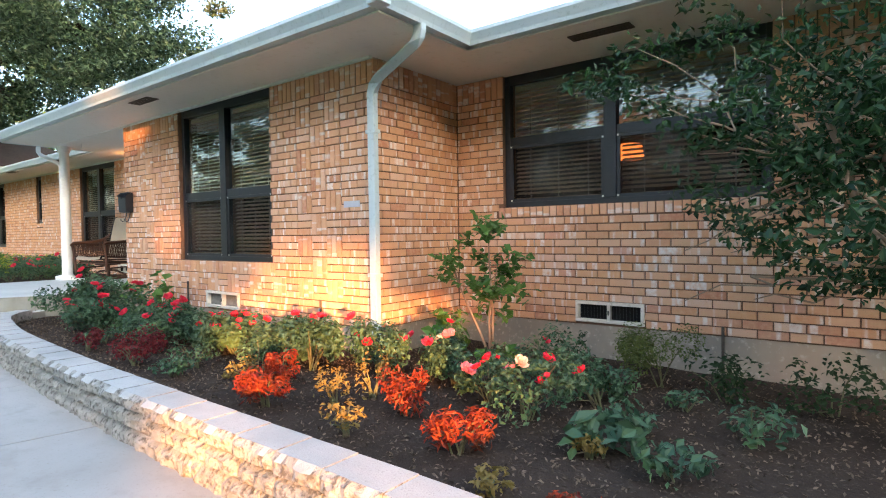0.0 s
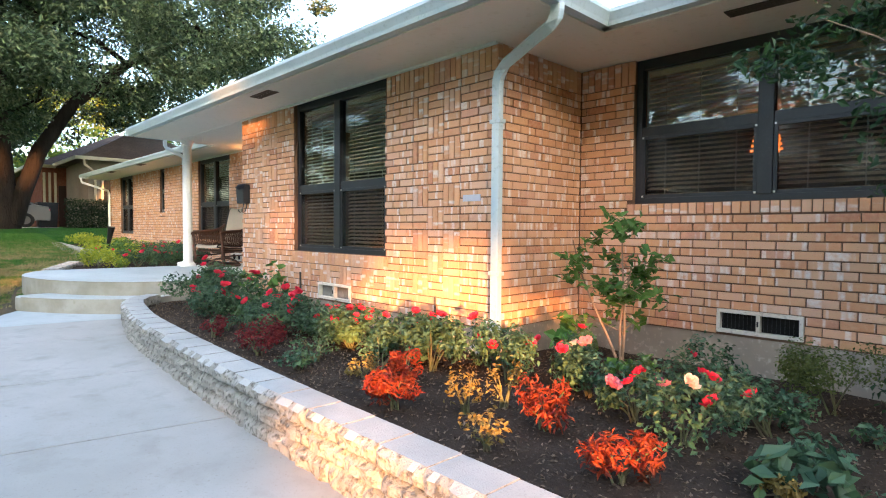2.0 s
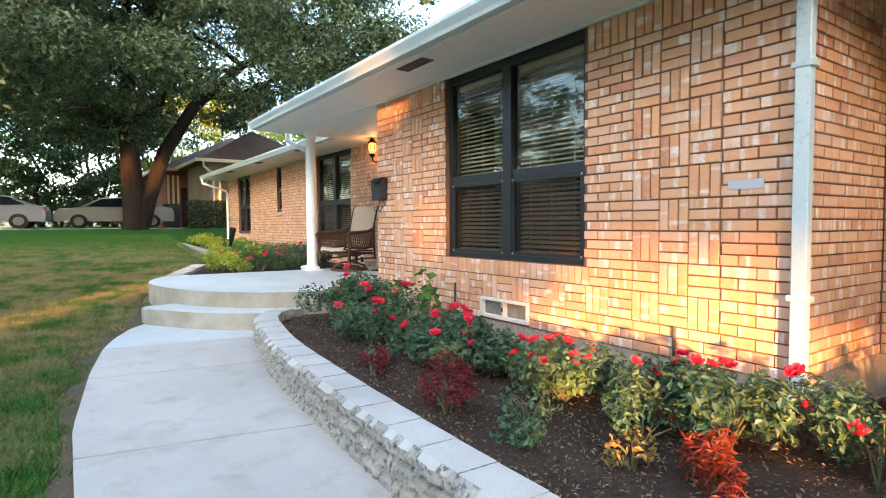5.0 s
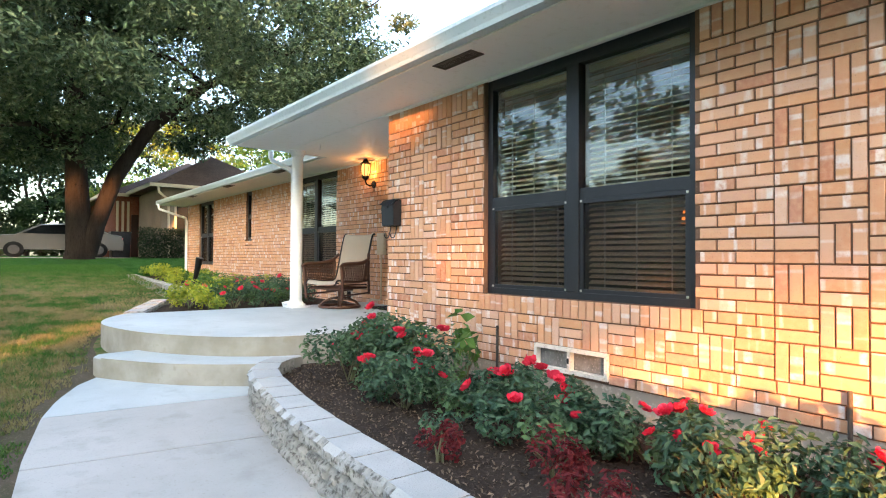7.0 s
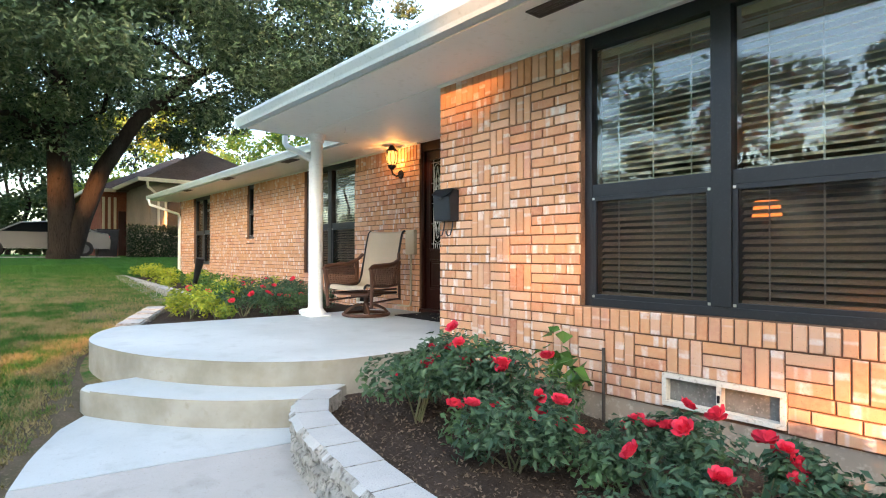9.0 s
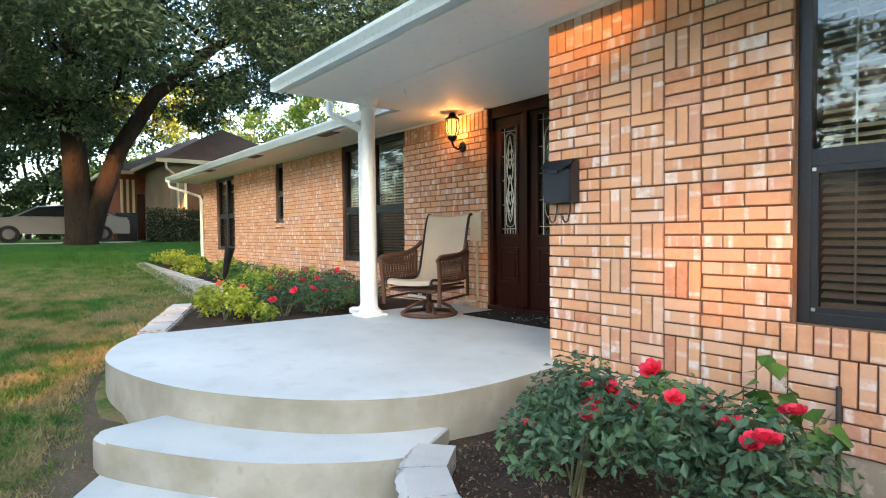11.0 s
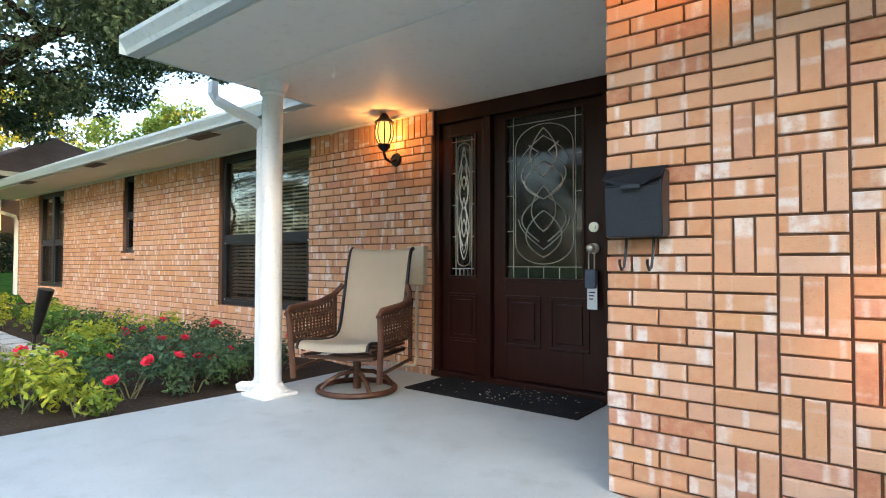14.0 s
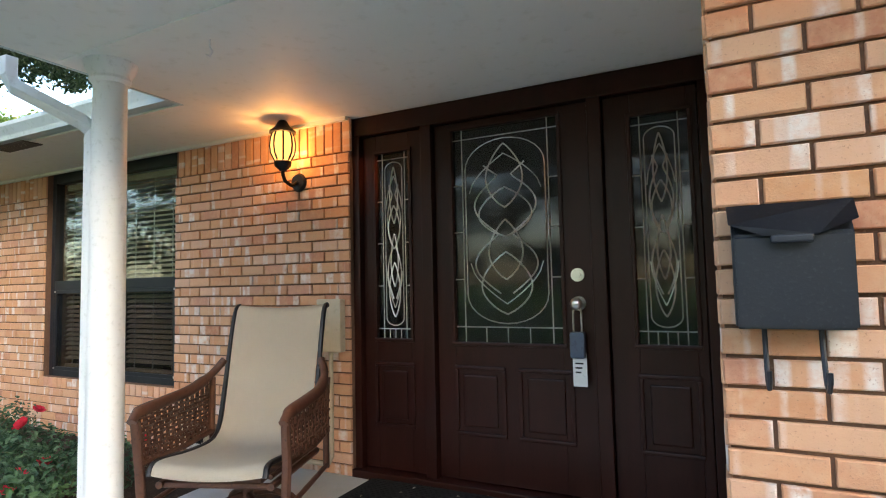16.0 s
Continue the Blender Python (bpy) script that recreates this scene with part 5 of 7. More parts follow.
def build_mat():
    m = thing("doormat", "black rubber doormat littered with dry leaf bits", "doormat")
    bm = bmesh.new()
    bx(bm, -1.87, -0.52, 0.86, 1.42, FLOOR, FLOOR + 0.011, 0.004)
    part("pad", bm, M_RUBBER, m)
    bm = bmesh.new()
    for k in range(22):
        y = 0.90 + 0.48 * k / 21
        bx(bm, -1.83, -0.56, y - 0.006, y + 0.006, FLOOR + 0.010, FLOOR + 0.015)
    part("ribs", bm, M_RUBBER, m)
    rng = np.random.default_rng(3)
    n = 70
    c = np.c_[rng.normal(-1.05, 0.25, n), rng.uniform(0.9, 1.35, n), np.full(n, FLOOR + 0.018)]
    me = leaves_mesh("leaf_litter", c, np.tile((0, 0, 1.0), (n, 1)), 0.022, M_LITTER, rng, 0.5, 0.25)
    tagged(new("leaf_litter", me), "scattered dry leaf crumbs on the doormat", "leaf litter", "", "stuff")


M_LITTER = leafy("dry_leaf_crumbs", (0.35, 0.28, 0.18), (0.62, 0.58, 0.5), rough=0.8, through_light=0.1)
build_mat()


def build_conduit():
    c = thing("utility_box", "pale beige utility box and pipe low on the porch wall", "utility box")
    bm = bmesh.new()
    bx(bm, -2.22, -2.04, BACK - 0.06, BACK - 0.006, 1.42, 1.74, 0.008)
    part("box", bm, M_CREAM, c)
    bm = bmesh.new()
    tube(bm, [(-2.13, BACK - 0.035, 1.42), (-2.13, BACK - 0.035, 0.80), (-2.15, BACK - 0.035, 0.76), (-2.19, BACK - 0.035, 0.75), (-2.42, BACK - 0.035, 0.75)], 0.014)
    part("pipe", bm, M_CREAM, c, smooth=True)
    h = thing("ceiling_hook", "small white hook in the porch ceiling", "hook")
    bm = bmesh.new()
    tube(bm, [(-1.86, 0.17, SOFFIT), (-1.86, 0.17, SOFFIT - 0.035), (-1.845, 0.17, SOFFIT - 0.055), (-1.86, 0.17, SOFFIT - 0.075), (-1.88, 0.17, SOFFIT - 0.062)], 0.004, 6)
    part("wire", bm, M_WHITE, h, smooth=True)
    for x, y0, y1, yy in ((1.62, 0.5, 0.84, -0.018), (3.98, 0.5, 0.76, -0.02), (7.13, 0.24, 0.62, RIGHT_Y - 0.005)):
        s = thing("pipe_stub", "rusty pipe stub standing against the foundation", "pipe")
        bm = bmesh.new()
        cyl(bm, (x, yy, y0 - 0.15), (x, yy, y1), 0.011, seg=10)
        part("pipe", bm, M_VENTDARK, s)
    pl = thing("brick_plaque", "small pale blue-grey tile set in the brick", "plaque")
    bm = bmesh.new()
    bx(bm, 4.30, 4.50, -0.006, 0.004, 1.60, 1.655, 0.002)
    part("tile", bm, M_PLAQUE, pl)


M_PLAQUE = surf("plaque", (0.42, 0.46, 0.54), (0.47, 0.50, 0.58), (0.36, 0.4, 0.48), 6, 60, 0.6, 0.1)
build_conduit()

# ---- flower bed planting ----
def petal_mesh(name, mat, r, seed):
    rng = np.random.default_rng(seed)
    verts, faces = [], []
    for ring_r, n, tilt in ((0.95, 6, 0.35), (0.68, 6, 0.75), (0.42, 5, 1.05), (0.2, 3, 1.35)):
        off = rng.uniform(0, 6)
        for k in range(n):
            a = off + 2 * math.pi * k / n + rng.normal(0, 0.12)
            d, s = np.array([math.cos(a), math.sin(a), 0]), np.array([-math.sin(a), math.cos(a), 0])
            L, w = r * ring_r, r * (0.5 + 0.25 * ring_r)
            base = np.array([0, 0, 0.0]) + d * L * 0.12
            tip = d * L * math.cos(tilt) + np.array([0, 0, L * math.sin(tilt) + r * 0.25])
            mid = (base + tip) / 2 - np.array([0, 0, r * 0.08])
            i = len(verts)
            verts += [tuple(base), tuple(mid + s * w * 0.75), tuple(tip + s * w * 0.35), tuple(tip + np.array([0, 0, r * 0.06])), tuple(tip - s * w * 0.35), tuple(mid - s * w * 0.75)]
            faces += [(i, i + 1, i + 2, i + 3), (i, i + 3, i + 4, i + 5)]
    me = bpy.data.meshes.new(name)
    me.from_pydata(verts, [], faces)
    me.materials.append(mat)
    return me


FLOWERS = {"red": petal_mesh("flower", M_PETAL, 0.043, 1), "pink": petal_mesh("flower", M_PINK, 0.047, 2), "peach": petal_mesh("flower", M_PEACH, 0.040, 3)}


def bush_points(rng, n, r, h, hollow=0.55, squash=1.0):
    """Leaf places in a lumpy upright bush, thicker outside, and their outward ways."""
    lobes = [(rng.uniform(0, 2 * math.pi), rng.uniform(0.25, 1.0), rng.uniform(0.3, 0.5)) for _ in range(7)]
    pts, nrm = [], []
    while len(pts) < n:
        a, z, q = lobes[rng.integers(len(lobes))]
        c = np.array([math.cos(a) * r * 0.58, math.sin(a) * r * 0.58, h * (0.20 + 0.58 * z)])
        v = rng.normal(0, 1, 3)
        v /= np.linalg.norm(v)
        p = c + v * np.array([r, r, h * 0.75]) * q * rng.uniform(hollow, 1.08)
        if p[2] > 0.02:
            pts.append(p)
            nrm.append(v * 0.6 + np.array([0, 0, 0.7]))
    return np.array(pts), np.array(nrm)


def shrub(name, label, x, y, r, h, mat, n, size, seed, z=None, flowers=(), stems=6, aspect=0.55, category="shrub", group="", spread=0.5):
    rng = np.random.default_rng(seed)
    z = soil_z(x, y) if z is None else z
    t = thing(name, label, category, group, (x, y, z), float(rng.uniform(0, 360)))
    pts, nrm = bush_points(rng, n, r, h)
    ob = new("foliage", leaves_mesh("foliage", pts, nrm, size, mat, rng, aspect, spread))
    ob.parent = t
    for k in range(stems):
        e = pts[rng.integers(len(pts))] * np.array([0.85, 0.85, 0.9])
        bm = bmesh.new()
        tube(bm, [(0.02 * math.cos(k), 0.02 * math.sin(k), -0.03), tuple(e * np.array([0.45, 0.45, 0.5]) + np.array([0, 0, 0.02])), tuple(e)], [0.006, 0.005, 0.003], 5)
        part("stem", bm, M_STEM, t)
    for kind in flowers:
        for _ in range(60):
            i = rng.integers(len(pts))
            if pts[i][2] > h * 0.45:
                break
        f = new("flower", FLOWERS[kind])
        f.parent = t
        p = pts[i] * 1.05 + np.array([0, 0, 0.035])
        s = float(rng.uniform(0.8, 1.25))
        f.matrix_basis = pose(*p, rng.uniform(-45, 45), rng.uniform(-45, 45), rng.uniform(0, 360)) @ Matrix.Diagonal((s, s, s, 1))
        tagged(f, {"red": "bright red rose bloom", "pink": "pink rose bloom", "peach": "pale peach rose bloom"}[kind])
    return t


ROSE = "green rose bush with bright red blooms in the bed"
for i, (x, y, r, h, nf) in enumerate(((0.68, -0.62, 0.38, 0.40, 2), (0.98, -1.0, 0.40, 0.46, 6), (1.45, -0.72, 0.42, 0.54, 9), (1.85, -1.08, 0.37, 0.42, 9), (2.38, -0.82, 0.36, 0.33, 9), (2.85, -0.95, 0.34, 0.40, 8), (3.3, -0.62, 0.33, 0.42, 6), (3.75, -0.75, 0.32, 0.40, 7), (4.25, -0.62, 0.30, 0.38, 7), (4.7, -0.72, 0.26, 0.42, 3))):
    shrub("rose_bush", ROSE, x, y, r, h, M_ROSELEAF, 1500, 0.047, 100 + i, flowers=["red"] * nf, stems=9, group="rose bushes")
for i, (x, y, r, h, fl) in enumerate(((5.22, -0.5, 0.26, 0.42, ("red", "red", "red")), (4.95, -0.30, 0.24, 0.36, ("red", "red")), (5.45, -0.2, 0.24, 0.36, ("red", "red")), (5.75, -0.35, 0.24, 0.36, ("red", "red", "peach", "pink")), (6.15, -0.55, 0.24, 0.34, ("pink", "red", "pink")), (6.5, -0.72, 0.32, 0.38, ("red", "red", "red", "red", "pink", "peach")), (6.25, 0.12, 0.26, 0.38, ("red", "red")), (6.72, -0.2, 0.25, 0.3, ("red",)))):
    shrub("rose_bush", "small rose bush with scattered red, pink and peach blooms", x, y, r, h, M_ROSELEAF, 950, 0.038, 130 + i, flowers=fl, stems=9, group="small rose bushes")
for i, (x, y, r, h) in enumerate(((5.23, -1.50, 0.16, 0.23), (5.93, -1.08, 0.17, 0.27), (6.50, -1.36, 0.17, 0.23), (4.88, -1.12, 0.16, 0.22), (7.25, -1.72, 0.14, 0.14))):
    shrub("nandina", "fiery orange-red dwarf nandina shrub", x, y, r, h, M_REDLEAF, 520, 0.045, 150 + i, aspect=0.32, group="red nandinas")
for i, (x, y, r, h) in enumerate(((3.58, -1.50, 0.17, 0.28), (3.20, -1.22, 0.16, 0.26), (2.72, -1.5, 0.13, 0.2))):
    shrub("barberry", "dark crimson barberry shrub", x, y, r, h, M_DARKREDLEAF, 420, 0.032, 160 + i, group="dark red barberries")
for i, (x, y, r, h) in enumerate(((5.50, -1.22, 0.12, 0.26), (5.92, -1.52, 0.14, 0.17), (5.55, -0.95, 0.12, 0.30), (4.55, -1.22, 0.13, 0.16), (6.98, -1.0, 0.08, 0.12), (6.85, -1.62, 0.09, 0.10))):
    shrub("gold_shrub", "thin golden-leaved shrub in the bed", x, y, r, h, M_GOLDLEAF, 150, 0.032, 170 + i, stems=8, group="golden shrubs")
for i, (x, y, r, h) in enumerate(((4.45, -1.0, 0.2, 0.28), (3.95, -1.22, 0.2, 0.2), (4.15, -1.5, 0.15, 0.14), (2.5, -1.28, 0.16, 0.15))):
    shrub("perennial", "sparse low green perennial in the bed", x, y, r, h, M_ROSELEAF, 220, 0.036, 180 + i, stems=7, group="low perennials")
M_BOX = leafy("box_leaves", (0.06, 0.09, 0.02), (0.14, 0.16, 0.04), rough=0.5)
shrub("boxwood", "small round olive-green boxwood shrub", 6.85, 0.60, 0.33, 0.42, M_BOX, 2600, 0.024, 190, stems=4)
for i, (x, y, r, h, m, n, s) in enumerate(((5.72, 0.25, 0.20, 0.22, M_GREENLEAF, 70, 0.11), (5.25, 0.25, 0.18, 0.42, M_GREENLEAF, 60, 0.13), (6.62, 0.2, 0.06, 0.10, M_GREENLEAF, 9, 0.10), (7.02, -0.95, 0.20, 0.20, M_ROSELEAF, 60, 0.12), (7.0, -0.55, 0.17, 0.2, M_ROSELEAF, 170, 0.05), (7.55, -0.35, 0.2, 0.24, M_ROSELEAF, 160, 0.05), (7.35, -1.0, 0.16, 0.16, M_ROSELEAF, 130, 0.05), (7.3, 0.45, 0.24, 0.32, M_SHADELEAF, 260, 0.045), (7.85, 0.55, 0.3, 0.34, M_SHADELEAF, 300, 0.045), (6.1, 0.75, 0.18, 0.3, M_SHADELEAF, 150, 0.04), (7.15, 0.05, 0.12, 0.14, M_ROSELEAF, 90, 0.04))):
    shrub("leafy_plant", "low broad-leaved green plant growing in dark soil", x, y, r, h, m, n, s, 200 + i, stems=5, group="leafy plants")
shrub("vine", "round-leaved green vine climbing at the brick wall", 1.55, -0.30, 0.24, 0.55, M_GREENLEAF, 46, 0.10, 230, aspect=0.95, stems=7)
shrub("vine", "round-leaved green vine climbing at the brick wall", 1.05, -0.32, 0.2, 0.45, M_GREENLEAF, 34, 0.10, 231, aspect=0.95, stems=7)


def sapling():
    """A thin young tree with two stems and large glossy leaves."""
    x, y = 5.52, 0.45
    t = thing("sapling", "young camellia sapling with glossy dark leaves by the wall", "sapling", loc=(x, y, soil_z(x, y)))
    rng = np.random.default_rng(5)
    pts, nrm = [], []
    for k, (dx, top) in enumerate(((0.04, 1.18), (-0.42, 1.0), (0.06, 0.8))):
        bm = bmesh.new()
        line = [(dx * u + 0.02 * math.sin(u * 5 + k), 0.02 * math.cos(u * 4 + k), u * top) for u in np.linspace(0, 1, 8)]
        tube(bm, line, [0.013 - 0.009 * u for u in np.linspace(0, 1, 8)], 6)
        part("trunk", bm, M_MYRTLE, t, smooth=True)
        for j in range(18 if k == 0 else 7):
            u = rng.uniform(0.38, 1.0)
            b = np.array([dx * u, 0, u * top])
            a = rng.uniform(0, 2 * math.pi)
            L = rng.uniform(0.14, 0.36) * (1.2 - 0.3 * u)
            e = b + np.array([math.cos(a) * L, math.sin(a) * L * 0.8, L * rng.uniform(-0.1, 0.7)])
            bm = bmesh.new()
            tube(bm, [tuple(b), tuple((b + e) / 2 + np.array([0, 0, 0.02])), tuple(e)], [0.005, 0.004, 0.002], 5)
            part("branch", bm, M_MYRTLE, t)
            for q in range(16):
                f = rng.uniform(0.3, 1.05)
                pts.append(b + (e - b) * f + rng.normal(0, 0.03, 3))
                nrm.append((rng.normal(0, 0.5), rng.normal(0, 0.5), 0.8))
    ob = new("foliage", leaves_mesh("foliage", pts, nrm, 0.082, M_GREENLEAF, rng, 0.58, 0.5))
    ob.parent = t


sapling()

MULCH_RNG = np.random.default_rng(12)
_n = 14000
_x = MULCH_RNG.uniform(0.3, 9.0, _n)
_y = np.array([MULCH_RNG.uniform(float(np.interp(q, *WALK_R)) + 0.24, 0.0 if q < 4.7 else 1.2) for q in _x])
_c = np.array([(a, b, soil_z(a, b) + 0.008) for a, b in zip(_x, _y)])
tagged(new("mulch", leaves_mesh("mulch", _c, np.tile((0, 0, 1.0), (_n, 1)), 0.024, M_MULCH, MULCH_RNG, 0.5, 0.6)), "shredded bark mulch and dry leaf bits over the bed", "mulch", "", "stuff")

# ---- far bed planting ----
for i, (x, y, r, h, m, n, s, nf) in enumerate((
        (-3.35, -1.05, 0.36, 0.42, M_LIMELEAF, 520, 0.055, 0), (-3.25, -0.45, 0.36, 0.36, M_ROSELEAF, 700, 0.045, 3), (-3.2, 0.15, 0.38, 0.40, M_ROSELEAF, 1100, 0.04, 1), (-3.0, -0.85, 0.30, 0.30, M_LIMELEAF, 420, 0.05, 1), (-3.05, -0.1, 0.30, 0.34, M_ROSELEAF, 800, 0.04, 2), (-3.15, 0.45, 0.34, 0.38, M_ROSELEAF, 900, 0.04, 2), (-3.7, -1.2, 0.30, 0.34, M_LIMELEAF, 420, 0.055, 0), (-3.55, 0.2, 0.36, 0.42, M_ROSELEAF, 1000, 0.04, 2),
        (-3.9, -0.6, 0.34, 0.40, M_GREENLEAF, 420, 0.06, 2), (-4.0, 0.0, 0.36, 0.42, M_ROSELEAF, 800, 0.04, 4), (-4.7, -0.1, 0.36, 0.36, M_LIMELEAF, 520, 0.055, 0),
        (-4.6, 0.6, 0.34, 0.40, M_ROSELEAF, 700, 0.04, 2), (-5.5, 0.1, 0.36, 0.36, M_LIMELEAF, 520, 0.06, 0), (-5.5, 0.75, 0.34, 0.34, M_LIMELEAF, 400, 0.06, 0), (-3.5, 0.6, 0.3, 0.3, M_ROSELEAF, 500, 0.04, 2),
        (-6.4, 0.2, 0.38, 0.36, M_GREENLEAF, 460, 0.06, 0), (-7.4, 0.25, 0.4, 0.36, M_LIMELEAF, 460, 0.07, 0), (-8.4, 0.35, 0.4, 0.34, M_GREENLEAF, 420, 0.07, 0), (-9.6, 0.3, 0.42, 0.36, M_LIMELEAF, 460, 0.07, 0), (-10.8, 0.3, 0.42, 0.36, M_LIMELEAF, 460, 0.07, 0), (-12.0, 0.35, 0.42, 0.34, M_LIMELEAF, 460, 0.07, 0), (-6.9, 0.8, 0.3, 0.3, M_ROSELEAF, 300, 0.05, 0), (-8.0, -0.02, 0.3, 0.3, M_LIMELEAF, 300, 0.06, 0))):
    lime = m is M_LIMELEAF
    shrub("bed_shrub", "yellow-green leafy shrub in the far bed" if lime else "dark green flowering shrub in the far bed", x, y, r, h, m, n, s, 300 + i, z=far_soil(x, y), flowers=["red"] * nf, stems=5, group="far bed shrubs")


def garden_light():
    g = thing("garden_light", "black stake garden spotlight leaning in the bed", "garden light", loc=(-5.1, -0.50, 0.80))
    bm = bmesh.new()
    cyl(bm, (0, 0, -0.1), (0.02, 0.01, 0.2), 0.014, 0.014, 8)
    part("stake", bm, M_IRON, g)
    bm = bmesh.new()
    cyl(bm, (0.02, 0.01, 0.16), (0.11, 0.06, 0.56), 0.03, 0.065, 12)
    part("head", bm, M_IRON, g, smooth=True)


garden_light()

# ---- lawn blades ----
def grass(name, n, box, seed, size):
    rng = np.random.default_rng(seed)
    x = rng.uniform(box[0], box[1], n)
    y = rng.uniform(box[2], box[3], n)
    keep = []
    for a, b in zip(x, y):
        on_walk = -1.1 < a < 13 and float(np.interp(a, *WALK_L)) - 0.01 - 0.30 * abs(noise.noise((a * 2.3, b * 2.3, 1))) < b
        on_bed = a < -2.9 and b > float(np.interp(a, (-13.4, -5.0, -4.5, -2.9), (-0.3, -0.65, -1.32, -2.05)))
        keep.append(not (on_walk or on_bed or (-3.0 < a < -0.9 and b > float(np.interp(a, (-3, -2.3, -1.6, -0.9), (-1.95, -2.3, -2.42, -2.52))))))
    keep = np.array(keep)
    x, y = x[keep], y[keep]
    m = len(x)
    z = np.array([lawn_z(a, b) for a, b in zip(x, y)])
    h = size * rng.uniform(0.5, 1.3, m)
    a = rng.uniform(0, 2 * math.pi, m)
    lean = rng.normal(0, 0.5, (m, 2)) * h[:, None]
    w = 0.006
    v = np.stack([np.c_[x - w * np.cos(a), y - w * np.sin(a), z], np.c_[x + w * np.cos(a), y + w * np.sin(a), z], np.c_[x + lean[:, 0], y + lean[:, 1], z + h]], axis=1).reshape(-1, 3)
    me = bpy.data.meshes.new(name)
    me.from_pydata(v.tolist(), [], (np.arange(m)[:, None] * 3 + np.array([[0, 1, 2]])).tolist())
    me.materials.append(M_GRASS)
    tagged(new(name, me), "short mown lawn grass, straw-coloured in places", "grass", "", "stuff")


grass("grass", 170000, (-6.5, 7.5, -6.0, -2.0), 31, 0.036)
grass("grass", 90000, (-14.0, -2.0, -8.0, -0.3), 32, 0.038)

# ---- trees ----
def limb(bm, rng, a, b, r0, r1, bend=0.12, seg=9, n=7):
    a, b = Vector(a), Vector(b)
    L = (b - a).length
    off = [Vector((rng.normal(0, bend), rng.normal(0, bend), rng.normal(0, bend * 0.5))) * L * math.sin(math.pi * k / (n - 1)) * 0.5 for k in range(n)]
    pts = [a.lerp(b, k / (n - 1)) + off[k] for k in range(n)]
    tube(bm, pts, [r0 + (r1 - r0) * (k / (n - 1)) ** 0.8 for k in range(n)], seg)
    return pts


def clumps(rng, centres, radii, per, size):
    pts, nrm = [], []
    for c, r in zip(centres, radii):
        v = rng.normal(0, 1, (per, 3))
        v /= np.linalg.norm(v, axis=1, keepdims=True)
        rad = r * rng.uniform(0.25, 1.0, (per, 1)) ** 0.6 * (1 + 0.35 * rng.normal(0, 1, (per, 1)) * 0.4)
        pts.append(np.asarray(c) + v * rad * np.array([1, 1, 0.62]))
        nrm.append(v * 0.5 + np.array([0, 0, 0.6]))
    return np.concatenate(pts), np.concatenate(nrm)


def build_oak():
    bx0, by0, bz0 = -17.0, -0.85, 1.26
    t = thing("oak_tree", "large live oak with a forked dark trunk on the lawn", "tree", loc=(0, 0, 0))
    rng = np.random.default_rng(41)
    bm = bmesh.new()
    pts = [(bx0, by0, bz0 - 0.2), (bx0, by0, bz0 + 0.3), (bx0, by0 - 0.05, bz0 + 1.6), (bx0 - 0.1, by0 - 0.15, bz0 + 3.6), (bx0 - 0.2, by0 - 0.1, bz0 + 6.5), (bx0 - 0.2, by0, bz0 + 10)]
    tube(bm, pts, [0.52, 0.40, 0.36, 0.30, 0.22, 0.08], 14)
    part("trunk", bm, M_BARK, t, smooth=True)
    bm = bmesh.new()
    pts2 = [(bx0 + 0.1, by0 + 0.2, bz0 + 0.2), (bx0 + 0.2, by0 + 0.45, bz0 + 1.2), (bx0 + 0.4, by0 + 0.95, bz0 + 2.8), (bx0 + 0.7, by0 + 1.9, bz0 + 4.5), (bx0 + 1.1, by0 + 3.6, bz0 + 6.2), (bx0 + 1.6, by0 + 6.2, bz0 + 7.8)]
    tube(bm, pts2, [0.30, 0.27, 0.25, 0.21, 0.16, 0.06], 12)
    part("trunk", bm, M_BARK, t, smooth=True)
    centres, radii = [], []
    for k in range(26):
        a = rng.uniform(0, 2 * math.pi)
        src = pts[rng.integers(3, 6)] if k % 3 else pts2[rng.integers(3, 6)]
        L = rng.uniform(3.0, 7.0)
        e = (src[0] + math.cos(a) * L, src[1] + math.sin(a) * L * 1.1, max(src[2] + rng.uniform(0.6, 4.2), 6.0))
        bm = bmesh.new()
        line = limb(bm, rng, src, e, 0.11, 0.02, 0.2)
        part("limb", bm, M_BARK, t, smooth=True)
        for p in line[2:]:
            for _ in range(2):
                centres.append(np.array(p) + rng.normal(0, 0.75, 3))
                radii.append(rng.uniform(0.55, 1.25))
    for k in range(330):
        a, f = rng.uniform(0, 2 * math.pi), math.sqrt(rng.uniform(0.05, 1))
        R = 9.0
        x, y = bx0 + 0.5 + math.cos(a) * R * f * 0.9, by0 + 1.0 + math.sin(a) * R * f * 1.15
        top = 13.5 - 5.0 * f * f
        z = rng.uniform(4.6 + 0.9 * rng.random(), top)
        if noise.noise((x * 0.34, y * 0.34, z * 0.4)) > (0.2 if y < -2.5 else 0.5):
            continue
        centres.append(np.array((x, y, z)))
        radii.append(rng.uniform(0.7, 1.5))
    p, n = clumps(rng, centres, radii, 400, 0.15)
    low = p[:, 2] > np.interp(p[:, 1], (-3.0, -0.9, 1.2, 4.0, 7.5, 10.0), (4.0, 4.3, 5.4, 6.0, 7.8, 9.3)) + 0.5 * np.sin(p[:, 0] * 1.3 + p[:, 1] * 1.7)
    ob = new("crown", leaves_mesh("crown", p[low], n[low], 0.17, M_OAK, rng, 0.5, 0.6))
    ob.parent = t


build_oak()


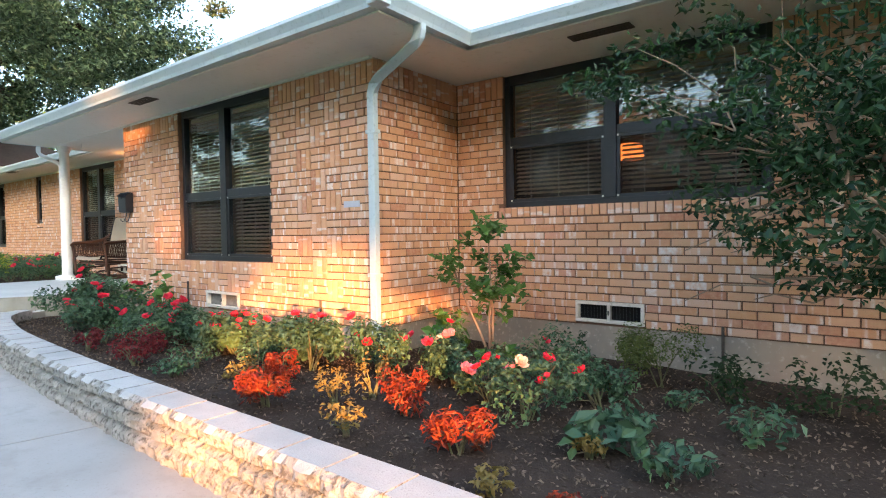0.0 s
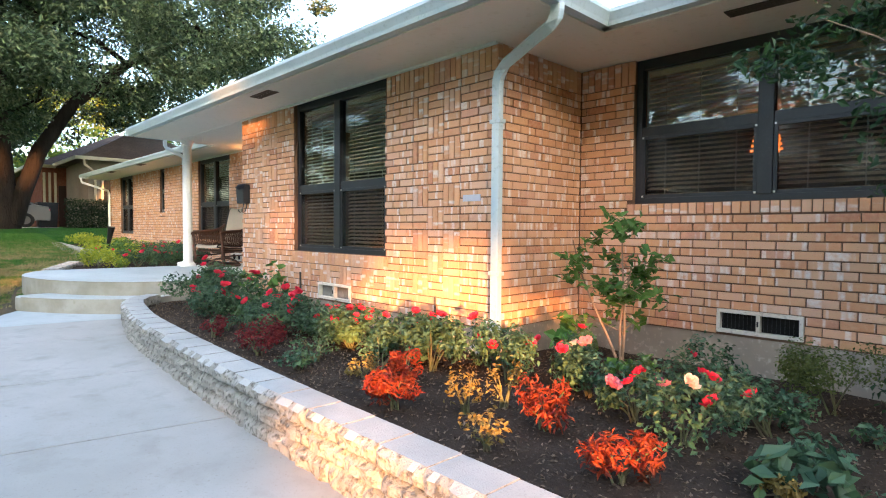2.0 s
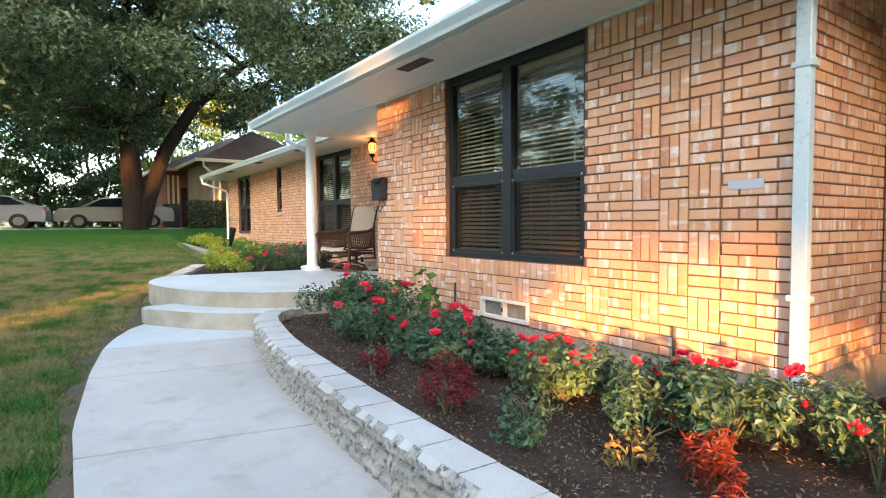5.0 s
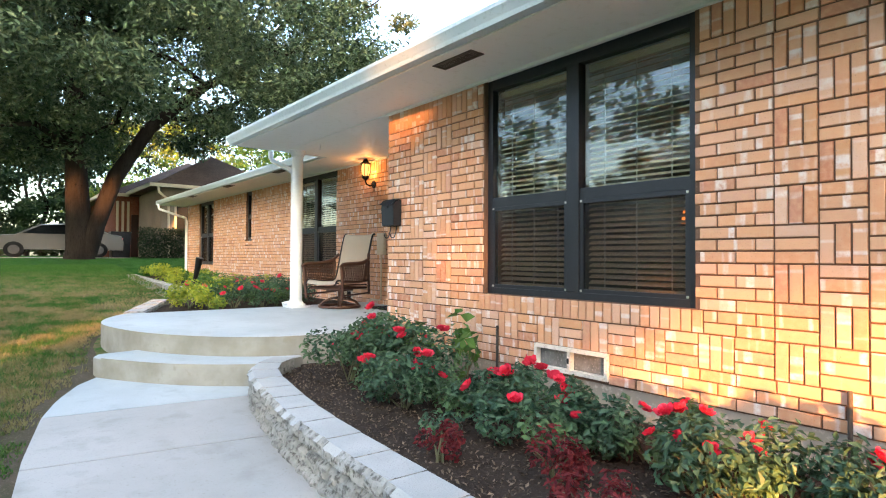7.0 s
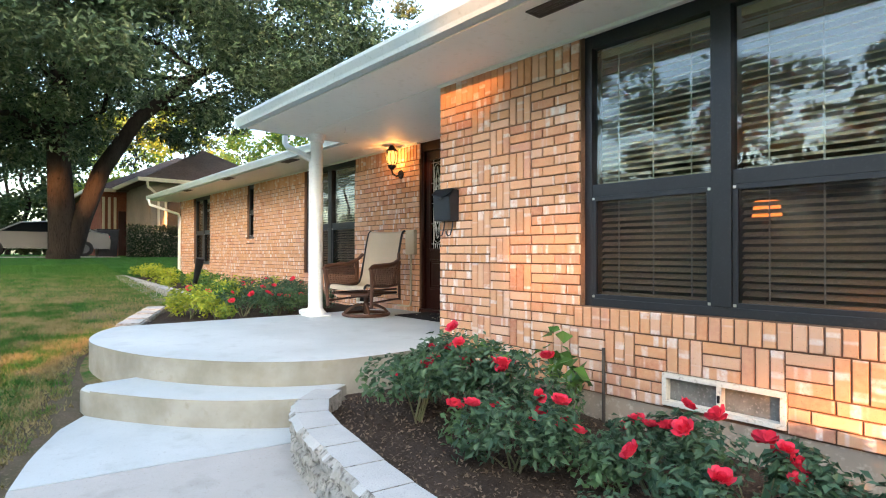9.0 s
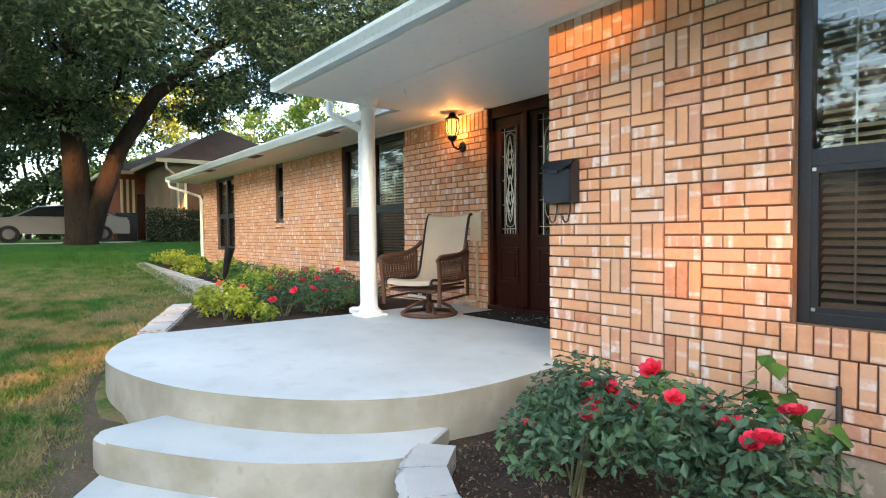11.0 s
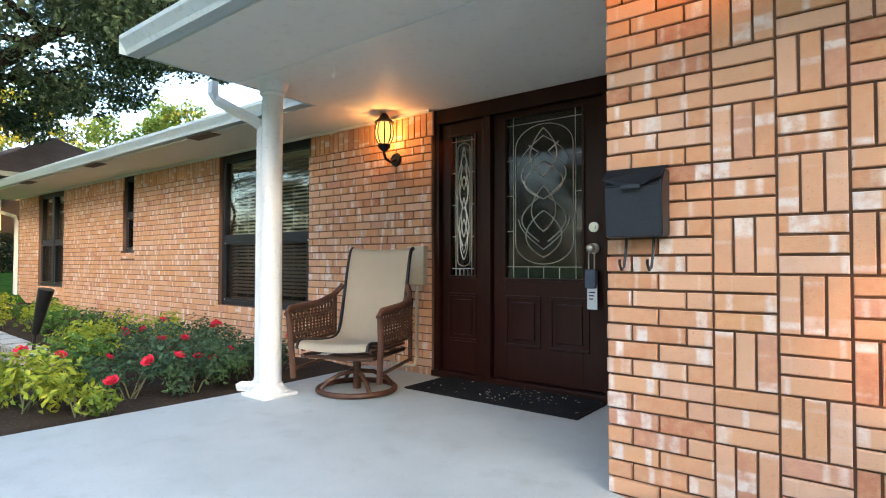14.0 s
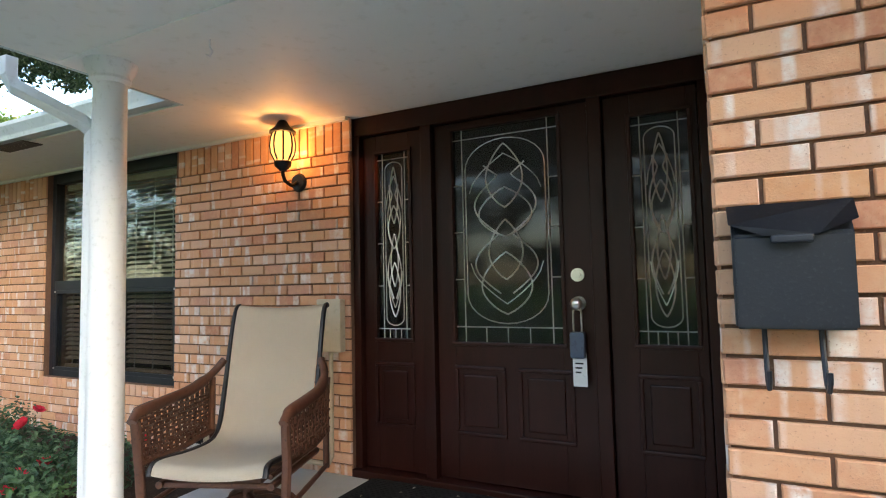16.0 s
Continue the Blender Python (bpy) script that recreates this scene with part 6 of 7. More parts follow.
def far_tree(x, y, ground, h, r, mat, seed, label, base=2.0, leaf=0.3, count=60, per=110, bark=None):
    rng = np.random.default_rng(seed)
    t = thing("tree", label, "tree", "background trees", (x, y, ground))
    bm = bmesh.new()
    limb(bm, rng, (0, 0, -0.2), (rng.normal(0, 0.3), rng.normal(0, 0.3), h * 0.75), 0.2, 0.05, 0.05, 9)
    part("trunk", bm, bark or M_BARK, t, smooth=True)
    centres, radii = [], []
    for _ in range(count):
        a, f = rng.uniform(0, 2 * math.pi), math.sqrt(rng.random())
        u = rng.random()
        prof = math.sin(math.pi * (0.12 + 0.8 * u)) ** 0.7
        centres.append(np.array((math.cos(a) * r * f * prof, math.sin(a) * r * f * prof, base + (h - base) * u)))
        radii.append(rng.uniform(0.14, 0.26) * r)
    p, n = clumps(rng, centres, radii, per, leaf)
    ob = new("crown", leaves_mesh("crown", p, n, leaf, mat, rng, 0.6, 0.7))
    ob.parent = t
    return t


# sunlight sits in the far leaves' colour; dim trees use the dark shade leaves
LIT, DIM = "tree above the neighbouring roofs, sunlight put into its yellow-green leaf colour", "dark green tree beyond the neighbouring house"
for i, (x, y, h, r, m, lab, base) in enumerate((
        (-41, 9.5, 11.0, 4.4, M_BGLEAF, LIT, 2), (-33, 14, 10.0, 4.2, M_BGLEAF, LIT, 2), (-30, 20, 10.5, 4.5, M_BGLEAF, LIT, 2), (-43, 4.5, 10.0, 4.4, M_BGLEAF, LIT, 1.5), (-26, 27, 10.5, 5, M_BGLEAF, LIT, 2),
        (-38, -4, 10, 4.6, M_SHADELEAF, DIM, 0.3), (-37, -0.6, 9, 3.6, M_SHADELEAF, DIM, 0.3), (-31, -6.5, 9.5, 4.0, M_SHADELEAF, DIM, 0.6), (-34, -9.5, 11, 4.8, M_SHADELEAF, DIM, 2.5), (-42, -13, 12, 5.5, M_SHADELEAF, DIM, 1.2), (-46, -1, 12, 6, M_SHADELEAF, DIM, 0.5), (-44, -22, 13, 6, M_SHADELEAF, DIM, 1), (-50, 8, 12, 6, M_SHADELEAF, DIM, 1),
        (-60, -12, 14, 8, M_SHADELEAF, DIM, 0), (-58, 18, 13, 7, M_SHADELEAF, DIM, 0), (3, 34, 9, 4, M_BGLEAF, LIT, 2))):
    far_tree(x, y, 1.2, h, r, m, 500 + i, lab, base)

# trees across the street
for i, (x, y, h, r) in enumerate(((-34, -27, 12, 6), (-25, -24, 11, 5.5), (-16, -25, 12.5, 6), (-8, -27, 11, 5.5), (0, -29, 12, 6), (-42, -32, 13, 7), (8, -33, 13, 7))):
    far_tree(x, y, 0.1, h, r, M_SHADELEAF if i % 2 else M_OAK, 540 + i, "dark green street tree across the road", 1.8, 0.36, 64, 100)


def sun_screen_row():
    """Trees with a hedge beneath them, added out of view on the sunset side to shape the low sun: it comes through
    between crowns and hedge.
    """
    sh = Vector((sun_dir.x, sun_dir.y, 0)).normalized()
    ax = Vector((-sh.y, sh.x, 0))
    D = 28.2
    rng = np.random.default_rng(77)

    # openings left in the leaves so sun patches land on chosen spots
    def gap(l, z):
        w = 0.25 * noise.noise((l * 1.3, z * 1.3, 4))
        if -0.06 < l < 0.42 and 4.72 < z < 5.25:
            return True
        if 1.55 + w < l < 3.95 + w and (1.95 if l < 3.25 else 2.42) + w * 0.5 < z < (3.02 if l < 1.95 else 3.28 if l < 2.9 else 2.78) + w * 1.3:
            return True
        if 0.52 + w * 0.3 < l < 0.9 + w * 0.3 and 3.1 < z < 4.3:
            return rng.random() < 0.72
        if l < -3.2 and 1.7 < z < 3.3 + 0.3 * w and noise.noise((l * 0.8, 7.7, 0)) > 0.02:
            return True
        if (-10.5 < l + w < -8.9 and 5.9 < z < 7.4) or (-11.5 < l < -10.95 and 6.2 < z < 7.2):
            return True
        return False

    for k in range(9):
        l0 = -22 + 4.4 * k
        t = thing("sun_screen_tree", "tall leafy tree added out of view to screen the low sun", "tree", "street trees", tuple(sh * D + ax * (l0 + 2.2)))
        tall = 15.0 if -13.5 < l0 < -3.5 else (11.0 if l0 < -13.5 else 11.5)
        n = 17000 if tall > 14 else 11000
        l = rng.uniform(l0 - 0.4, l0 + 4.8, n)
        z = rng.uniform(2.4, tall, n)
        d = rng.uniform(-1.4, 1.4, n)
        ok = np.array([(not gap(a, b)) and b < tall - 0.2 - 1.2 * abs(noise.noise((a * 0.5, 0, 1))) * 3 - 0.10 * (a - l0 - 2.2) ** 2 for a, b in zip(l, z)])
        c = np.array([tuple(sh * float(q) + ax * float(a - l0 - 2.2) + Vector((0, 0, float(b)))) for a, b, q in zip(l[ok], z[ok], d[ok])])
        ob = new("crown", leaves_mesh("crown", c, np.tile((0, 0, 0.3), (len(c), 1)), 0.44, M_SHADELEAF, rng, 0.6, 1.0))
        ob.parent = t
        bm = bmesh.new()
        limb(bm, rng, (0, 0, -0.2), (0.1, 0.1, 8), 0.1, 0.04, 0.03, 8)
        part("trunk", bm, M_BARK, t, smooth=True)
        hdg = thing("hedge", "dark green hedge added out of view below the sun-screening trees", "hedge", "street hedges", tuple(sh * (D + 0.3) + ax * (l0 + 2.2)))
        n = 3600
        l = rng.uniform(l0 - 0.2, l0 + 4.6, n)
        z = rng.uniform(0.0, 2.6, n)
        d = rng.uniform(-0.5, 0.5, n)
        ok = np.array([not gap(a, b) for a, b in zip(l, z)])
        c = np.array([tuple(sh * float(q) + ax * float(a - l0 - 2.2) + Vector((0, 0, float(b)))) for a, b, q in zip(l[ok], z[ok], d[ok])])
        ob = new("foliage", leaves_mesh("foliage", c, np.tile((0, 0, 0.3), (len(c), 1)), 0.30, M_SHADELEAF, rng, 0.7, 1.0))
        ob.parent = hdg


sun_screen_row()


def build_myrtle():
    """Crape myrtle at the right end of the bed: several leaning trunks and a hanging crown."""
    x, y = 8.12, 0.12
    z = soil_z(x, y)
    t = thing("crape_myrtle", "crape myrtle with slender tan trunks and dark leaves", "tree", loc=(x, y, z))
    rng = np.random.default_rng(63)
    centres, radii = [], []
    for k, e in enumerate(((-0.30, -0.05, 1.7), (-0.12, 0.2, 1.8), (0.25, -0.1, 1.8), (0.05, -0.3, 1.75), (0.4, 0.25, 1.7))):
        bm = bmesh.new()
        b = (0.14 + 0.12 * math.cos(k * 1.3), 0.12 * math.sin(k * 1.3), -0.05)
        line = limb(bm, rng, b, e, 0.030, 0.018, 0.06, 9)
        part("trunk", bm, M_MYRTLE, t, smooth=True)
        for j in range(7):
            a = rng.uniform(0, 2 * math.pi)
            s = line[rng.integers(3, 7)]
            L = rng.uniform(0.5, 1.15)
            end = (s.x + math.cos(a) * L, s.y + math.sin(a) * L * 0.75, s.z + rng.uniform(-0.25, 1.2))
            bm = bmesh.new()
            ln = limb(bm, rng, s, end, 0.012, 0.003, 0.15, 5, 6)
            part("branch", bm, M_MYRTLE, t, smooth=True)
            for p in ln[1:]:
                centres.append(np.array(p) + rng.normal(0, 0.07, 3))
                radii.append(rng.uniform(0.13, 0.28))
    for dx, dy, dz in ((-1.15, -0.2, 1.95), (-1.0, 0.1, 1.7), (-0.85, -0.3, 1.2), (-0.95, -0.2, 0.98), (-1.3, 0.0, 2.25), (-0.6, -0.4, 1.5), (-1.45, -0.1, 2.0), (-0.75, -0.35, 1.05), (-0.9, 0.2, 2.3)):
        for _ in range(3):
            centres.append(np.array((dx, dy, dz)) + rng.normal(0, 0.1, 3))
            radii.append(rng.uniform(0.12, 0.24))
        bm = bmesh.new()
        limb(bm, rng, (-0.2, 0, 1.4), (dx, dy, dz), 0.009, 0.003, 0.12, 5, 6)
        part("branch", bm, M_MYRTLE, t, smooth=True)
    for _ in range(34):
        centres.append(np.array((rng.uniform(-0.7, 0.7), rng.uniform(-0.5, 0.4), rng.uniform(1.35, 2.5))))
        radii.append(rng.uniform(0.14, 0.26))
    p, n = clumps(rng, centres, radii, 46, 0.06)
    hang = p[:, 2] > np.interp(p[:, 0], (-1.6, -1.0, -0.55, -0.2, 0.6), (1.75, 1.35, 0.95, 0.75, 0.6)) + 0.12 * np.sin(p[:, 1] * 9)
    p, n = p[hang], n[hang]
    ob = new("crown", leaves_mesh("crown", p, n, 0.058, M_MYRTLELEAF, rng, 0.5, 0.7))
    ob.parent = t


build_myrtle()


# ---- neighbouring house, cars, hedge ----
def build_neighbour():
    h = thing("neighbour_house", "low tan brick neighbouring house with brown hipped roof", "house")
    g, ev = 1.2, 4.2
    bm = bmesh.new()
    bx(bm, -32, -20.0, 2.27, 7.7, g - 0.3, ev)
    part("wall", bm, M_SIDING, h)
    bm = bmesh.new()
    bx(bm, -38, -24.4, 1.3, 9.7, g - 0.3, ev - 0.05)
    part("wall", bm, M_DARKBRICK, h, "dark red brick front wing")

    def hip(x0, x1, y0, y1, z, rise, over=0.5):
        bm = bmesh.new()
        x0, x1, y0, y1 = x0 - over, x1 + over, y0 - over, y1 + over
        half = min(x1 - x0, y1 - y0) / 2
        c = [bm.verts.new(p) for p in ((x0, y0, z), (x1, y0, z), (x1, y1, z), (x0, y1, z))]
        if x1 - x0 > y1 - y0:
            r = [bm.verts.new(((x0 + half), (y0 + y1) / 2, z + rise)), bm.verts.new(((x1 - half), (y0 + y1) / 2, z + rise))]
            fs = ((c[0], c[1], r[1], r[0]), (c[1], c[2], r[1]), (c[2], c[3], r[0], r[1]), (c[3], c[0], r[0]))
        else:
            r = [bm.verts.new(((x0 + x1) / 2, y0 + half, z + rise)), bm.verts.new(((x0 + x1) / 2, y1 - half, z + rise))]
            fs = ((c[0], c[1], r[0]), (c[1], c[2], r[1], r[0]), (c[2], c[3], r[1]), (c[3], c[0], r[0], r[1]))
        for f in fs:
            bm.faces.new(f)
        bm.faces.new(c[::-1])
        return bm
    part("roof", hip(-32, -20.0, 2.27, 7.7, ev, 1.95), M_SHINGLE, h)
    part("roof", hip(-38, -24.4, 1.3, 9.7, ev - 0.05, 2.5), M_SHINGLE, h)
    for pts in ([(-19.45, 8.2, ev - 0.05), (-19.45, 1.75, ev - 0.05), (-24, 1.75, ev - 0.05)], [(-23.85, 1.75, ev - 0.12), (-23.85, 0.78, ev - 0.12), (-38, 0.78, ev - 0.12)]):
        bm = bmesh.new()
        strip(bm, [(0, 0), (0.1, 0), (0.1, 0.14), (0, 0.14)], pts)
        part("gutter", bm, M_CREAM, h)
    for y0, y1 in ((2.75, 4.3),):
        bm = bmesh.new()
        bx(bm, -20.02, -19.94, y0, y1, g + 0.9, g + 2.4, 0.01)
        w = part("window", bm, M_CREAM, h)
        for k in range(2):
            bm = bmesh.new()
            m = (y1 - y0) / 2
            bx(bm, -19.945, -19.93, y0 + 0.08 + m * k, y0 + m - 0.05 + m * k, g + 1.0, g + 2.3)
            part("pane", bm, M_CARGLASS, w)
    for y in (1.33, 1.55, 1.77):
        bm = bmesh.new()
        bx(bm, -24.39, -24.33, y, y + 0.1, g, ev - 0.3, 0.01)
        part("porch_column", bm, M_CREAM, h)
    bm = bmesh.new()
    bx(bm, -24.39, -24.35, 1.95, 2.25, g, g + 2.1, 0.01)
    part("door", bm, M_DARKWOOD, h)
    bm = bmesh.new()
    tube(bm, [(-19.4, 2.0, ev), (-19.5, 2.05, ev - 0.25), (-19.9, 2.5, ev - 0.5), (-19.92, 2.55, g)], 0.05, 6)
    part("downspout", bm, M_CREAM, h)
    hd = thing("hedge", "dark clipped hedge before the neighbouring house", "hedge", loc=(-18.6, 3.6, 1.2))
    rng = np.random.default_rng(90)
    n = 9000
    c = np.c_[rng.uniform(-0.5, 0.5, n), rng.uniform(-2.4, 2.2, n), rng.uniform(0, 1.3, n) - 0.12 * rng.random(n)]
    ob = new("foliage", leaves_mesh("foliage", c, np.tile((0, 0, 0.5), (n, 1)), 0.09, M_HEDGE, rng, 0.6, 0.8))
    ob.parent = hd
    bn = thing("trash_bin", "dark wheeled bin beside the neighbouring house", "bin", loc=(-21.0, 0.95, 1.25))
    bm = bmesh.new()
    vs = bmesh.ops.create_cone(bm, cap_ends=True, segments=4, radius1=0.44, radius2=0.50, depth=1.0, matrix=Matrix.Translation((0, 0, 0.55)) @ Matrix.Rotation(radians(45), 4, "Z"))
    part("body", bm, M_IRON, bn)
    bm = bmesh.new()
    bx(bm, -0.37, 0.37, -0.37, 0.37, 1.05, 1.11, 0.02)
    part("lid", bm, M_IRON, bn)


build_neighbour()


def build_car(x, y, rz, paint, label):
    c = thing("car", label, "car", "parked cars", (x, y, 1.315), rz)
    c.scale = (0.94, 0.94, 0.9)
    L, W = 4.6, 0.88
    side = [(-2.3, 0.35), (-2.28, 0.7), (-2.1, 0.88), (-1.35, 0.95), (-0.55, 1.38), (0.35, 1.45), (1.15, 1.38), (1.85, 1.02), (2.22, 0.96), (2.3, 0.7), (2.28, 0.32)]
    bm = bmesh.new()
    rows = []
    for yy, k in ((-W, 0.96), (-W * 0.8, 1.0), (0, 1.01), (W * 0.8, 1.0), (W, 0.96)):
        rows.append([bm.verts.new((px, yy * (1 - 0.16 * max(0, pz - 0.9) / 0.5), 0.3 + (pz - 0.3) * k)) for px, pz in side])
    for r, s in zip(rows, rows[1:]):
        for k in range(len(side) - 1):
            bm.faces.new((r[k], r[k + 1], s[k + 1], s[k]))
    bm.faces.new(rows[0])
    bm.faces.new(rows[-1])
    bm.faces.new([r[0] for r in rows] + [r[-1] for r in rows[::-1]])
    part("body", bm, paint, c, smooth=True)
    for s in (-1, 1):
        for pts in (((-1.15, 0.98), (-0.55, 1.32), (0.25, 1.38), (0.25, 0.98)), ((0.33, 0.98), (0.33, 1.38), (1.1, 1.32), (1.65, 1.02))):
            bm = bmesh.new()
            f = bm.faces.new([bm.verts.new((px, s * W * (1 - 0.16 * max(0, pz - 0.9) / 0.5) + s * 0.006, pz)) for px, pz in pts])
            bmesh.ops.solidify(bm, geom=[f], thickness=0.01)
            part("side_window", bm, M_CARGLASS, c)
    for pts in (((-1.33, 0.97), (-0.6, 1.37)), ((1.2, 1.37), (1.83, 1.04))):
        bm = bmesh.new()
        (a, z0), (b, z1) = pts
        f = bm.faces.new([bm.verts.new(p) for p in ((a - 0.01, -0.7, z0 + 0.015), (a - 0.01, 0.7, z0 + 0.015), (b, 0.62, z1 + 0.02), (b, -0.62, z1 + 0.02))])
        bmesh.ops.solidify(bm, geom=[f], thickness=0.01)
        part("windscreen", bm, M_CARGLASS, c)
    for wx in (-1.4, 1.4):
        for s in (-1, 1):
            bm = bmesh.new()
            cyl(bm, (wx, s * 0.70, 0.32), (wx, s * 0.90, 0.32), 0.32, seg=24)
            wh = part("wheel", bm, M_TYRE, c, smooth=True)
            bm = bmesh.new()
            cyl(bm, (wx, s * 0.89, 0.32), (wx, s * 0.915, 0.32), 0.20, 0.17, 16)
            part("rim", bm, M_RIM, wh, smooth=True)
    for s in (-1, 1):
        bm = bmesh.new()
        bx(bm, 2.18, 2.29, s * 0.55 - 0.15, s * 0.55 + 0.15, 0.72, 0.86, 0.02)
        part("tail_light", bm, M_PETAL, c)
        bm = bmesh.new()
        bx(bm, -2.30, -2.2, s * 0.55 - 0.16, s * 0.55 + 0.16, 0.62, 0.76, 0.02)
        part("headlight", bm, M_CHROME, c)


build_car(-21.4, -1.1, 86, M_CARPAINT, "silver sedan parked in the neighbouring drive")
build_car(-21.2, -5.6, 84, M_CARDARK, "dark grey car parked behind the silver sedan")
bm = bmesh.new()
bx(bm, -24.3, -18.6, -12, 1.0, 0.6, 1.315)
structure("driveway", bm, M_CONC, "concrete driveway of the neighbouring house", "driveway")

# ---- bricks, laid last ----
def lay_courses(u0, u1, z0, z1, holes, shift=0.0):
    """Running bond as rectangles (u0, u1, z0, z1, upright)."""
    out = []
    k = 0
    z = z0
    while z < z1 - 0.03:
        top = min(z + COURSE, z1)
        free = [(u0, u1)]
        for h in holes:
            if h[2] < (z + top) / 2 < h[3]:
                free = [q for a, b in free for q in ((a, min(b, h[0])), (max(a, h[1]), b)) if q[1] - q[0] > 0.02]
        for a, b in free:
            u = u0 + shift - (UNIT / 2 if k % 2 else UNIT)
            while u < b:
                p, q = max(u, a), min(u + UNIT, b)
                if q - p > 0.035:
                    out.append((p, q, z, top, False))
                u += UNIT
        z += COURSE
        k += 1
    return out


def soldiers(u0, u1, z0, z1, holes, w=COURSE):
    out = []
    n = round((u1 - u0) / w)
    for i in range(n):
        a, b = u0 + (u1 - u0) * i / n, u0 + (u1 - u0) * (i + 1) / n
        if not any(h[0] < (a + b) / 2 < h[1] and h[2] < (z0 + z1) / 2 < h[3] for h in holes):
            out.append((a, b, z0, z1, True))
    return out


def basket(u0, cols, z0, rows, odd=0):
    out = []
    for c in range(cols):
        for r in range(rows):
            a, z = u0 + c * UNIT, z0 + r * UNIT
            for k in range(3):
                if (c + r + odd) % 2:
                    out.append((a + k * UNIT / 3, a + (k + 1) * UNIT / 3, z, z + UNIT, True))
                else:
                    out.append((a, a + UNIT, z + k * UNIT / 3, z + (k + 1) * UNIT / 3, False))
    return out


brick_rng = random.Random(21)
brick_meshes = {}


def brick_shape(w, h, jit):
    """Vertices and faces of one brick face, centred, facing -y, with worn edges."""
    g, c = 0.0048, 0.003
    a, b = w / 2 - g, h / 2 - g
    j = [brick_rng.uniform(-jit, jit) for _ in range(8)]
    v = [(-a, 0.02, -b), (a, 0.02, -b), (a, 0.02, b), (-a, 0.02, b),
         (-a, c, -b), (a, c, -b), (a, c, b), (-a, c, b),
         (-a + c + j[0], 0, -b + c + j[1]), (a - c + j[2], 0, -b + c + j[3]), (a - c + j[4], 0, b - c + j[5]), (-a + c + j[6], 0, b - c + j[7])]
    f = [(8, 9, 10, 11)]
    for k in range(4):
        m = (k + 1) % 4
        f += [(4 + k, 4 + m, 8 + m, 8 + k), (k, m, 4 + m, 4 + k)]
    return v, f


def lay(wall, rects, origin, turn, single):
    """Bricks on a wall: as parts of their own where single says so, else joined."""
    base = Matrix.Translation(origin) @ Matrix.Rotation(turn, 4, "Z")
    runs = {False: ([], []), True: ([], [])}
    for u0, u1, z0, z1, up in rects:
        m = base @ Matrix.Translation(((u0 + u1) / 2, brick_rng.uniform(-0.0025, 0.0025), (z0 + z1) / 2)) @ Matrix.Rotation(radians(brick_rng.uniform(-0.5, 0.5)), 4, "Y")
        if single(u0, z0):
            key = (round(u1 - u0, 2), round(z1 - z0, 2), up)
            if key not in brick_meshes:
                me = bpy.data.meshes.new("brick")
                v, f = brick_shape(u1 - u0, z1 - z0, 0.0012)
                me.from_pydata(v, [], f)
                me.materials.append(M_BRICK[up])
                brick_meshes[key] = me
            ob = new("brick", brick_meshes[key])
            ob.parent = wall
            ob.matrix_basis = m
        else:
            v, f = brick_shape(u1 - u0, z1 - z0, 0.0015)
            verts, faces = runs[up]
            n = len(verts)
            verts.extend([tuple(m @ Vector(p)) for p in v])
            faces.extend([tuple(i + n for i in q) for q in f])
    for up, (verts, faces) in runs.items():
        if not verts:
            continue
        me = bpy.data.meshes.new("brickwork")
        me.from_pydata(verts, [], faces)
        me.materials.append(M_BRICKS[up])
        ob = new("brickwork", me)
        ob.parent = wall
        tagged(ob, "rows of salmon and orange bricks", "", "", "stuff")


WALLS = bpy.data.objects
PANEL_Z, ROWS_UP, SOLDIER = 0.75, 9, 2.645
no = lambda u, z: False
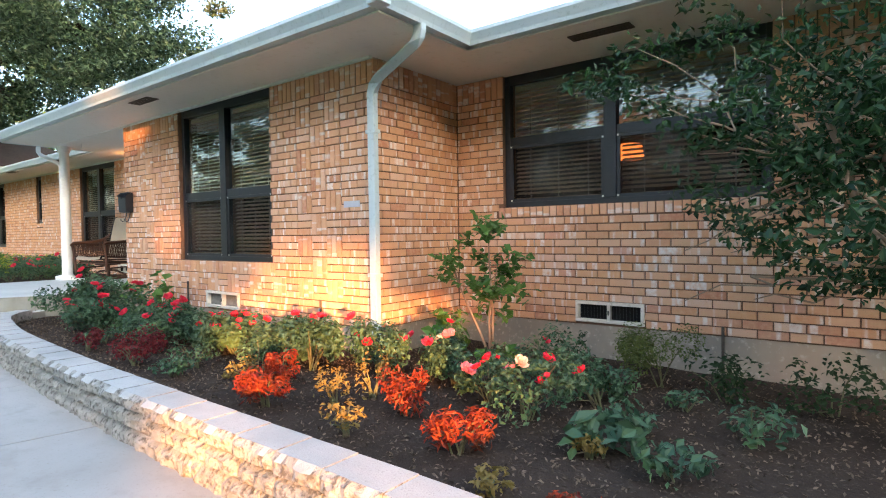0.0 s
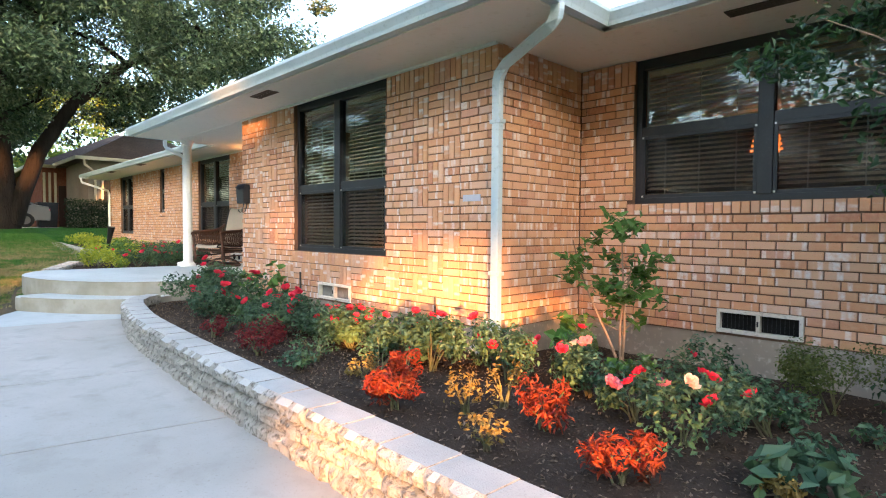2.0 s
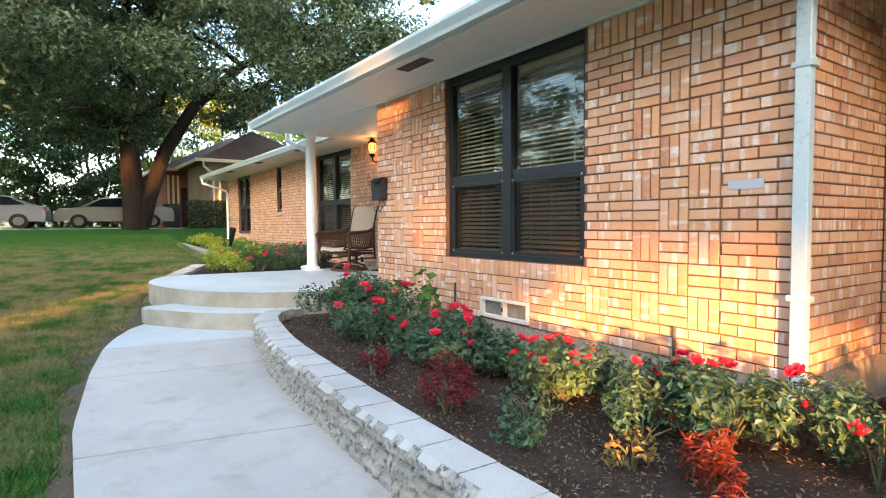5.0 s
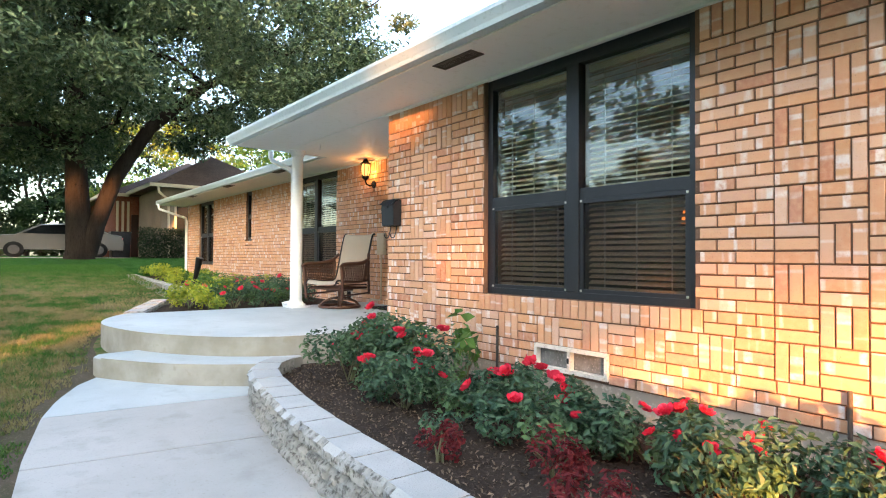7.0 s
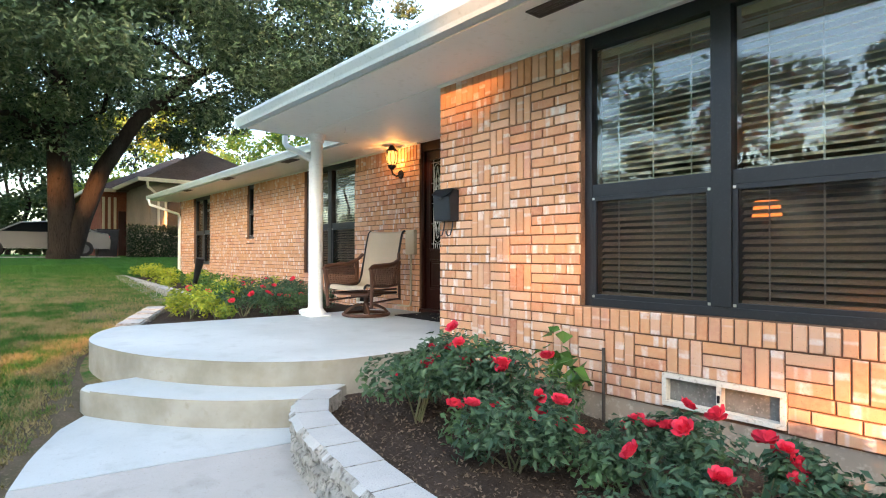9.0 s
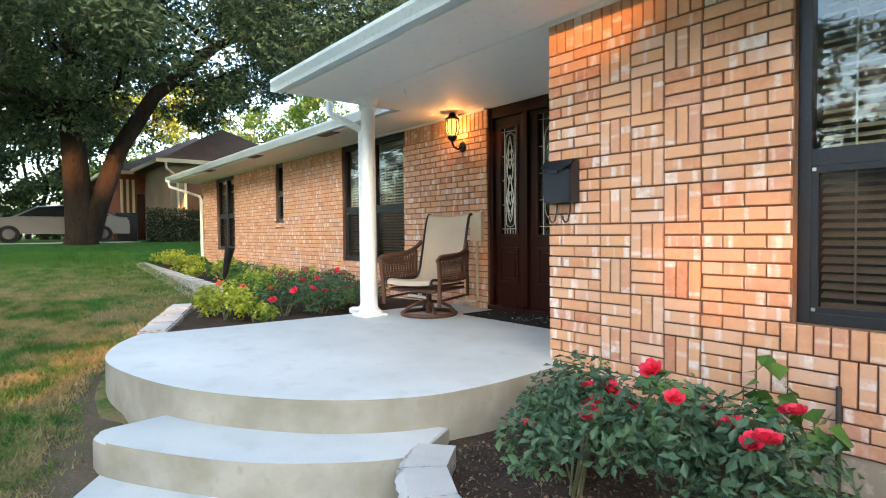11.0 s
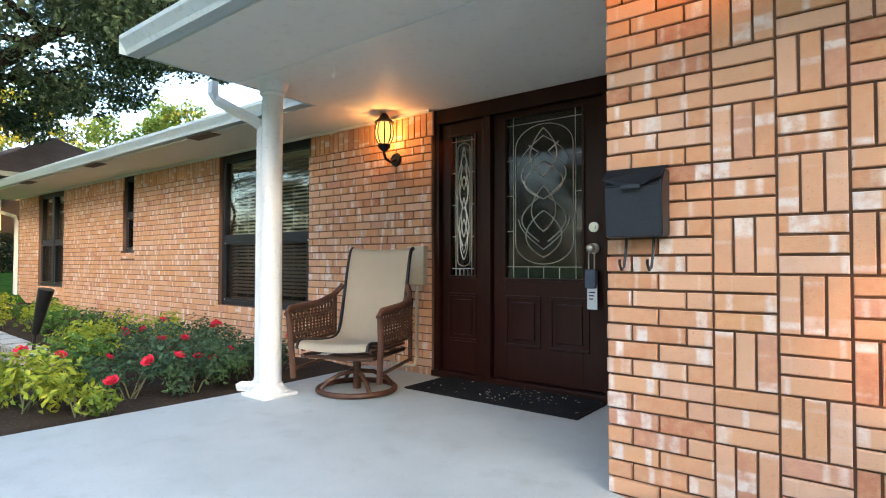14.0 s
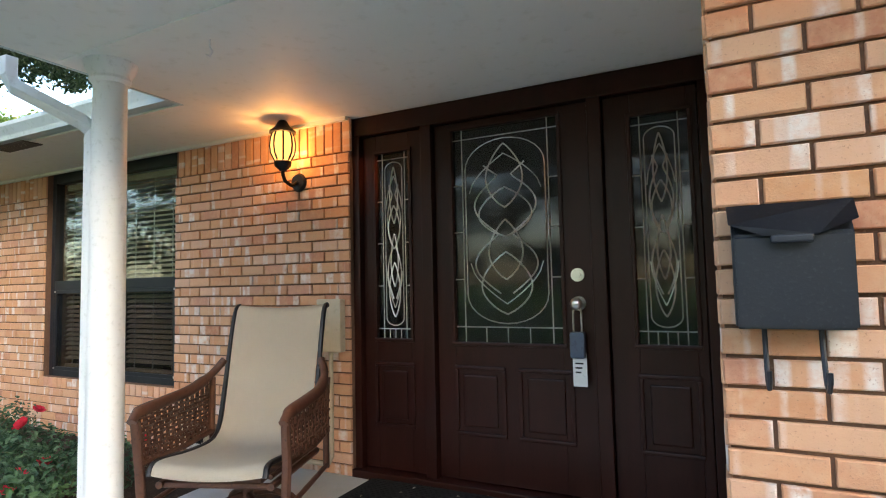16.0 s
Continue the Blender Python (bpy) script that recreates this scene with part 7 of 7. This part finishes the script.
# front wall: two basket-weave panels and one basket row below the window
win, ven = WINDOWS["front"], VENTS["front"]
sill = (win[0] - 0.05, win[1] + 0.05, PANEL_Z + UNIT, win[2], 0)
panels = [(0.397, 0.397 + 3 * UNIT, PANEL_Z, PANEL_Z + 9 * UNIT), (3.645, 3.645 + 3 * UNIT, PANEL_Z, PANEL_Z + 9 * UNIT), (1.006, 3.645, PANEL_Z, PANEL_Z + UNIT)]
holes = [win[:4], ven[:4], sill[:4]] + panels
rects = lay_courses(0.0, EAST, BASE, SOLDIER, holes) + soldiers(0.0, EAST, SOLDIER, SOFFIT, [win[:4]])
rects += basket(0.397, 3, PANEL_Z, ROWS_UP, 1) + basket(3.645, 3, PANEL_Z, ROWS_UP, 1)
row = [r for r in basket(0.991 + 0.015, 13, PANEL_Z, 1, 0) if not (r[0] < ven[1] and r[1] > ven[0] and r[2] < ven[3] - 0.01)]
rects += row + soldiers(sill[0], sill[1], sill[2], sill[3], [])
lay(WALLS["wall_front"], rects, (0, FRONT, 0), 0, lambda u, z: u < 1.2)
# the wall right of the corner
win, ven = WINDOWS["right"], VENTS["right"]
sill = (win[0] - 0.05, win[1] + 0.05, win[2] - 0.10, win[2])
lay(WALLS["wall_right"], lay_courses(EAST, 12.8, BASE, SOLDIER, [win[:4], ven[:4], sill], 0.05) + soldiers(EAST, 12.8, SOLDIER, SOFFIT, [win[:4]]) + soldiers(*sill, []), (0, RIGHT_Y, 0), 0, lambda u, z: 4.75 < u < 7.3 and z < 1.1)
# the wall behind the porch
hs = [w[:4] for w in WINDOWS.values() if w[4] == BACK] + [VENTS["porch"][:4], DOOR]
sills = [(w[0] - 0.05, w[1] + 0.05, w[2] - 0.09, w[2]) for w in WINDOWS.values() if w[4] == BACK]
rects = lay_courses(-12.55, -0.03, BASE, SOLDIER, hs + sills, 0.1) + soldiers(-12.55, -0.03, SOLDIER, SOFFIT, hs)
for s in sills:
    rects += soldiers(*s, [])
lay(WALLS["wall_back"], rects, (0, BACK, 0), 0, lambda u, z: u > -3.5)
# the two returns
lay(WALLS["wall_return_east"], lay_courses(0.0, RIGHT_Y, BASE, SOLDIER, [], 0.1) + soldiers(0.0, RIGHT_Y, SOLDIER, SOFFIT, []), (EAST, 0, 0), radians(90), lambda u, z: True)
lay(WALLS["wall_return_porch"], lay_courses(-BACK, 0.0, BASE, SOLDIER, [], 0.1) + soldiers(-BACK, 0.0, SOLDIER, SOFFIT, []), (0, 0, 0), radians(-90), lambda u, z: True)
